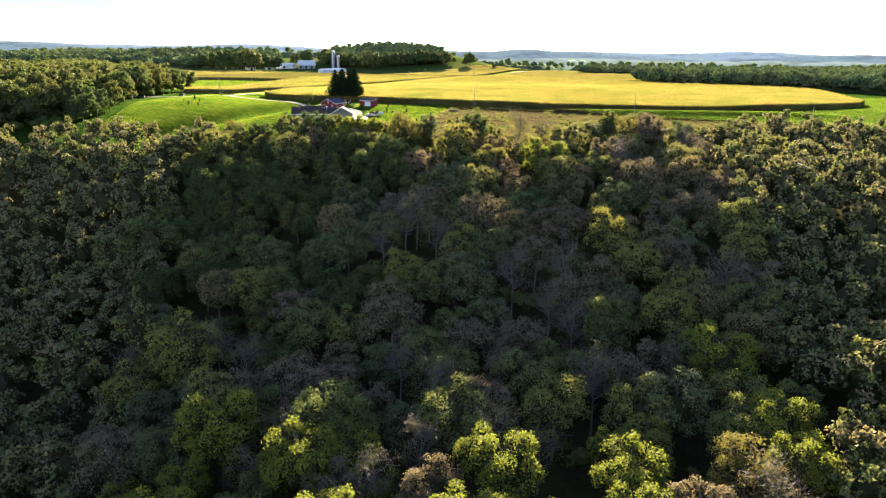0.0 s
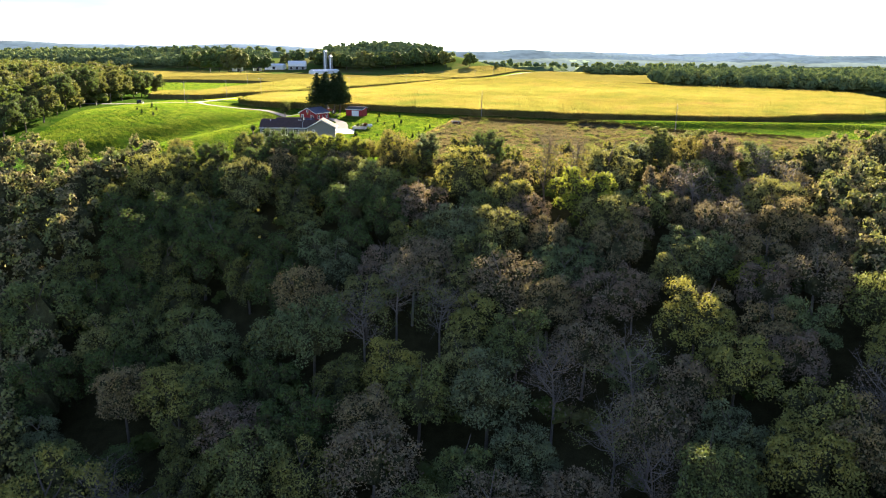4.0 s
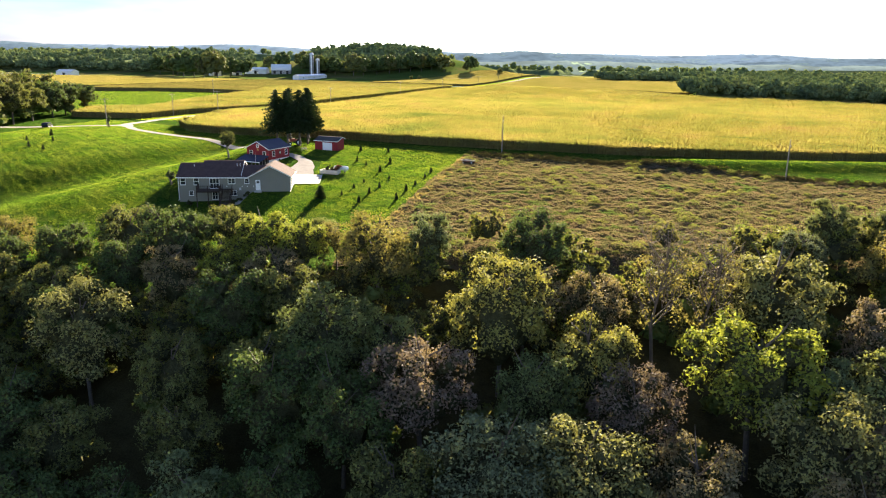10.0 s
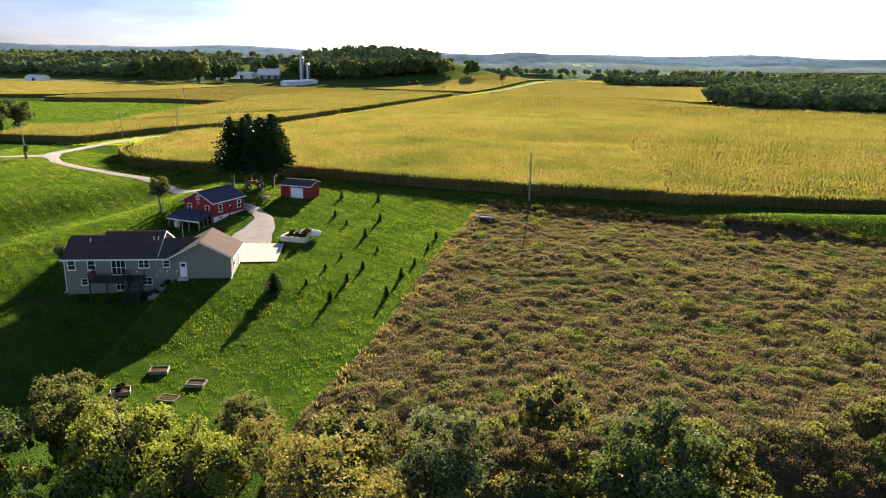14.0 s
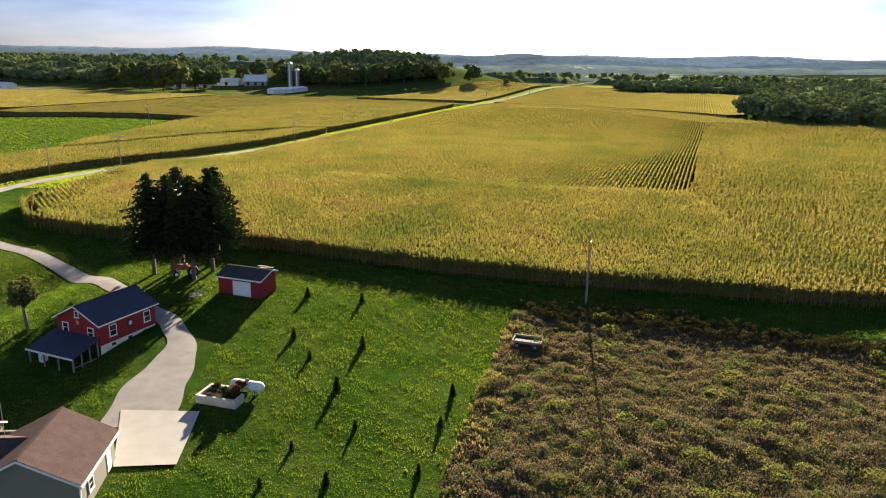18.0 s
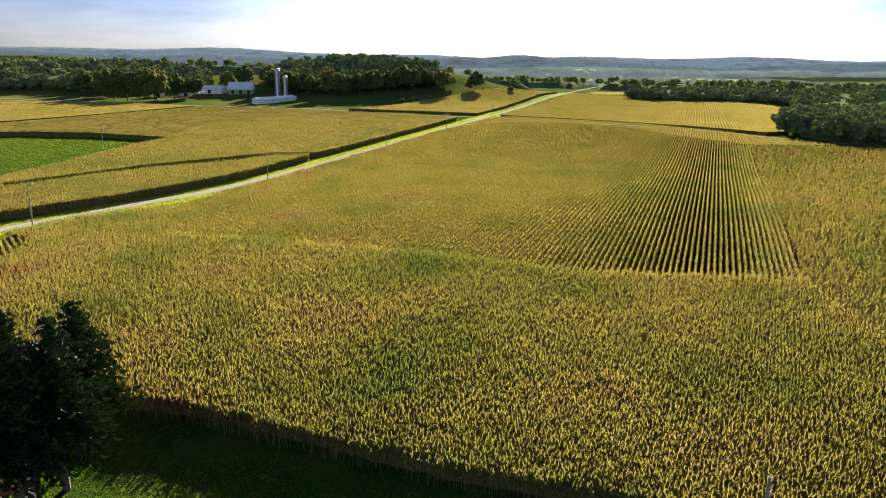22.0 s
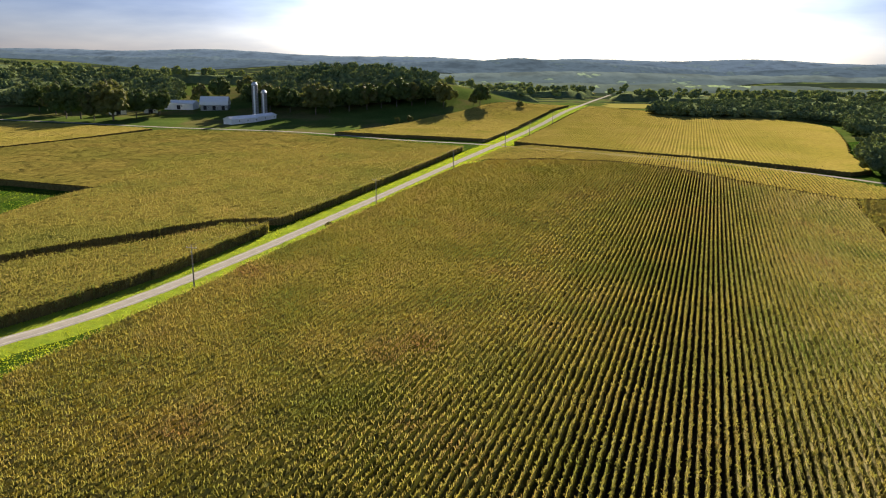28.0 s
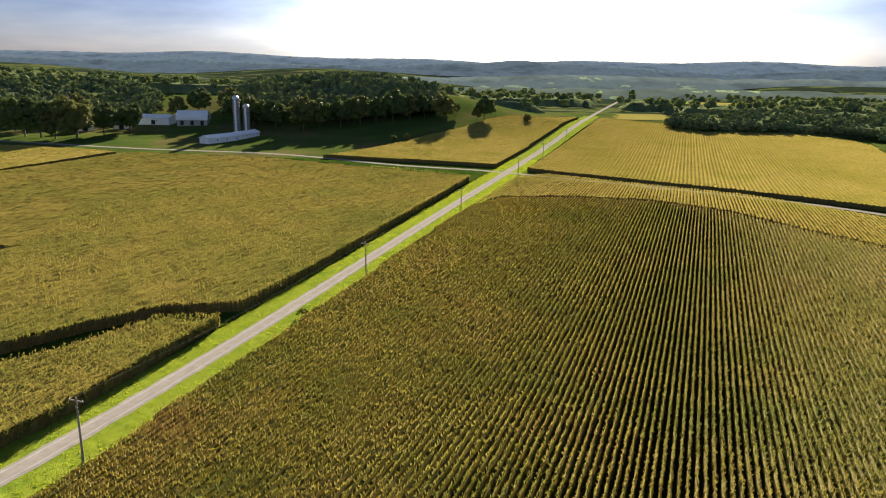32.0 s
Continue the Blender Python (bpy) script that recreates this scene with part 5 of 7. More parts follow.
def slab_bm(corners, thick):
    """A flat board through four corners (counter-clockwise from above), thick downwards."""
    bm = bmesh.new()
    top = [bm.verts.new(c) for c in corners]
    low = [bm.verts.new((c[0], c[1], c[2] - thick)) for c in corners]
    bm.faces.new(top)
    bm.faces.new(low[::-1])
    k = len(top)
    for i in range(k):
        bm.faces.new((top[i], low[i], low[(i + 1) % k], top[(i + 1) % k]))
    bmesh.ops.recalc_face_normals(bm, faces=bm.faces[:])
    return bm


def prism_bm(outline, axis, a, b):
    """A prism over an outline in the plane across axis ('x' or 'y'), from a to b along it."""
    bm = bmesh.new()
    def at(p, q):
        return (q, p[0], p[1]) if axis == "x" else (p[0], q, p[1])
    f = [bm.verts.new(at(p, a)) for p in outline]
    g = [bm.verts.new(at(p, b)) for p in outline]
    bm.faces.new(f)
    bm.faces.new(g[::-1])
    for i in range(len(f)):
        bm.faces.new((f[i], g[i], g[(i + 1) % len(f)], f[(i + 1) % len(f)]))
    bmesh.ops.recalc_face_normals(bm, faces=bm.faces[:])
    return bm


def cyl_bm(p, q, r0, r1=None, sides=12):
    bm = bmesh.new()
    p, q = Vector(p), Vector(q)
    d = q - p
    bmesh.ops.create_cone(bm, cap_ends=True, segments=sides, radius1=r0, radius2=r0 if r1 is None else r1, depth=d.length)
    m = Matrix.Translation((p + q) / 2) @ d.to_track_quat("Z", "Y").to_matrix().to_4x4()
    bmesh.ops.transform(bm, matrix=m, verts=bm.verts)
    return bm


def joined(bms):
    out = bmesh.new()
    for b in bms:
        me = bpy.data.meshes.new("piece")
        b.to_mesh(me)
        b.free()
        out.from_mesh(me)
        bpy.data.meshes.remove(me)
    return out


def root(name, x, y, z, turn, label, category, group=""):
    ob = new(name)
    ob.matrix_basis = pose(x, y, z, 0, 0, turn)
    return tagged(ob, label, category, group)


SIDING = material("grey_siding", (0.215, 0.205, 0.17), 0.8, spec=0.15, spots=0.06, scale=0.7, fine=8, bump=0.01)
WHITE = material("white_trim", (0.78, 0.77, 0.73), 0.55, spots=0.05, scale=1.5, fine=12, bump=0.005)
ROOF = material("brown_shingles", (0.080, 0.056, 0.052), 0.95, spec=0.02, spots=0.25, scale=1.2, fine=9, bump=0.03)
RED = material("red_boards", (0.225, 0.010, 0.015), 0.7, spots=0.16, scale=0.9, fine=10, bump=0.015)
BLUE_ROOF = material("dark_blue_roofing", (0.035, 0.043, 0.075), 0.7, spec=0.3, spots=0.14, scale=0.7, fine=8, bump=0.012)
GREY_ROOF = material("dark_grey_shingles", (0.032, 0.031, 0.036), 0.85, spots=0.22, scale=1.4, fine=11, bump=0.02)
GLASS = material("window_glass", (0.02, 0.025, 0.03), 0.08, spots=0.05, scale=1, fine=3, bump=0.0, spec=0.6)
# dark brown wood, made darker still for the shadow mass at the deck
DECK = material("brown_deck_wood", (0.04, 0.024, 0.018), 0.85, spots=0.25, scale=1.5, fine=14, bump=0.02)
STONE = material("foundation_blocks", (0.34, 0.33, 0.31), 0.9, spots=0.15, scale=1.2, fine=9, bump=0.03)
PALE_WALL = material("pale_foundation", (0.70, 0.68, 0.62), 0.85, spots=0.12, scale=1.2, fine=10, bump=0.01)
METAL = material("galvanised_metal", (0.55, 0.56, 0.57), 0.4, 0.7, spots=0.12, scale=1, fine=10, bump=0.005)
WHITE_METAL = material("white_metal", (0.74, 0.75, 0.76), 0.45, 0.0, spots=0.08, scale=0.6, fine=6, bump=0.005)
RUST = material("rusty_metal", (0.30, 0.075, 0.045), 0.8, 0.2, spots=0.35, scale=3, fine=20, bump=0.01)
RUBBER = material("black_rubber", (0.02, 0.02, 0.02), 0.85, spots=0.2, scale=4, fine=20, bump=0.005)
WOOD_GREY = material("weathered_wood", (0.23, 0.20, 0.17), 0.9, spots=0.3, scale=2.0, fine=20, bump=0.02)
GOLD = material("gold_paint", (0.55, 0.36, 0.08), 0.4, 0.5, spots=0.1, scale=2, fine=10, bump=0.0)
BRICK_PLANTER = material("pale_blocks", (0.52, 0.48, 0.42), 0.9, spots=0.15, scale=1.5, fine=12, bump=0.02)
SHRUB = material("dark_shrub", (0.045, 0.05, 0.02), 0.8, spots=0.5, scale=1.2, fine=8, bump=0.0, leaf=0.2, by_island=1.0, spec=0.1)


def window(parent, centre, width, height, face, sashes=1, deep=0.06):
    """A framed window on a wall; face: outward unit axis in the parent's own axes, as 'x+', 'x-', 'y-' or 'y+'."""
    t = {"y-": 0, "x+": 90, "y+": 180, "x-": -90}[face]
    m = Matrix.Translation(centre) @ Matrix.Rotation(radians(t), 4, "Z")
    w, h = width / 2, height / 2
    fr = 0.09
    bms = [box_bm((-w - fr, -deep, h), (w + fr, 0.02, h + fr), 0, m), box_bm((-w - fr, -deep, -h - fr), (w + fr, 0.02, -h), 0, m),
           box_bm((-w - fr, -deep, -h), (-w, 0.02, h), 0, m), box_bm((w, -deep, -h), (w + fr, 0.02, h), 0, m)]
    for k in range(1, sashes):
        x = -w + 2 * w * k / sashes
        bms.append(box_bm((x - 0.035, -deep * .8, -h), (x + 0.035, 0.02, h), 0, m))
    win = part("window", joined(bms), WHITE, parent)
    for k in range(sashes):
        a, b = -w + 2 * w * k / sashes, -w + 2 * w * (k + 1) / sashes
        box("pane", (a, -0.02, -h), (b, 0.015, h), GLASS, win, m=m)
    box("sash_bar", (-w, -0.035, -0.03), (w, 0.0, 0.03), WHITE, win, m=m)
    box("sill", (-w - 0.14, -deep - 0.05, -h - fr - 0.05), (w + 0.14, 0.02, -h - fr), WHITE, win, m=m)
    return win


def siding_lines(parent, lo_x, hi_x, y, z0, z1, gap=0.28, mat=None):
    """Lapped boards on a wall that faces -y."""
    z = z0
    while z < z1 - 0.05:
        bm = bmesh.new()
        zt = min(z + gap, z1)
        vs = [bm.verts.new(c) for c in ((lo_x, y - 0.028, z), (hi_x, y - 0.028, z), (hi_x, y - 0.006, zt), (lo_x, y - 0.006, zt), (lo_x, y, z), (hi_x, y, z))]
        bm.faces.new(vs[:4])
        bm.faces.new((vs[4], vs[5], vs[1], vs[0]))
        part("siding_board", bm, mat or SIDING, parent)
        z += gap


# ---------------------------------------------------------------- the grey house
house = root("house", -56.5, 276.5, 0, 4.55, "grey-sided ranch house with a dark brown roof and walkout basement", "house")
Z0 = -6.0
box("wall", (0, 0, Z0), (14.4, 0.25, 0.42), SIDING, house)
box("wall", (0, 0.25, Z0), (0.25, 8.2, 0.42), SIDING, house)
box("wall", (0.25, 8.2, Z0), (14.4, 8.45, 0.42), SIDING, house)
part("gable_wall", prism_bm([(0.0, 0.42), (8.45, 0.42), (4.2, 2.42)], "x", 0.02, 0.24), SIDING, house)
part("gable_wall", prism_bm([(1.5, 1.0), (9.8, 0.5), (5.0, 2.82)], "x", 12.0, 12.25), SIDING, house)
part("gable_wall", prism_bm([(0.9, 0.5), (9.6, 0.5), (5.0, 2.7)], "x", 4.25, 4.5), SIDING, house)
box("wall", (4.3, 8.45, -3.4), (12.2, 10.0, 0.5), SIDING, house)
# garage wing
box("wall", (14.4, 0, -4.2), (22.3, 0.25, 0.5), SIDING, house)
box("wall", (22.05, 0.25, -4.2), (22.3, 7.6, 0.5), SIDING, house)
box("wall", (14.4, 7.35, -4.2), (22.05, 7.6, 0.5), SIDING, house)
part("gable_wall", prism_bm([(14.4, 0.5), (22.3, 0.5), (18.3, 2.5)], "y", 0.02, 0.24), SIDING, house)
part("gable_wall", prism_bm([(14.4, 0.5), (22.3, 0.5), (18.3, 2.5)], "y", 7.36, 7.58), SIDING, house)


def roof_pair(parent, along, a, b, low, ridge, low2, zl, zr, zl2, mat, thick=0.14, name="roof_slope"):
    """Two slopes that meet at a ridge; along: the axis that the ridge follows."""
    def at(s, q, z):
        return (s, q, z) if along == "x" else (q, s, z)
    part(name, slab_bm([at(a, low, zl), at(b, low, zl), at(b, ridge, zr), at(a, ridge, zr)], thick), mat, parent)
    part(name, slab_bm([at(a, ridge, zr), at(b, ridge, zr), at(b, low2, zl2), at(a, low2, zl2)], thick), mat, parent)
    part("ridge_cap", slab_bm([at(a, ridge - 0.14, zr - 0.03), at(b, ridge - 0.14, zr - 0.03), at(b, ridge + 0.14, zr + 0.03), at(a, ridge + 0.14, zr + 0.03)], 0.05), mat, parent)


roof_pair(house, "x", -0.4, 4.4, -0.45, 4.2, 8.9, 0.30, 2.55, 0.30, ROOF)
roof_pair(house, "x", 4.2, 12.45, -0.452, 5.0, 10.45, 0.302, 2.95, 0.25, ROOF)
part("roof_slope", slab_bm([(12.2, -0.448, 0.298), (14.0, -0.448, 0.298), (18.2, 3.7, 2.25), (12.2, 3.7, 2.25)], 0.14), ROOF, house)
part("roof_slope", slab_bm([(12.2, 3.7, 2.25), (18.2, 3.7, 2.25), (14.0, 8.2, 0.1), (12.2, 8.2, 0.1)], 0.14), ROOF, house)
roof_pair(house, "y", -0.6, 7.95, 13.9, 18.3, 22.7, 0.42, 2.72, 0.42, ROOF)
box("fascia", (-0.42, -0.51, 0.05), (13.9, -0.45, 0.26), WHITE, house)
box("gutter", (-0.42, -0.60, 0.12), (13.88, -0.515, 0.25), WHITE, house)
for xa, xb, za, zb in ((13.86, 18.3, 0.36, 2.66), (22.74, 18.3, 0.36, 2.66)):
    part("rake_trim", slab_bm([(xa, -0.66, za), (xa, -0.605, za), (xb, -0.605, zb), (xb, -0.66, zb)][:: 1 if xa < xb else -1], 0.2), WHITE, house)
box("fascia", (22.70, -0.6, 0.12), (22.76, 7.95, 0.36), WHITE, house)
for yb, zb in ((-0.2, 0.4), (10.3, 0.25)):
    part("rake_trim", slab_bm([(12.46, yb, zb + 0.1), (12.52, yb, zb + 0.1), (12.52, 5.0, 2.97), (12.46, 5.0, 2.97)][:: 1 if yb < 5 else -1], 0.18), WHITE, house)
for x0, z0, z1 in ((-0.06, -4.3, 0.1), (22.36, -2.5, 0.2)):
    part("downspout", joined([box_bm((x0 - 0.05, -0.14, z0), (x0 + 0.05, -0.04, z1)), box_bm((x0 - 0.05, -0.75, z0 - 0.1), (x0 + 0.05, -0.1, z0 + 0.02))]), WHITE, house, "white downspout")
siding_lines(house, 0.02, 14.35, 0.0, -4.3, 0.05)
siding_lines(house, 14.45, 22.2, 0.0, -2.4, 0.45)
for cx, wd, cz, ht, n in ((0.85, 0.9, -0.65, 1.25, 1), (3.5, 0.9, -0.65, 1.25, 1), (10.5, 1.3, -0.55, 1.0, 2), (13.55, 0.75, -0.55, 0.85, 1), (2.4, 0.75, -3.05, 0.8, 1), (10.75, 1.25, -3.0, 0.95, 2)):
    window(house, (cx, -0.03, cz), wd, ht, "y-", n)
window(house, (7.1, -0.03, -1.05), 1.75, 1.95, "y-", 3)
window(house, (7.1, -0.03, -3.5), 1.0, 1.5, "y-", 2)
door = box("door", (15.3, -0.07, -2.45), (16.25, 0.02, -0.35), WHITE, house, "white entry door with a small window")
box("pane", (15.5, -0.085, -1.0), (16.05, -0.065, -0.55), GLASS, door)
part("door_handle", cyl_bm((16.12, -0.16, -1.45), (16.12, -0.07, -1.45), 0.04), METAL, door)
box("step", (15.1, -1.0, -2.75), (16.5, 0.0, -2.47), CONCRETE, house)
for cx in (9.5, 12.6, 13.6, 14.9):
    box("wall_lamp", (cx - 0.07, -0.14, -1.75), (cx + 0.07, -0.03, -1.55), WHITE, house)
box("meter_box", (12.0, -0.2, -2.4), (12.35, -0.03, -1.9), METAL, house)
window(house, (22.33, 2.0, -1.0), 0.8, 0.9, "x+")
gd = box("garage_door", (15.6, 7.58, -2.35), (20.9, 7.66, -0.1), WHITE, house, "white panelled garage door")
for k in range(4):
    box("door_panel", (15.7, 7.66, -2.25 + 0.54 * k), (20.8, 7.69, -1.78 + 0.54 * k), WHITE, gd)
box("side_door", (22.28, 5.6, -2.3), (22.35, 6.5, -0.3), WHITE, house)
for cx, cy, cz in ((2.6, 3.0, 1.9), (11.2, 3.2, 2.1), (11.8, 3.2, 2.1)):
    part("vent_pipe", cyl_bm((cx, cy, cz - 0.2), (cx, cy, cz + 0.5), 0.06), WHITE, house)
part("antenna_mast", cyl_bm((14.6, 5.6, 0.6), (14.6, 5.6, 4.4), 0.035, 0.025, 8), METAL, house)
# deck with rail and stair
deck = root("deck", -56.5, 276.5, 0, 4.55, "dark brown raised wooden deck with railing on the house", "deck")
for k in range(17):
    box("deck_board", (4.0, -3.0 + 0.176 * k, -2.2), (8.6, -3.0 + 0.176 * k + 0.16, -2.14), DECK, deck)
box("beam", (4.0, -2.9, -2.42), (8.6, -2.75, -2.2), DECK, deck)
for px_ in (4.08, 6.3, 8.5):
    box("post", (px_ - 0.08, -2.92, -5.4), (px_ + 0.08, -2.76, -2.42), DECK, deck)
    box("rail_post", (px_ - 0.05, -2.98, -2.14), (px_ + 0.05, -2.88, -1.1), DECK, deck)
box("top_rail", (4.0, -3.0, -1.12), (8.6, -2.86, -1.05), DECK, deck)
box("top_rail", (4.0, -3.0, -1.12), (4.1, -0.05, -1.05), DECK, deck)
for k in range(22):
    box("baluster", (4.2 + 0.2 * k, -2.95, -2.14), (4.24 + 0.2 * k, -2.91, -1.12), DECK, deck)
part("stringer", slab_bm([(8.75, -0.6, -2.14), (8.9, -0.6, -2.14), (8.9, -4.6, -4.75), (8.75, -4.6, -4.75)][::-1], 0.28), DECK, deck)
part("stringer", slab_bm([(10.6, -0.6, -2.14), (10.75, -0.6, -2.14), (10.75, -4.6, -4.75), (10.6, -4.6, -4.75)][::-1], 0.28), DECK, deck)
for k in range(13):
    box("tread", (8.85, -0.9 - 0.3 * k, -2.35 - 0.19 * k), (10.65, -0.6 - 0.3 * k, -2.3 - 0.19 * k), DECK, deck)
for sx in (8.78, 10.7):
    part("stair_rail", slab_bm([(sx - 0.04, -0.6, -1.1), (sx + 0.04, -0.6, -1.1), (sx + 0.04, -4.6, -3.72), (sx - 0.04, -4.6, -3.72)][::-1], 0.1), DECK, deck)
    for k in range(9):
        yy = -0.7 - 0.48 * k
        box("baluster", (sx - 0.03, yy - 0.03, -2.25 + 0.653 * (yy + 0.6)), (sx + 0.03, yy + 0.03, -1.15 + 0.653 * (yy + 0.6)), DECK, deck)
for k in range(13):
    box("baluster", (4.03, -2.8 + 0.21 * k, -2.14), (4.07, -2.76 + 0.21 * k, -1.12), DECK, deck)
box("top_rail", (8.5, -3.0, -1.12), (8.6, -1.0, -1.05), DECK, deck)
for k in range(9):
    box("baluster", (8.53, -2.8 + 0.21 * k, -2.14), (8.57, -2.76 + 0.21 * k, -1.12), DECK, deck)
box("landing", (8.6, -1.0, -2.2), (10.75, -0.05, -2.14), DECK, deck)
for k in range(11):
    box("joist", (4.2 + 0.42 * k, -2.75, -2.38), (4.25 + 0.42 * k, -0.05, -2.2), DECK, deck)
for k in range(6):
    box("retaining_block", (11.4 + 0.45 * k, -2.6 + 0.45 * k, -5.2), (12.6 + 0.45 * k, -1.9 + 0.45 * k, -4.55 + 0.32 * k), STONE, deck)


def shrub(x, y, s, label, tall=1.0, mat=None, name="shrub", sink=0.1):
    r = np.random.default_rng(int(abs(x * 13 + y * 7)))
    ob = root(name, x, y, ground_z(x, y) - sink, 0, label, "shrub")
    v, f = crown_arrays(r, s * 2 * tall, s, 0.0, blobs=9, leaves=44, leaf=0.16 * max(1, s), core=0.8)
    part_mesh("foliage", mesh_from("foliage", v, f, [mat or SHRUB]), ob)
    tv, tf = trunk_arrays(r, s * 1.4, s, 3, 0.04)
    part_mesh("stem", mesh_from("stem", tv, tf, [BARK]), ob)
    return ob


for x, y, s in ((-53.8, 274.6, 0.8), (-49.6, 273.9, 0.7), (-45.8, 275.4, 0.9), (-44.2, 275.9, 0.8), (-42.8, 276.1, 0.7)):
    shrub(x, y, s, "dark low shrub against the house wall")

f_, g_ = np.meshgrid(np.linspace(0, 1, 13), np.linspace(0, 1, 13))
pa, pb, pc, pd = ((-37.6, 293.8), (-30.0, 293.6), (-29.4, 285.0), (-34.6, 284.6))
qx, qy = ((1 - g_) * ((1 - f_) * pa[k] + f_ * pb[k]) + g_ * ((1 - f_) * pd[k] + f_ * pc[k]) for k in (0, 1))
qi = np.arange(169).reshape(13, 13)
pad = new("driveway_pad", mesh_from("driveway_pad", np.stack([qx, qy, land(qx, qy) + 0.16], -1).reshape(-1, 3), np.stack([qi[:-1, :-1], qi[1:, :-1], qi[1:, 1:], qi[:-1, 1:]], -1).reshape(-1, 4), [CONCRETE], True))
tagged(pad, "pale concrete parking pad by the garage", "pad", kind="structure")

# ---------------------------------------------------------------- the red barn
barn = root("barn", -47.97, 307.47, 0, -24.4, "small red wooden barn with white-framed windows and dark blue roof", "barn")
for lo, hi in (((-3.25, 0.35, -0.35), (3.25, 0.55, 2.3)), ((-3.25, 8.45, -0.35), (3.25, 8.65, 2.3)), ((-3.25, 0.55, -0.35), (-3.05, 8.45, 2.3)), ((3.05, 0.55, -0.35), (3.25, 8.45, 2.3))):
    box("wall", lo, hi, RED, barn)
for ya, yb in ((0.36, 0.54), (8.46, 8.64)):
    part("gable_wall", prism_bm([(-3.25, 2.3), (3.25, 2.3), (0, 3.86)], "y", ya, yb), RED, barn)
box("foundation", (-3.2, 0.4, -3.4), (3.2, 8.6, -0.35), PALE_WALL, barn, "pale painted block foundation")
roof_pair(barn, "y", -0.02, 9.0, -3.62, 0.0, 3.62, 2.22, 4.05, 2.22, BLUE_ROOF, 0.1)
for s in (-1, 1):
    part("rake_trim", slab_bm([(s * 3.64, -0.08, 2.2), (s * 3.64, -0.03, 2.2), (0, -0.03, 4.03), (0, -0.08, 4.03)][::-s], 0.16), WHITE, barn)
    box("eave_trim", (s * 3.63 - 0.03, -0.05, 2.04), (s * 3.63 + 0.03, 9.0, 2.2), WHITE, barn)
window(barn, (-1.95, 0.33, 1.15), 0.75, 1.05, "y-")
window(barn, (1.95, 0.33, 1.05), 0.75, 1.05, "y-")
window(barn, (0.0, 0.33, 2.95), 0.5, 0.6, "y-")
window(barn, (3.27, 2.2, 1.0), 0.85, 1.2, "x+")
window(barn, (3.27, 7.3, 1.0), 0.85, 1.2, "x+")
bm = bmesh.new()
sv = [bm.verts.new((math.cos(radians(90 + 36 * k)) * (0.42 if k % 2 == 0 else 0.17) + 0.05, 0.30, math.sin(radians(90 + 36 * k)) * (0.42 if k % 2 == 0 else 0.17) + 2.0)) for k in range(10)]
hub = bm.verts.new((0.05, 0.22, 2.0))
for k in range(10):
    bm.faces.new((sv[k], sv[(k + 1) % 10], hub))
part("wall_star", bm, GOLD, barn, "gilded five-pointed star")
q = part("quilt_board", cyl_bm((3.25, 4.75, 1.05), (3.30, 4.75, 1.05), 0.5, sides=8), RUBBER, barn, "dark octagonal board with a white pattern")
for k in range(4):
    box("pattern", (-0.07, -0.3, -0.07), (0.07, 0.3, 0.07), WHITE, q, m=Matrix.Translation((3.28, 4.75, 1.05)) @ Matrix.Rotation(radians(45 * k), 4, "X") @ Matrix.Diagonal((0.4, 0.9, 0.6, 1)))
for cy in (2.2, 4.6, 6.9):
    box("vent", (3.19, cy - 0.28, -0.85), (3.24, cy + 0.28, -0.55), RUBBER, barn)
box("corner_board", (3.22, 0.31, -0.3), (3.29, 0.45, 2.2), RED, barn)
# the open porch at its gable
part("porch_roof", slab_bm([(-3.75, -3.6, -0.35), (3.45, -3.6, -0.35), (3.45, 0.34, 0.72), (-3.75, 0.34, 0.72)], 0.1), BLUE_ROOF, barn)
box("porch_trim", (-3.77, -3.66, -0.55), (3.47, -3.6, -0.35), WHITE, barn)
box("porch_floor", (-3.6, -3.4, -3.1), (3.3, 0.38, -2.45), CONCRETE, barn)
for k in range(4):
    cx = -3.5 + 2.23 * k
    box("porch_post", (cx - 0.07, -3.45, -2.5), (cx + 0.07, -3.31, -0.45), WOOD_GREY, barn)
for k in range(4):
    cy = -3.35 + 1.1 * k
    box("porch_post", (3.15, cy - 0.06, -2.5), (3.27, cy + 0.06, -0.4 + 0.28 * (cy + 3.4)), WOOD_GREY, barn)
box("porch_rail", (3.15, -3.4, -1.6), (3.25, 0.3, -1.5), WOOD_GREY, barn)
box("porch_rail", (3.15, -3.4, -2.2), (3.25, 0.3, -2.1), WOOD_GREY, barn)
# a black sheet stands in for the shade in the open bay
box("back_wall", (-3.2, 0.30, -2.5), (3.2, 0.36, -0.35), RUBBER, barn, "black panel painting the shade of the open bay under the porch")
fridge = root("chest", *[float(c) for c in (barn.matrix_basis @ Vector((-2.4, -2.6, -2.45)))], -24.4, "white upright appliance under the barn porch", "appliance")
box("body", (-0.35, -0.35, 0), (0.35, 0.35, 1.5), WHITE_METAL, fridge, bevel=0.04)
box("handle", (0.2, -0.42, 0.8), (0.25, -0.35, 1.2), METAL, fridge)

# ---------------------------------------------------------------- the red shed
shed = root("shed", -37.0, 324.55, 0, -20.8, "small red shed with a white roll-up door and dark roof", "shed")
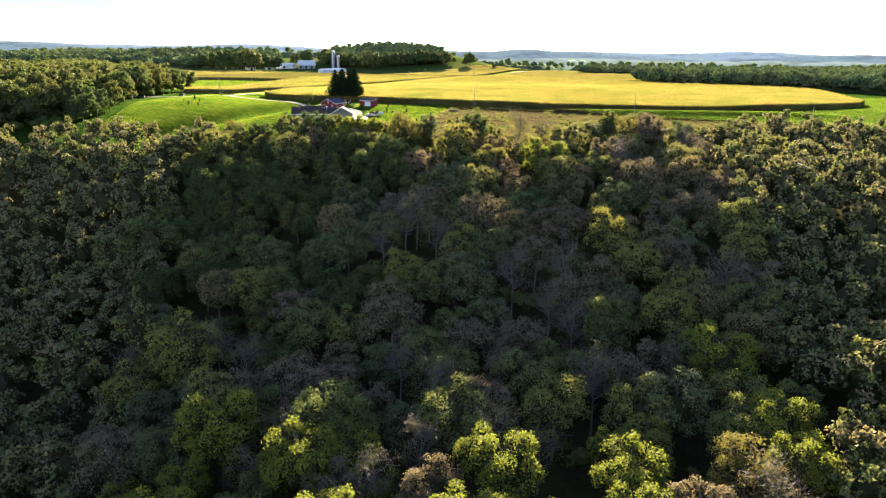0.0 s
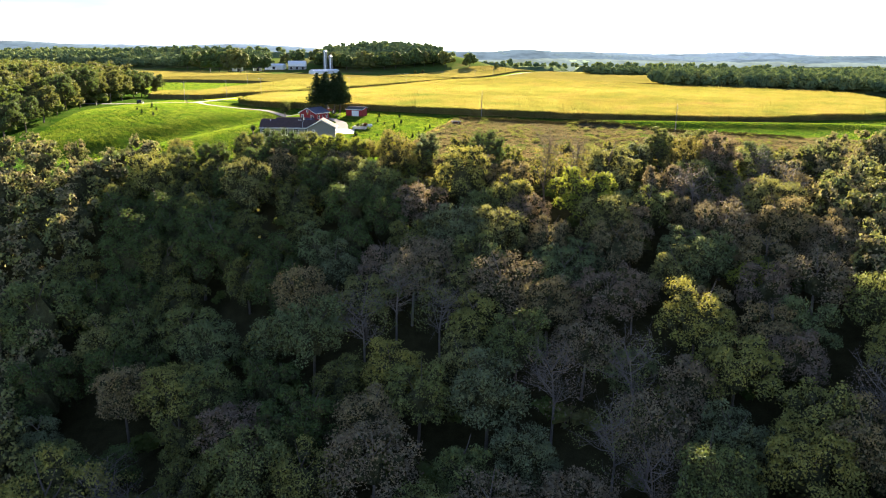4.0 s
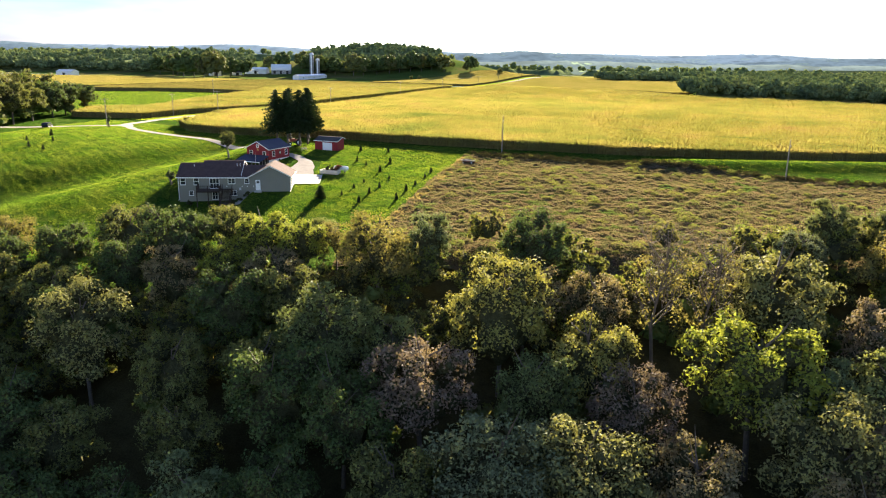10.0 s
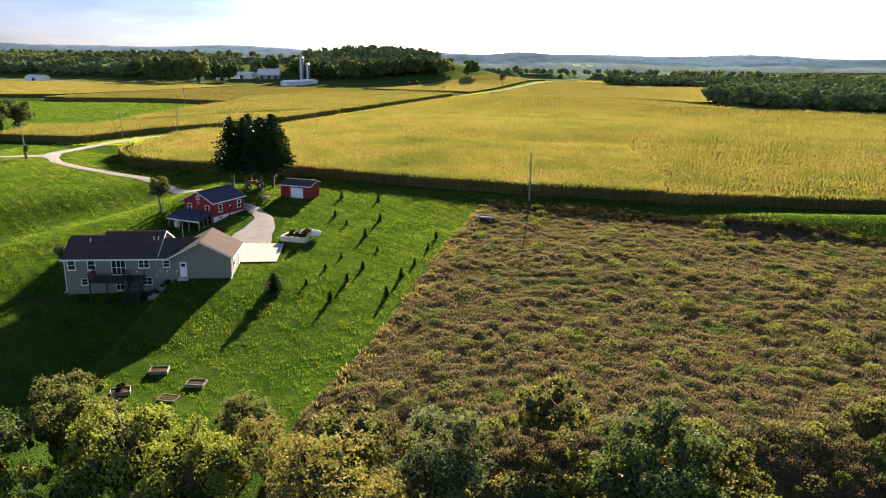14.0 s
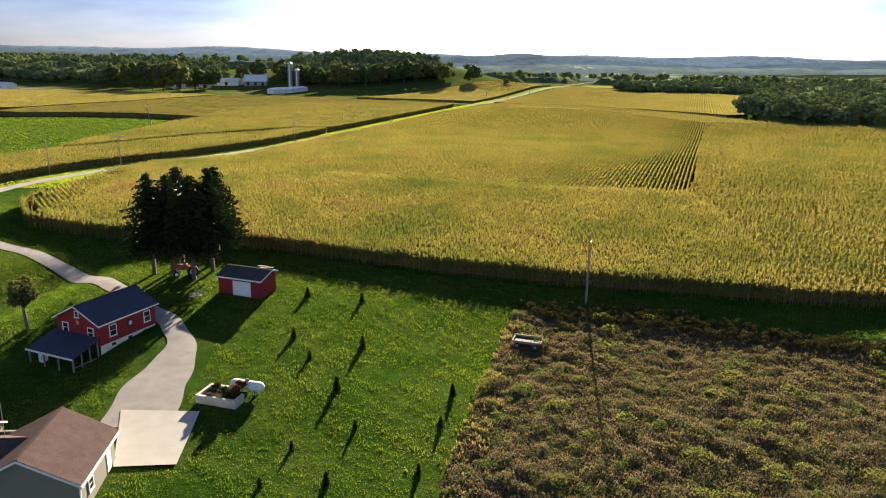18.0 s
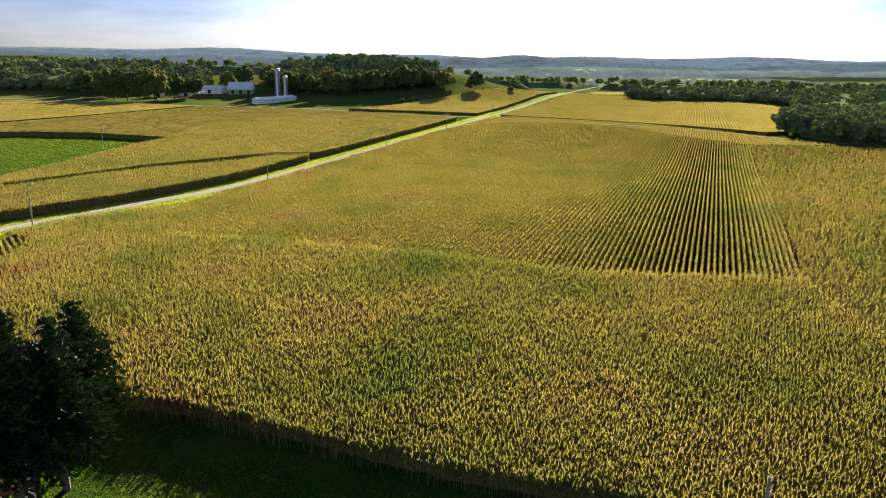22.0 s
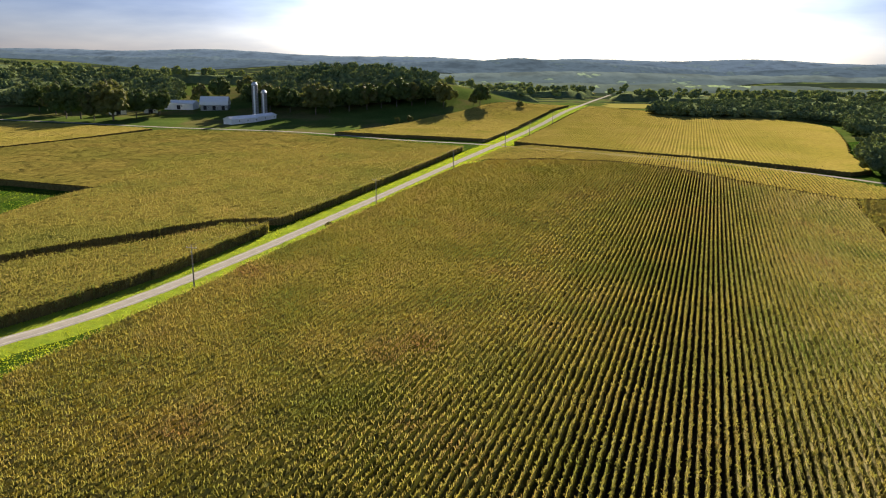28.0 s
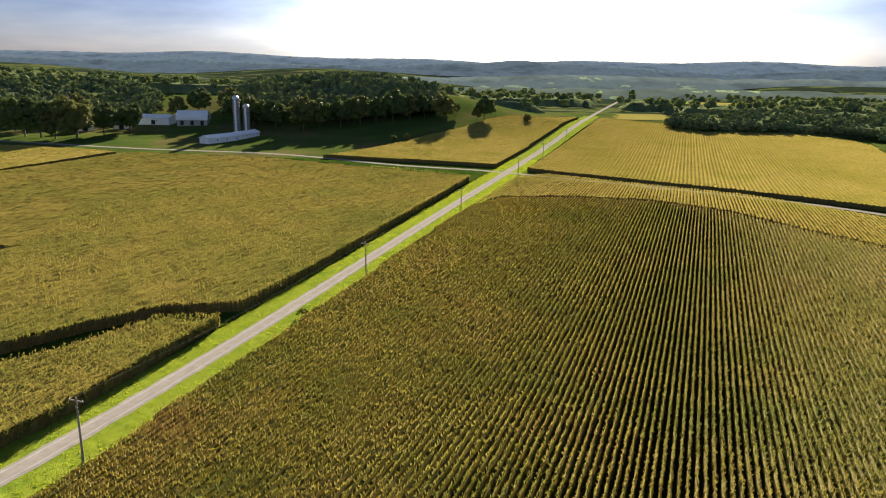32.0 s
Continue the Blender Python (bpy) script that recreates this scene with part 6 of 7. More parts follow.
for lo, hi in (((0.2, 0.3, -0.3), (6.9, 0.45, 2.6)), ((0.2, 3.75, -0.3), (6.9, 3.9, 2.8)), ((0.2, 0.45, -0.3), (0.35, 3.75, 2.6)), ((6.75, 0.45, -0.3), (6.9, 3.75, 2.6))):
    box("wall", lo, hi, RED, shed)
for xa, xb in ((0.21, 0.34), (6.76, 6.89)):
    part("gable_wall", prism_bm([(0.3, 2.6), (3.9, 2.6), (3.9, 2.85), (2.9, 3.3)], "x", xa, xb), RED, shed)
roof_pair(shed, "x", -0.05, 7.1, 0.0, 2.9, 4.25, 2.56, 3.42, 3.0, GREY_ROOF, 0.1)
box("eave_trim", (-0.06, -0.06, 2.38), (7.11, 0.0, 2.55), WHITE, shed)
part("rake_trim", slab_bm([(7.1, 0.0, 2.55), (7.16, 0.0, 2.55), (7.16, 2.9, 3.41), (7.1, 2.9, 3.41)], 0.15), WHITE, shed)
part("rake_trim", slab_bm([(7.1, 2.9, 3.41), (7.16, 2.9, 3.41), (7.16, 4.25, 2.99), (7.1, 4.25, 2.99)], 0.15), WHITE, shed)
sd = box("door", (2.5, 0.24, -0.05), (5.3, 0.3, 2.08), WHITE_METAL, shed, "white roll-up garage door")
for k in range(4):
    box("door_panel", (2.56, 0.225, 0.0 + 0.52 * k), (5.24, 0.24, 0.48 + 0.52 * k), WHITE_METAL, sd)
bl = root("lumber_pile", -31.2, 327.6, ground_z(-31.2, 327.6) - 0.05, -35, "heap of pale weathered boards behind the shed", "lumber")
for k in range(14):
    box("board", (-1.4, -0.12, 0), (1.4, 0.12, 0.09), WOOD_GREY, bl, m=Matrix.Translation((pick.uniform(-.5, .5), pick.uniform(-.5, .5), 0.17 * k + 0.5)) @ Euler((pick.uniform(-.15, .15), pick.uniform(-.2, .2), pick.uniform(-.6, .6))).to_matrix().to_4x4())
for zz in (0, 0.25):
    for q_ in (-0.8, 0.8):
        box("block", (q_ - 0.2, -0.5, zz), (q_ + 0.2, 0.5, zz + 0.26), WOOD_GREY, bl)


# ---------------------------------------------------------------- spruces and yard trees
def spruce_arrays(r, height, width, base=4.8, gap=0.42):
    V, F, n = [], [], 0
    z, fine = base, min(1.0, gap / 0.42)
    while z < height - 0.3:
        f = (z - base) / (height - base)
        reach = width * (1 - f) ** 0.62 * (1.0 if f > 0.08 else 0.8) * r.uniform(0.85, 1.12) + 0.25 * fine
        k = max(6, int(15 * (1 - f) + 6))
        for q in range(k):
            az = r.uniform(0, 6.28)
            c, s = math.cos(az), math.sin(az)
            ln = reach * r.uniform(0.72, 1.12)
            for seg in range(5):
                a0 = ln * (seg + 0.35) / 5
                wd = (0.5 * (1 - seg / 6) + 0.18) * min(1, ln / 2) + 0.1 * fine
                drop = -0.30 * a0 + 0.05 * a0 * a0 / max(ln, .5)
                p = np.array([c * a0, s * a0, z + drop])
                o = np.array([c, s, -0.25 + r.normal(0, .25)]) * ln / 5 * 0.95
                sd = np.array([-s, c, r.normal(0, .3)]) * wd
                V.append(np.array([p - sd, p + o * 0.3 - [0, 0, .35 * fine], p + sd, p + o + r.normal(0, .1 * fine, 3)]))
                F += [[n, n + 1, n + 3], [n + 1, n + 2, n + 3]]
                n += 4
        z += gap * (1 + 0.24 * r.random())
    return np.concatenate(V), np.array(F)


def spruce(x, y, height, width, seed, label):
    r = np.random.default_rng(seed)
    ob = root("spruce", x, y, ground_z(x, y) - 0.1, 0, label, "tree", "spruces by the shed")
    V, F = [], []
    tube(V, F, 0, [(0, 0, -0.3), (0, 0, 3), (0.1, 0, height * .6), (0, 0, height)], [0.34, 0.27, 0.15, 0.03], 8)
    part_mesh("trunk", mesh_from("trunk", np.concatenate(V), np.concatenate(F), [BARK], True), ob)
    v, f = spruce_arrays(r, height, width)
    part_mesh("crown", mesh_from("crown", v, f, [SPRUCE]), ob)
    return ob


for k, (x, y, h, w_) in enumerate(((-48.3, 332.6, 15.2, 4.3), (-45.3, 332.0, 15.0, 4.2), (-41.7, 330.0, 15.6, 4.0), (-40.2, 334.0, 16.0, 4.2), (-41.0, 340.0, 15.0, 4.0), (-45.6, 337.0, 15.4, 4.2))):
    spruce(x, y, h, w_ * 1.12, 40 + k, "tall dark Norway spruce with bare lower trunk")

SAPLING = new("conifer_sapling")
tagged(SAPLING, "young dark conifer sapling on the lawn", "sapling", "saplings on the lawn")
r_ = np.random.default_rng(77)
cv, cf = spruce_arrays(r_, 1.75, 0.62, 0.1, 0.085)
part_mesh("foliage", mesh_from("foliage", cv, cf, [SPRUCE]), SAPLING)
part("stem", cyl_bm((0, 0, -0.1), (0, 0, 1.5), 0.03, 0.01, 6), BARK, SAPLING)
spots = [(-24.4, 323.2, 1.1), (-17.0, 321.5, 1.1), (-24.0, 310.3, 1.1), (-21.3, 305.0, .9), (-15.7, 308.0, 1.25), (-17.4, 298.2, 1.25), (-5.6, 296.6, 1.1), (-6.9, 290.6, .9), (-8.8, 283.1, .9), (-14.8, 290.7, .8),
         (-20.1, 287.6, .7), (-21.7, 282.1, .8), (-23.5, 275.9, .8), (-18.0, 276.9, 1.1), (-16.3, 282.2, 1.1), (-10.5, 277.9, 1.2), (-19.4, 270.2, 1.2), (-12.1, 270.3, 1.3),
         (-109, 318.5, 1.2), (-103.8, 315.5, 1.2), (-111.9, 336, 1.6), (-106.5, 326, 1.1), (-114, 327, 1.0)]
for k, (x, y, s) in enumerate(spots):
    m = Matrix.Translation((x, y, ground_z(x, y) - 0.02)) @ Matrix.Rotation(k * 1.3, 4, "Z") @ Matrix.Diagonal((s * 0.72, s * 0.72, s * 0.86, 1))
    if k:
        copy_thing(SAPLING, m)
    else:
        SAPLING.matrix_basis = m
big = copy_thing(SAPLING, Matrix.Translation((-27.4, 273.6, ground_z(-27.4, 273.6) - 0.02)) @ Matrix.Diagonal((2.6, 2.6, 1.9, 1)))
big["label"] = "larger bushy young conifer below the garage"

for ob, x, y in ((tree_kind(21, 7.0, 2.1, "slender young maple on the lawn by the driveway", base=0.24, lobes=15, subs=5, leaves=36, leaf=0.12, bark=PALE_BARK, mat=OLIVE), -56.3, 312.6),
                 (tree_kind(22, 3.4, 1.05, "round ornamental tree beside the house", base=0.2, lobes=8, subs=4, leaves=30, leaf=0.09, mat=DARK_GREEN), -60.6, 283.8),
                 (tree_kind(23, 4.2, 0.9, "small upright tree by the lane", base=0.25, lobes=8, subs=4, leaves=28, leaf=0.1), -108, 364)):
    ob.matrix_basis = Matrix.Translation((x, y, ground_z(x, y)))


# ---------------------------------------------------------------- poles and wires
def pole(x, y, height, turn, arm=True, label="weathered wooden utility pole with a crossarm"):
    z = ground_z(x, y)
    ob = root("utility_pole", x, y, z, turn, label, "pole", "utility poles")
    part("shaft", cyl_bm((0, 0, -0.5), (0, 0, height), 0.17, 0.11, 10), WOOD_GREY, ob)
    if arm:
        box("crossarm", (-1.1, -0.06, height - 0.55), (1.1, 0.06, height - 0.4), WOOD_GREY, ob)
        for q in (-1.0, 0.0, 1.0):
            part("insulator", cyl_bm((q, 0, height - 0.4), (q, 0, height - 0.22), 0.05, 0.03, 8), WHITE, ob)
    else:
        part("insulator", cyl_bm((0, 0, height), (0, 0, height + 0.2), 0.05, 0.03, 8), WHITE, ob)
    part("transformer_bracket", box_bm((-0.05, -0.2, height - 1.4), (0.05, -0.1, height - 1.0)), METAL, ob)
    return Vector((x, y, z + height + 0.1))


road_tops = []
for along, right, h in ((2, 6.2, 8.8), (84, 8.0, 8.8), (157, 8.4, 8.6), (240, 8.6, 8.8), (300, 8, 9), (372, 8, 9)):
    px_, py_ = by_road(along, right)
    road_tops.append(pole(px_, py_, h, -19.6 + 90 * 0))
yard_tops = [pole(-93, 431, 9.6, 20), pole(12.6, 320.7, 9.9, 60, False, "grey wooden pole at the meadow corner"), pole(74.0, 292.0, 9.0, 60, False, "grey wooden pole at the meadow's edge"), pole(130, 264, 9, 60, False, "grey wooden pole at the meadow's edge")]
[pole(-109.5, 366, 9, 40), pole(-108, 422, 8.6, 30), pole(-133, 560, 9.2, 10)]


def wire(a, b, sag, name="power_line"):
    n = 14
    pts = [a.lerp(b, k / n) - Vector((0, 0, sag * 4 * (k / n) * (1 - k / n))) for k in range(n + 1)]
    V, F = [], []
    tube(V, F, 0, [p[:] for p in pts], [0.016] * (n + 1), 4)
    tagged(new(name, mesh_from(name, np.concatenate(V), np.concatenate(F), [RUBBER])), "thin sagging power line between poles", "power line")


for a, b in zip(road_tops, road_tops[1:]):
    wire(a, b, 0.9)
for a, b in zip(yard_tops[1:], yard_tops[2:]):
    wire(a, b, 0.8)

# ---------------------------------------------------------------- tank and planter
tank = root("propane_tank", -26.3, 297.4, ground_z(-26.3, 297.4), -17, "white horizontal propane tank on short legs", "tank")
bm = bmesh.new()
bmesh.ops.create_uvsphere(bm, u_segments=20, v_segments=12, radius=0.52)
for v in bm.verts:
    v.co = Vector((v.co.z, v.co.y, v.co.x))
    v.co.x += 1.35 if v.co.x > 0.001 else (-1.35 if v.co.x < -0.001 else 0)
    v.co.z += 0.85
body = part("tank_shell", joined([bm, cyl_bm((-1.36, 0, 0.85), (1.36, 0, 0.85), 0.52, sides=20)]), WHITE_METAL, tank)
part("valve_dome", cyl_bm((0, 0, 1.3), (0, 0, 1.55), 0.2, 0.17, 12), RUBBER, tank)
for q in (-0.95, 0.95):
    box("leg", (q - 0.1, -0.35, -0.1), (q + 0.1, 0.35, 0.45), STONE, tank)
planter = root("planter", -28.4, 296.2, ground_z(-28.4, 296.2), -17, "low pale block planter with dark weeds", "planter")
for lo, hi in (((-2.2, -1.5), (2.2, -1.25)), ((-2.2, 1.1), (0.4, 1.35)), ((-2.2, -1.25), (-1.95, 1.1)), ((1.95, -1.25), (2.2, 0.2))):
    n = int(max(hi[0] - lo[0], hi[1] - lo[1]) / 0.42)
    for lay in range(3):
        for k in range(n):
            if hi[0] - lo[0] > hi[1] - lo[1]:
                d_ = (hi[0] - lo[0]) / n
                c0, c1 = (lo[0] + d_ * k + .01, lo[1], -0.1 + 0.3 * lay), (lo[0] + d_ * (k + 1) - .01, hi[1], 0.19 + 0.3 * lay)
            else:
                d_ = (hi[1] - lo[1]) / n
                c0, c1 = (lo[0], lo[1] + d_ * k + .01, -0.1 + 0.3 * lay), (hi[0], lo[1] + d_ * (k + 1) - .01, 0.19 + 0.3 * lay)
            box("block", c0, c1, BRICK_PLANTER, planter)
box("soil", (-1.95, -1.25, -0.1), (1.95, 1.1, 0.5), SOIL, planter)
shrub(-29.2, 296.6, 0.75, "dark weedy shrub in the planter", sink=-0.35)
shrub(-28.2, 295.8, 0.6, "dark weedy shrub in the planter", sink=-0.35)
shrub(-27.2, 296.2, 1.15, "reddish brown shrub beside the tank", mat=material("russet_shrub", (0.12, 0.055, 0.03), 0.8, spots=0.4, scale=1.2, fine=8, bump=0, leaf=0.2, by_island=.8, spec=.1))

# ---------------------------------------------------------------- wagon at the meadow's corner, machine under the spruces
wagon = root("hay_wagon", 3.4, 308.6, ground_z(3.4, 308.6), -18, "low weathered flat wagon in the weeds", "wagon")
for k in range(9):
    box("plank", (-1.6, -1.0 + 0.225 * k, 0.72), (1.6, -1.0 + 0.225 * k + 0.2, 0.78), DECK, wagon)
for q in (-1.0, 1.0):
    box("side_rail", (-1.65, q * 1.02 - 0.05, 0.72), (1.65, q * 1.02 + 0.05, 1.0), WOOD_GREY, wagon)
    box("end_rail", (q * 1.62 - 0.05, -1.0, 0.72), (q * 1.62 + 0.05, 1.0, 0.95), WOOD_GREY, wagon)
    for e in (-0.95, 0.95):
        wh = part("wheel", cyl_bm((q * 1.05, e - 0.09, 0.34), (q * 1.05, e + 0.09, 0.34), 0.36, sides=16), RUBBER, wagon)
        part("rim", cyl_bm((q * 1.05, e - 0.1, 0.34), (q * 1.05, e + 0.1, 0.34), 0.19, sides=12), METAL, wh)
box("chassis", (-1.5, -0.2, 0.42), (1.5, 0.2, 0.72), RUST, wagon)
part("drawbar", cyl_bm((1.5, 0, 0.5), (2.8, 0, 0.35), 0.05, sides=8), RUST, wagon)

trac = root("old_tractor", -43.0, 332.0, ground_z(-43, 332), 105, "rusty red old tractor parked under the spruces", "tractor")
box("hood", (-0.3, 0.1, 0.75), (0.3, 1.5, 1.35), RUST, trac, bevel=0.08)
box("rear_housing", (-0.4, -0.8, 0.55), (0.4, 0.1, 1.1), RUST, trac, bevel=0.06)
box("seat", (-0.25, -0.75, 1.2), (0.25, -0.3, 1.32), RUBBER, trac, bevel=0.05)
part("steering_wheel", cyl_bm((0, 0.0, 1.55), (0, -0.03, 1.6), 0.2, sides=16), RUBBER, trac)
part("exhaust", cyl_bm((0.12, 0.9, 1.3), (0.12, 0.9, 1.95), 0.04, sides=8), METAL, trac)
for q in (-0.65, 0.65):
    wh = part("rear_wheel", cyl_bm((q - 0.16, -0.45, 0.62), (q + 0.16, -0.45, 0.62), 0.62, sides=20), RUBBER, trac)
    part("rim", cyl_bm((q - 0.17, -0.45, 0.62), (q + 0.17, -0.45, 0.62), 0.34, sides=14), WHITE, wh)
    wh = part("front_wheel", cyl_bm((q * .8 - 0.08, 1.3, 0.34), (q * .8 + 0.08, 1.3, 0.34), 0.34, sides=16), RUBBER, trac)
    part("rim", cyl_bm((q * .8 - 0.09, 1.3, 0.34), (q * .8 + 0.09, 1.3, 0.34), 0.18, sides=12), WHITE, wh)
trac.scale = (1.3, 1.3, 1.3)
cart = root("garden_bench", -39.1, 322.2, ground_z(-39.1, 322.2), 30, "pale slatted garden furniture beside the drive", "bench")
for k in range(5):
    box("slat", (-0.8, -0.25 + 0.11 * k, 0.42), (0.8, -0.17 + 0.11 * k, 0.46), WOOD_GREY, cart)
for k in range(4):
    box("back_slat", (-0.8, 0.3, 0.5 + 0.12 * k), (0.8, 0.34, 0.58 + 0.12 * k), WOOD_GREY, cart)
for q in (-0.72, 0.72):
    box("leg", (q - 0.04, -0.25, 0), (q + 0.04, -0.17, 0.42), WOOD_GREY, cart)
    box("leg", (q - 0.04, 0.26, 0), (q + 0.04, 0.36, 0.95), WOOD_GREY, cart)

van = root("parked_car", -127.5, 364, ground_z(-127.5, 364) + 0.02, 100, "dark parked car under the grove trees", "car")
CARP = material("dark_car_paint", (0.03, 0.032, 0.04), 0.25, 0.3, spots=0.05, scale=1, fine=5, bump=0)
part("body", prism_bm([(-2.3, 0.35), (2.3, 0.35), (2.35, 0.85), (1.3, 1.0), (0.7, 1.6), (-1.9, 1.65), (-2.35, 1.0)], "y", -0.9, 0.9), CARP, van)
for s in (-0.91, 0.87):
    part("side_glass", prism_bm([(-1.8, 1.05), (1.0, 1.05), (0.62, 1.5), (-1.7, 1.53)], "y", s, s + 0.04), GLASS, van)
for q in (-1.4, 1.45):
    for e in (-0.8, 0.8):
        wh = part("wheel", cyl_bm((q, e - 0.12, 0.34), (q, e + 0.12, 0.34), 0.34, sides=16), RUBBER, van)
        part("rim", cyl_bm((q, e - 0.13, 0.34), (q, e + 0.13, 0.34), 0.2, sides=12), METAL, wh)
for e in (-0.6, 0.6):
    part("headlight", box_bm((2.28, e - 0.15, 0.65), (2.37, e + 0.15, 0.8)), WHITE, van)


# ---------------------------------------------------------------- the far farm
def farm_shed(x, y, turn, length, wide, eave, ridge, wall_mat, roof_mat, label, name="farm_shed", doors=2, dark_door=True):
    z = ground_z(x, y)
    ob = root(name, x, y, z, turn, label, "farm building")
    L, W = length / 2, wide / 2
    for s in (-1, 1):
        box("wall", (-L, min(s * W, s * (W - 0.2)), -1), (L, max(s * W, s * (W - 0.2)), eave), wall_mat, ob)
        box("end_wall", (min(s * L, s * (L - 0.2)), -W + 0.2, -1), (max(s * L, s * (L - 0.2)), W - 0.2, eave), wall_mat, ob)
        part("gable_wall", prism_bm([(-W, eave), (W, eave), (0, ridge)], "x", s * L - (0.2 if s > 0 else 0), s * L + (0.2 if s < 0 else 0)), wall_mat, ob)
    roof_pair(ob, "x", -L - 0.4, L + 0.4, -W - 0.4, 0.0, W + 0.4, eave - 0.05, ridge + 0.12, eave - 0.05, roof_mat, 0.12)
    for k in range(doors):
        cx = -L + length * (k + 0.5) / doors
        box("door", (cx - 1.4, -W - 0.06, 0), (cx + 1.4, -W + 0.02, min(eave - 0.4, 3.0)), RUBBER if dark_door else WHITE_METAL, ob)
        window(ob, (min(cx + 2.6, L - 0.8), -W - 0.03, eave * 0.55), 0.8, 0.8, "y-")
    return ob


farm_shed(-128.5, 827, 56, 21, 7.5, 3.0, 4.4, WHITE_METAL, WHITE_METAL, "long low white metal shed beside the silos", doors=3, dark_door=False)
farm_shed(-118.5, 846, 66, 20, 7.0, 2.8, 4.0, WHITE_METAL, WHITE_METAL, "lower white metal shed end to end with another", doors=2, dark_door=False)
def arched_barn(x, y, turn, length, wide, eave, ridge, label):
    """A barn whose roof bends over in a pointed arch, with doors in the near side."""
    ob = root("old_barn", x, y, ground_z(x, y), turn, label, "farm building")
    L, W = length / 2, wide / 2
    arch = [(W * (1 - q ** 2.1), eave + (ridge - eave) * q ** 0.8) for q in (0, 0.14, 0.28, 0.42, 0.56, 0.7, 0.85, 1.0)]
    for s in (-1, 1):
        box("wall", (-L, min(s * W, s * (W - 0.25)), -1), (L, max(s * W, s * (W - 0.25)), eave), STONE, ob)
        box("end_wall", (min(s * L, s * (L - 0.25)), -W + 0.25, -1), (max(s * L, s * (L - 0.25)), W - 0.25, eave), STONE, ob)
        part("gable_wall", prism_bm([(a, b) for a, b in arch] + [(-a, b) for a, b in arch[-2::-1]], "x", s * L - (0.25 if s > 0 else 0), s * L + (0.25 if s < 0 else 0)), WHITE, ob)
        rim_ = [(s * a * 1.05, b + 0.08) for a, b in arch] + [(s * a, b - 0.08) for a, b in arch[::-1]]
        part("roof_slope", prism_bm(rim_, "x", -L - 0.5, L + 0.5), WHITE_METAL, ob)
    for k in range(3):
        cx = -L + length * (k + 0.5) / 3
        box("door", (cx - 1.1, -W - 0.06, 0), (cx + 1.1, -W + 0.02, eave - 0.5), RUBBER, ob)
        window(ob, (cx + 2.2, -W - 0.03, eave * 0.55), 0.8, 0.8, "y-")
    box("loft_door", (L + 0.004, -0.8, eave + 0.6), (L + 0.06, 0.8, eave + 2.4), RUBBER, ob)
    return ob


arched_barn(-164, 900, 5, 19, 11, 3.4, 9.2, "old barn with a pale silvery arched metal roof")
farm_shed(-190, 906, -10, 22, 10, 4.4, 6.2, WHITE_METAL, WHITE_METAL, "white machine shed with a dark doorway", doors=1)
farm_shed(-205, 884, 20, 9, 6, 3.0, 4.6, WHITE, GREY_ROOF, "small white outbuilding of the far farm", doors=1)
farm_shed(-224, 874, 30, 10, 8, 5.2, 7.6, WHITE, GREY_ROOF, "white farmhouse behind trees", name="farmhouse", doors=1)
farm_shed(-346, 828, -20, 18, 9, 4.0, 5.6, WHITE_METAL, WHITE_METAL, "white metal barn with a dark doorway", doors=1)


SILO_WALL = material("silo_concrete", (0.22, 0.215, 0.205), 0.85, spec=0.1, spots=0.18, scale=0.5, fine=5, bump=0.02)


def silo(x, y, radius, height, label):
    ob = root("silo", x, y, ground_z(x, y) - 0.5, 0, label, "silo", "silos")
    part("shell", cyl_bm((0, 0, 0), (0, 0, height), radius, sides=28), SILO_WALL, ob)
    bm = bmesh.new()
    bmesh.ops.create_uvsphere(bm, u_segments=24, v_segments=12, radius=radius * 1.03)
    bmesh.ops.delete(bm, geom=[v for v in bm.verts if v.co.z < -0.01], context="VERTS")
    bmesh.ops.translate(bm, verts=bm.verts, vec=(0, 0, height))
    part("dome", bm, METAL, ob, "shiny domed metal cap")
    for k in range(int(height / 2)):
        part("hoop", cyl_bm((0, 0, 1 + 2 * k), (0, 0, 1.08 + 2 * k), radius + 0.03, sides=28), METAL, ob)
    part("chute", box_bm((-0.5, -radius - 0.8, 0.5), (0.5, -radius + 0.1, height - 0.3)), WHITE_METAL, ob)


silo(-127.5, 866, 2.1, 21.0, "tall grey concrete silo with a domed cap")
silo(-122.2, 869, 2.0, 15.6, "shorter concrete silo with a shiny domed cap")

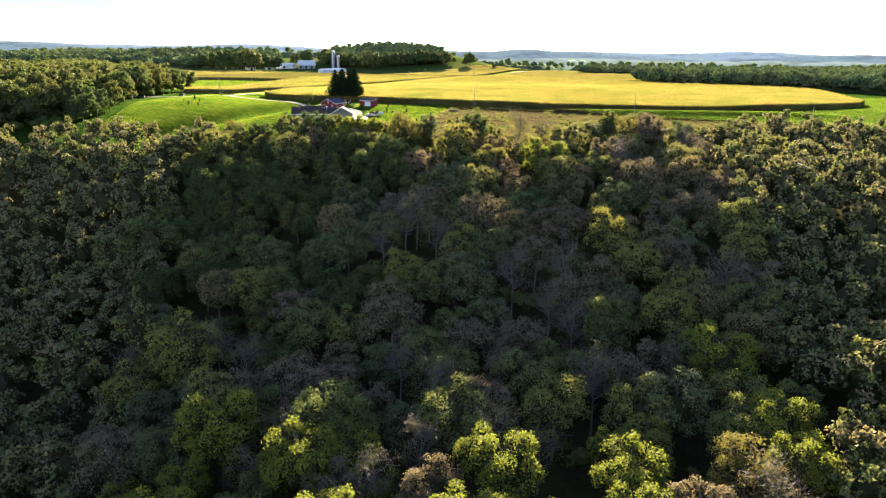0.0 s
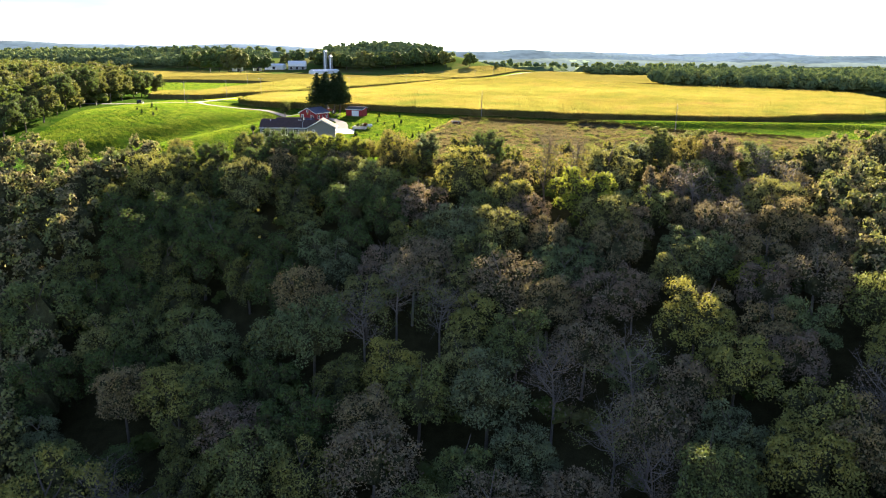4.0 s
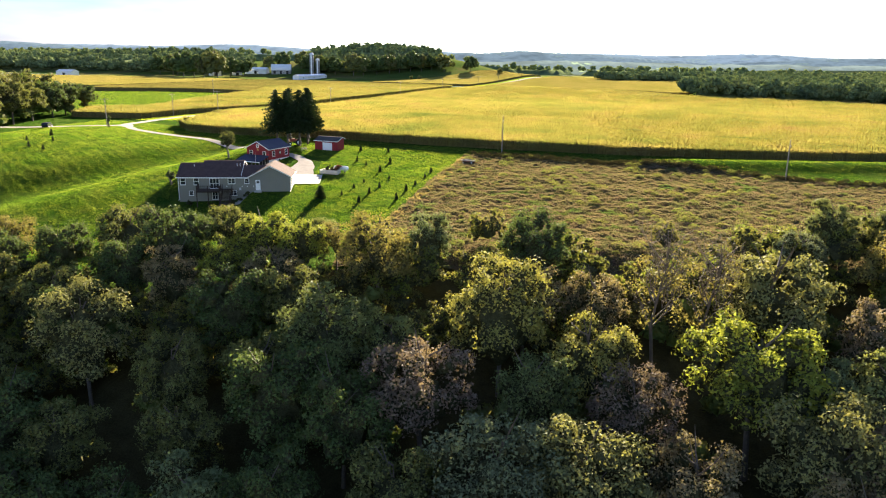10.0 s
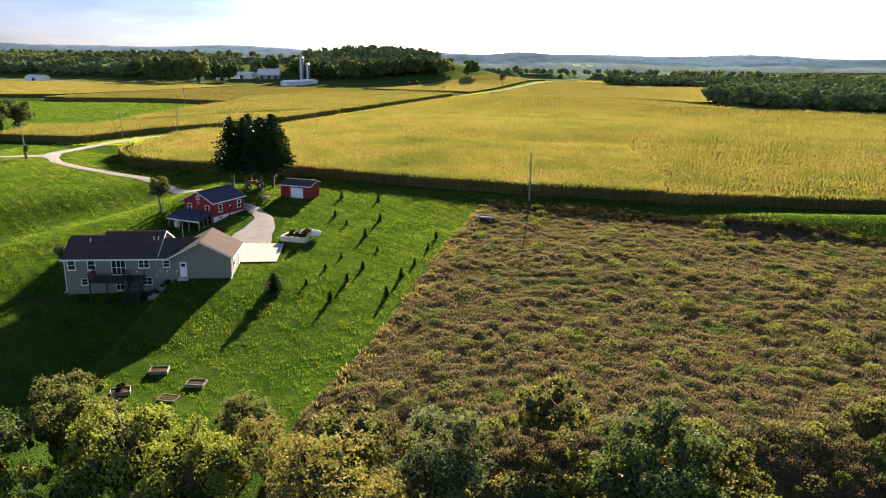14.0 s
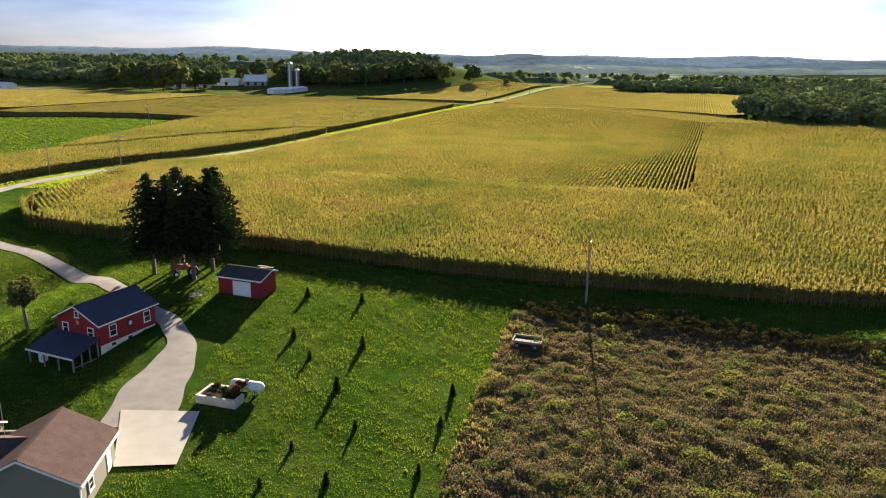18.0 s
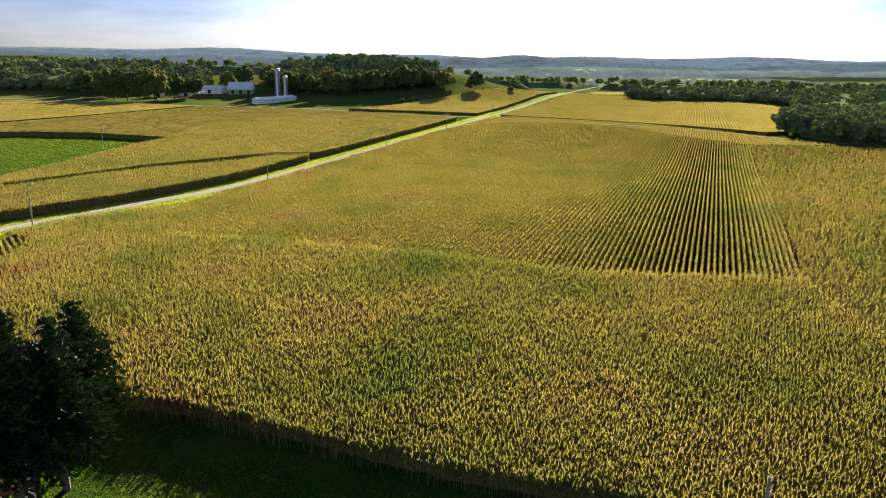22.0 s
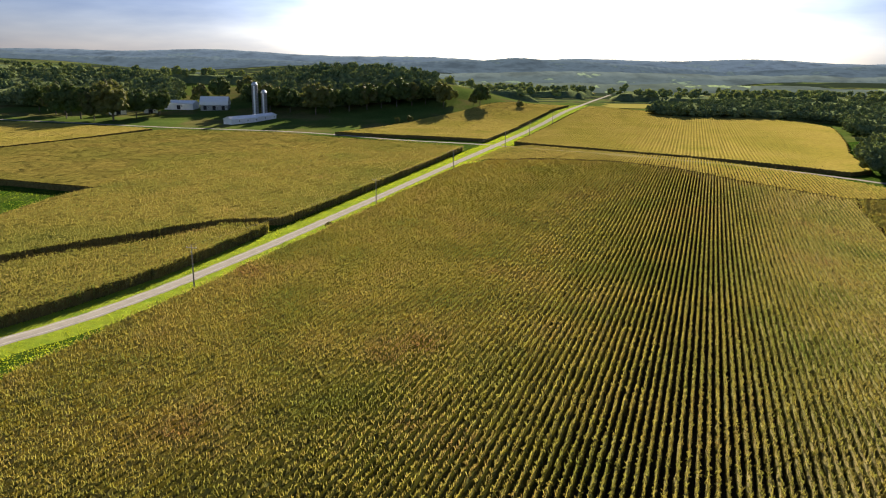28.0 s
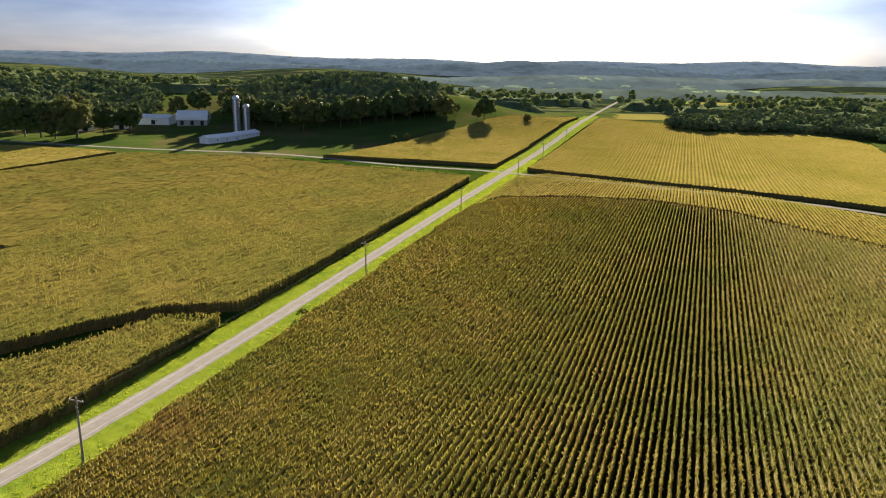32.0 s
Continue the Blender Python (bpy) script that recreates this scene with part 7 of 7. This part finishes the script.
# ---------------------------------------------------------------- hills on the skyline
def skyline(name, dist, base, heights, colour, label, field=1.1):
    """A long far ridge, standing behind all the rest; distance haze is painted into its colour and glow."""
    m = bpy.data.materials.new(name)
    m.use_nodes = True
    b = m.node_tree.nodes["Principled BSDF"]
    b.inputs["Specular IOR Level"].default_value = 0
    nd, lk = m.node_tree.nodes, m.node_tree.links
    g, mp, nz = nd.new("ShaderNodeNewGeometry"), nd.new("ShaderNodeMapping"), nd.new("ShaderNodeTexNoise")
    mp.inputs["Scale"].default_value = (0.011, 0.011, 0.05)
    nz.inputs["Scale"].default_value, nz.inputs["Detail"].default_value, nz.inputs["Roughness"].default_value = 1.0, 8.0, 0.62
    lk.new(g.outputs["Position"], mp.inputs["Vector"])
    lk.new(mp.outputs["Vector"], nz.inputs["Vector"])
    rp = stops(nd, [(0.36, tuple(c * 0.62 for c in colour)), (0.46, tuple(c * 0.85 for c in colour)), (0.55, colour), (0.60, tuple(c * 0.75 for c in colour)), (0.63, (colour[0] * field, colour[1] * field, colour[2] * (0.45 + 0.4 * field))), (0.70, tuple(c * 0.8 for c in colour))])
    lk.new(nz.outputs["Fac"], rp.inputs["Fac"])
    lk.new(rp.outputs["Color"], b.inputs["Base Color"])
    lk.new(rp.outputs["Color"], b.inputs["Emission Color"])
    # a faint glow of the ridge's own colour, as part of the painted haze
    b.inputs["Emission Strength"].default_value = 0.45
    n = 1300
    x = np.linspace(-3400, 3400, n)
    z = np.array([base + heights * (0.5 + 0.6 * noise.noise((q * 0.0016, dist * 0.01, 1.0)) + 0.10 * noise.noise((q * 0.009, dist * 0.01, 5.0)) + 0.035 * noise.noise((q * 0.03, dist * 0.01, 5.0)) + 0.03 * noise.noise((q * 0.09, dist * 0.01, 9.0))) for q in x])
    z = z + 10 * step(-300, -1200, x)
    y = dist + 60 * np.sin(x * 0.002)
    v = np.concatenate([np.stack([x, y - 260, np.full(n, -80.0)], 1), np.stack([x, y - 60, z - heights * 0.55], 1), np.stack([x, y, z], 1), np.stack([x, y + 400, z - 60], 1)])
    i = np.arange(n - 1)
    f = np.concatenate([np.stack([i + k * n, i + 1 + k * n, i + 1 + (k + 1) * n, i + (k + 1) * n], 1) for k in range(3)])
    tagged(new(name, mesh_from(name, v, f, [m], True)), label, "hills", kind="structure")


# haze painted in: the colours turn bluer from ridge to ridge
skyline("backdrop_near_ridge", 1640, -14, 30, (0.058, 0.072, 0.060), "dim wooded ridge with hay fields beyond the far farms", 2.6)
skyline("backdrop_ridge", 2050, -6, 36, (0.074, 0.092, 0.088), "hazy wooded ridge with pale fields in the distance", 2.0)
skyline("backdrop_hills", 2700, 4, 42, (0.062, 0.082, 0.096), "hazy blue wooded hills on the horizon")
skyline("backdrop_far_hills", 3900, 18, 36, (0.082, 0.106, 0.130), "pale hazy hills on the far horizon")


# ---------------------------------------------------------------- single trees about the far farm
FARM_TREES = [tree_kind(71, 14, 5.8, "large dark green tree near the far farm", base=0.06, mat=DARK_GREEN, lobes=13, subs=5, leaves=52, leaf=0.19, solid=1.7, inner=DARK_GREEN), tree_kind(72, 14, 5.0, "rounded olive green tree near the far farm", base=0.05, mat=OLIVE, lobes=12, subs=5, leaves=52, leaf=0.19, solid=1.7, inner=OLIVE),
              tree_kind(73, 14, 5.4, "broad sunlit green tree near the far farm", base=0.05, mat=GROVE_LEAVES, lobes=13, subs=5, leaves=52, leaf=0.19, solid=1.7, inner=GROVE_LEAVES)]
for o, (x, y) in zip(FARM_TREES, ((-196, 878), (-252, 866), (-262, 878))):
    o.matrix_basis = Matrix.Translation((x, y, ground_z(x, y)))
for x, y, s_, k in ((-244, 842, 1.9, 0), (-233, 838, 2.0, 0), (-222, 832, 1.7, 2), (-209, 829, 2.15, 1), (-216, 846, 2.2, 2), (-203, 852, 1.6, 0), (-262, 866, 1.8, 2), (-280, 880, 1.7, 0), (-193, 866, 1.5, 0), (-184, 930, 1.4, 2), (-150, 935, 1.7, 1), (-172, 940, 1.6, 0),
                    (-134, 897, 1.75, 0), (-122, 888, 1.7, 2), (-107, 882, 1.5, 0), (-88, 873, 1.95, 1), (-79, 880, 1.7, 2), (-66, 886, 1.6, 0), (-54, 892, 1.7, 2), (-44, 897, 1.45, 0), (-33, 902, 1.75, 0), (-22, 905, 1.5, 2), (-12, 910, 1.4, 0), (1, 903, 1.65, 1),
                    (29, 916, 1.35, 0), (24, 914, 0.8, 2), (10, 925, 0.7, 1), (-22, 836, 0.45, 2), (-30, 832, 0.4, 1), (60, 925, 0.6, 1)):
    plant(FARM_TREES[k], x, y, s_, sink=1.5 * s_)


# ---------------------------------------------------------------- raised beds on the lawn
for k, (x, y, turn, tall) in enumerate(((-35.2, 252.2, 8, 0.42), (-30.4, 249.4, -4, 0.4), (-37.4, 247.4, 20, 0.45), (-32.2, 246.4, -12, 0.16))):
    bed = root("raised_bed", x, y, ground_z(x, y) - 0.03, turn, "low wooden raised garden bed with bare soil on the lawn", "garden bed", "raised garden beds")
    for s in (-1, 1):
        for lay in range(2 if tall > 0.3 else 1):
            z0 = tall / 2 * lay if tall > 0.3 else 0
            z1 = z0 + (tall / 2 - 0.01 if tall > 0.3 else tall)
            box("side_board", (-0.95, min(s * 0.7, s * 0.65), z0), (0.95, max(s * 0.7, s * 0.65), z1), WOOD_GREY, bed)
            box("end_board", (min(s * 0.95, s * 0.9), -0.648, z0), (max(s * 0.95, s * 0.9), 0.648, z1), WOOD_GREY, bed)
        for e in (-1, 1):
            box("corner_post", (s * 0.86 - 0.04, e * 0.61 - 0.04, 0), (s * 0.86 + 0.04, e * 0.61 + 0.04, tall + 0.03), WOOD_GREY, bed)
    box("soil", (-0.9, -0.648, 0), (0.9, 0.648, tall * 0.75), SOIL, bed)
    if k == 2:
        shrub(x, y, 0.55, "dark weedy plants in the garden bed", sink=-0.2)
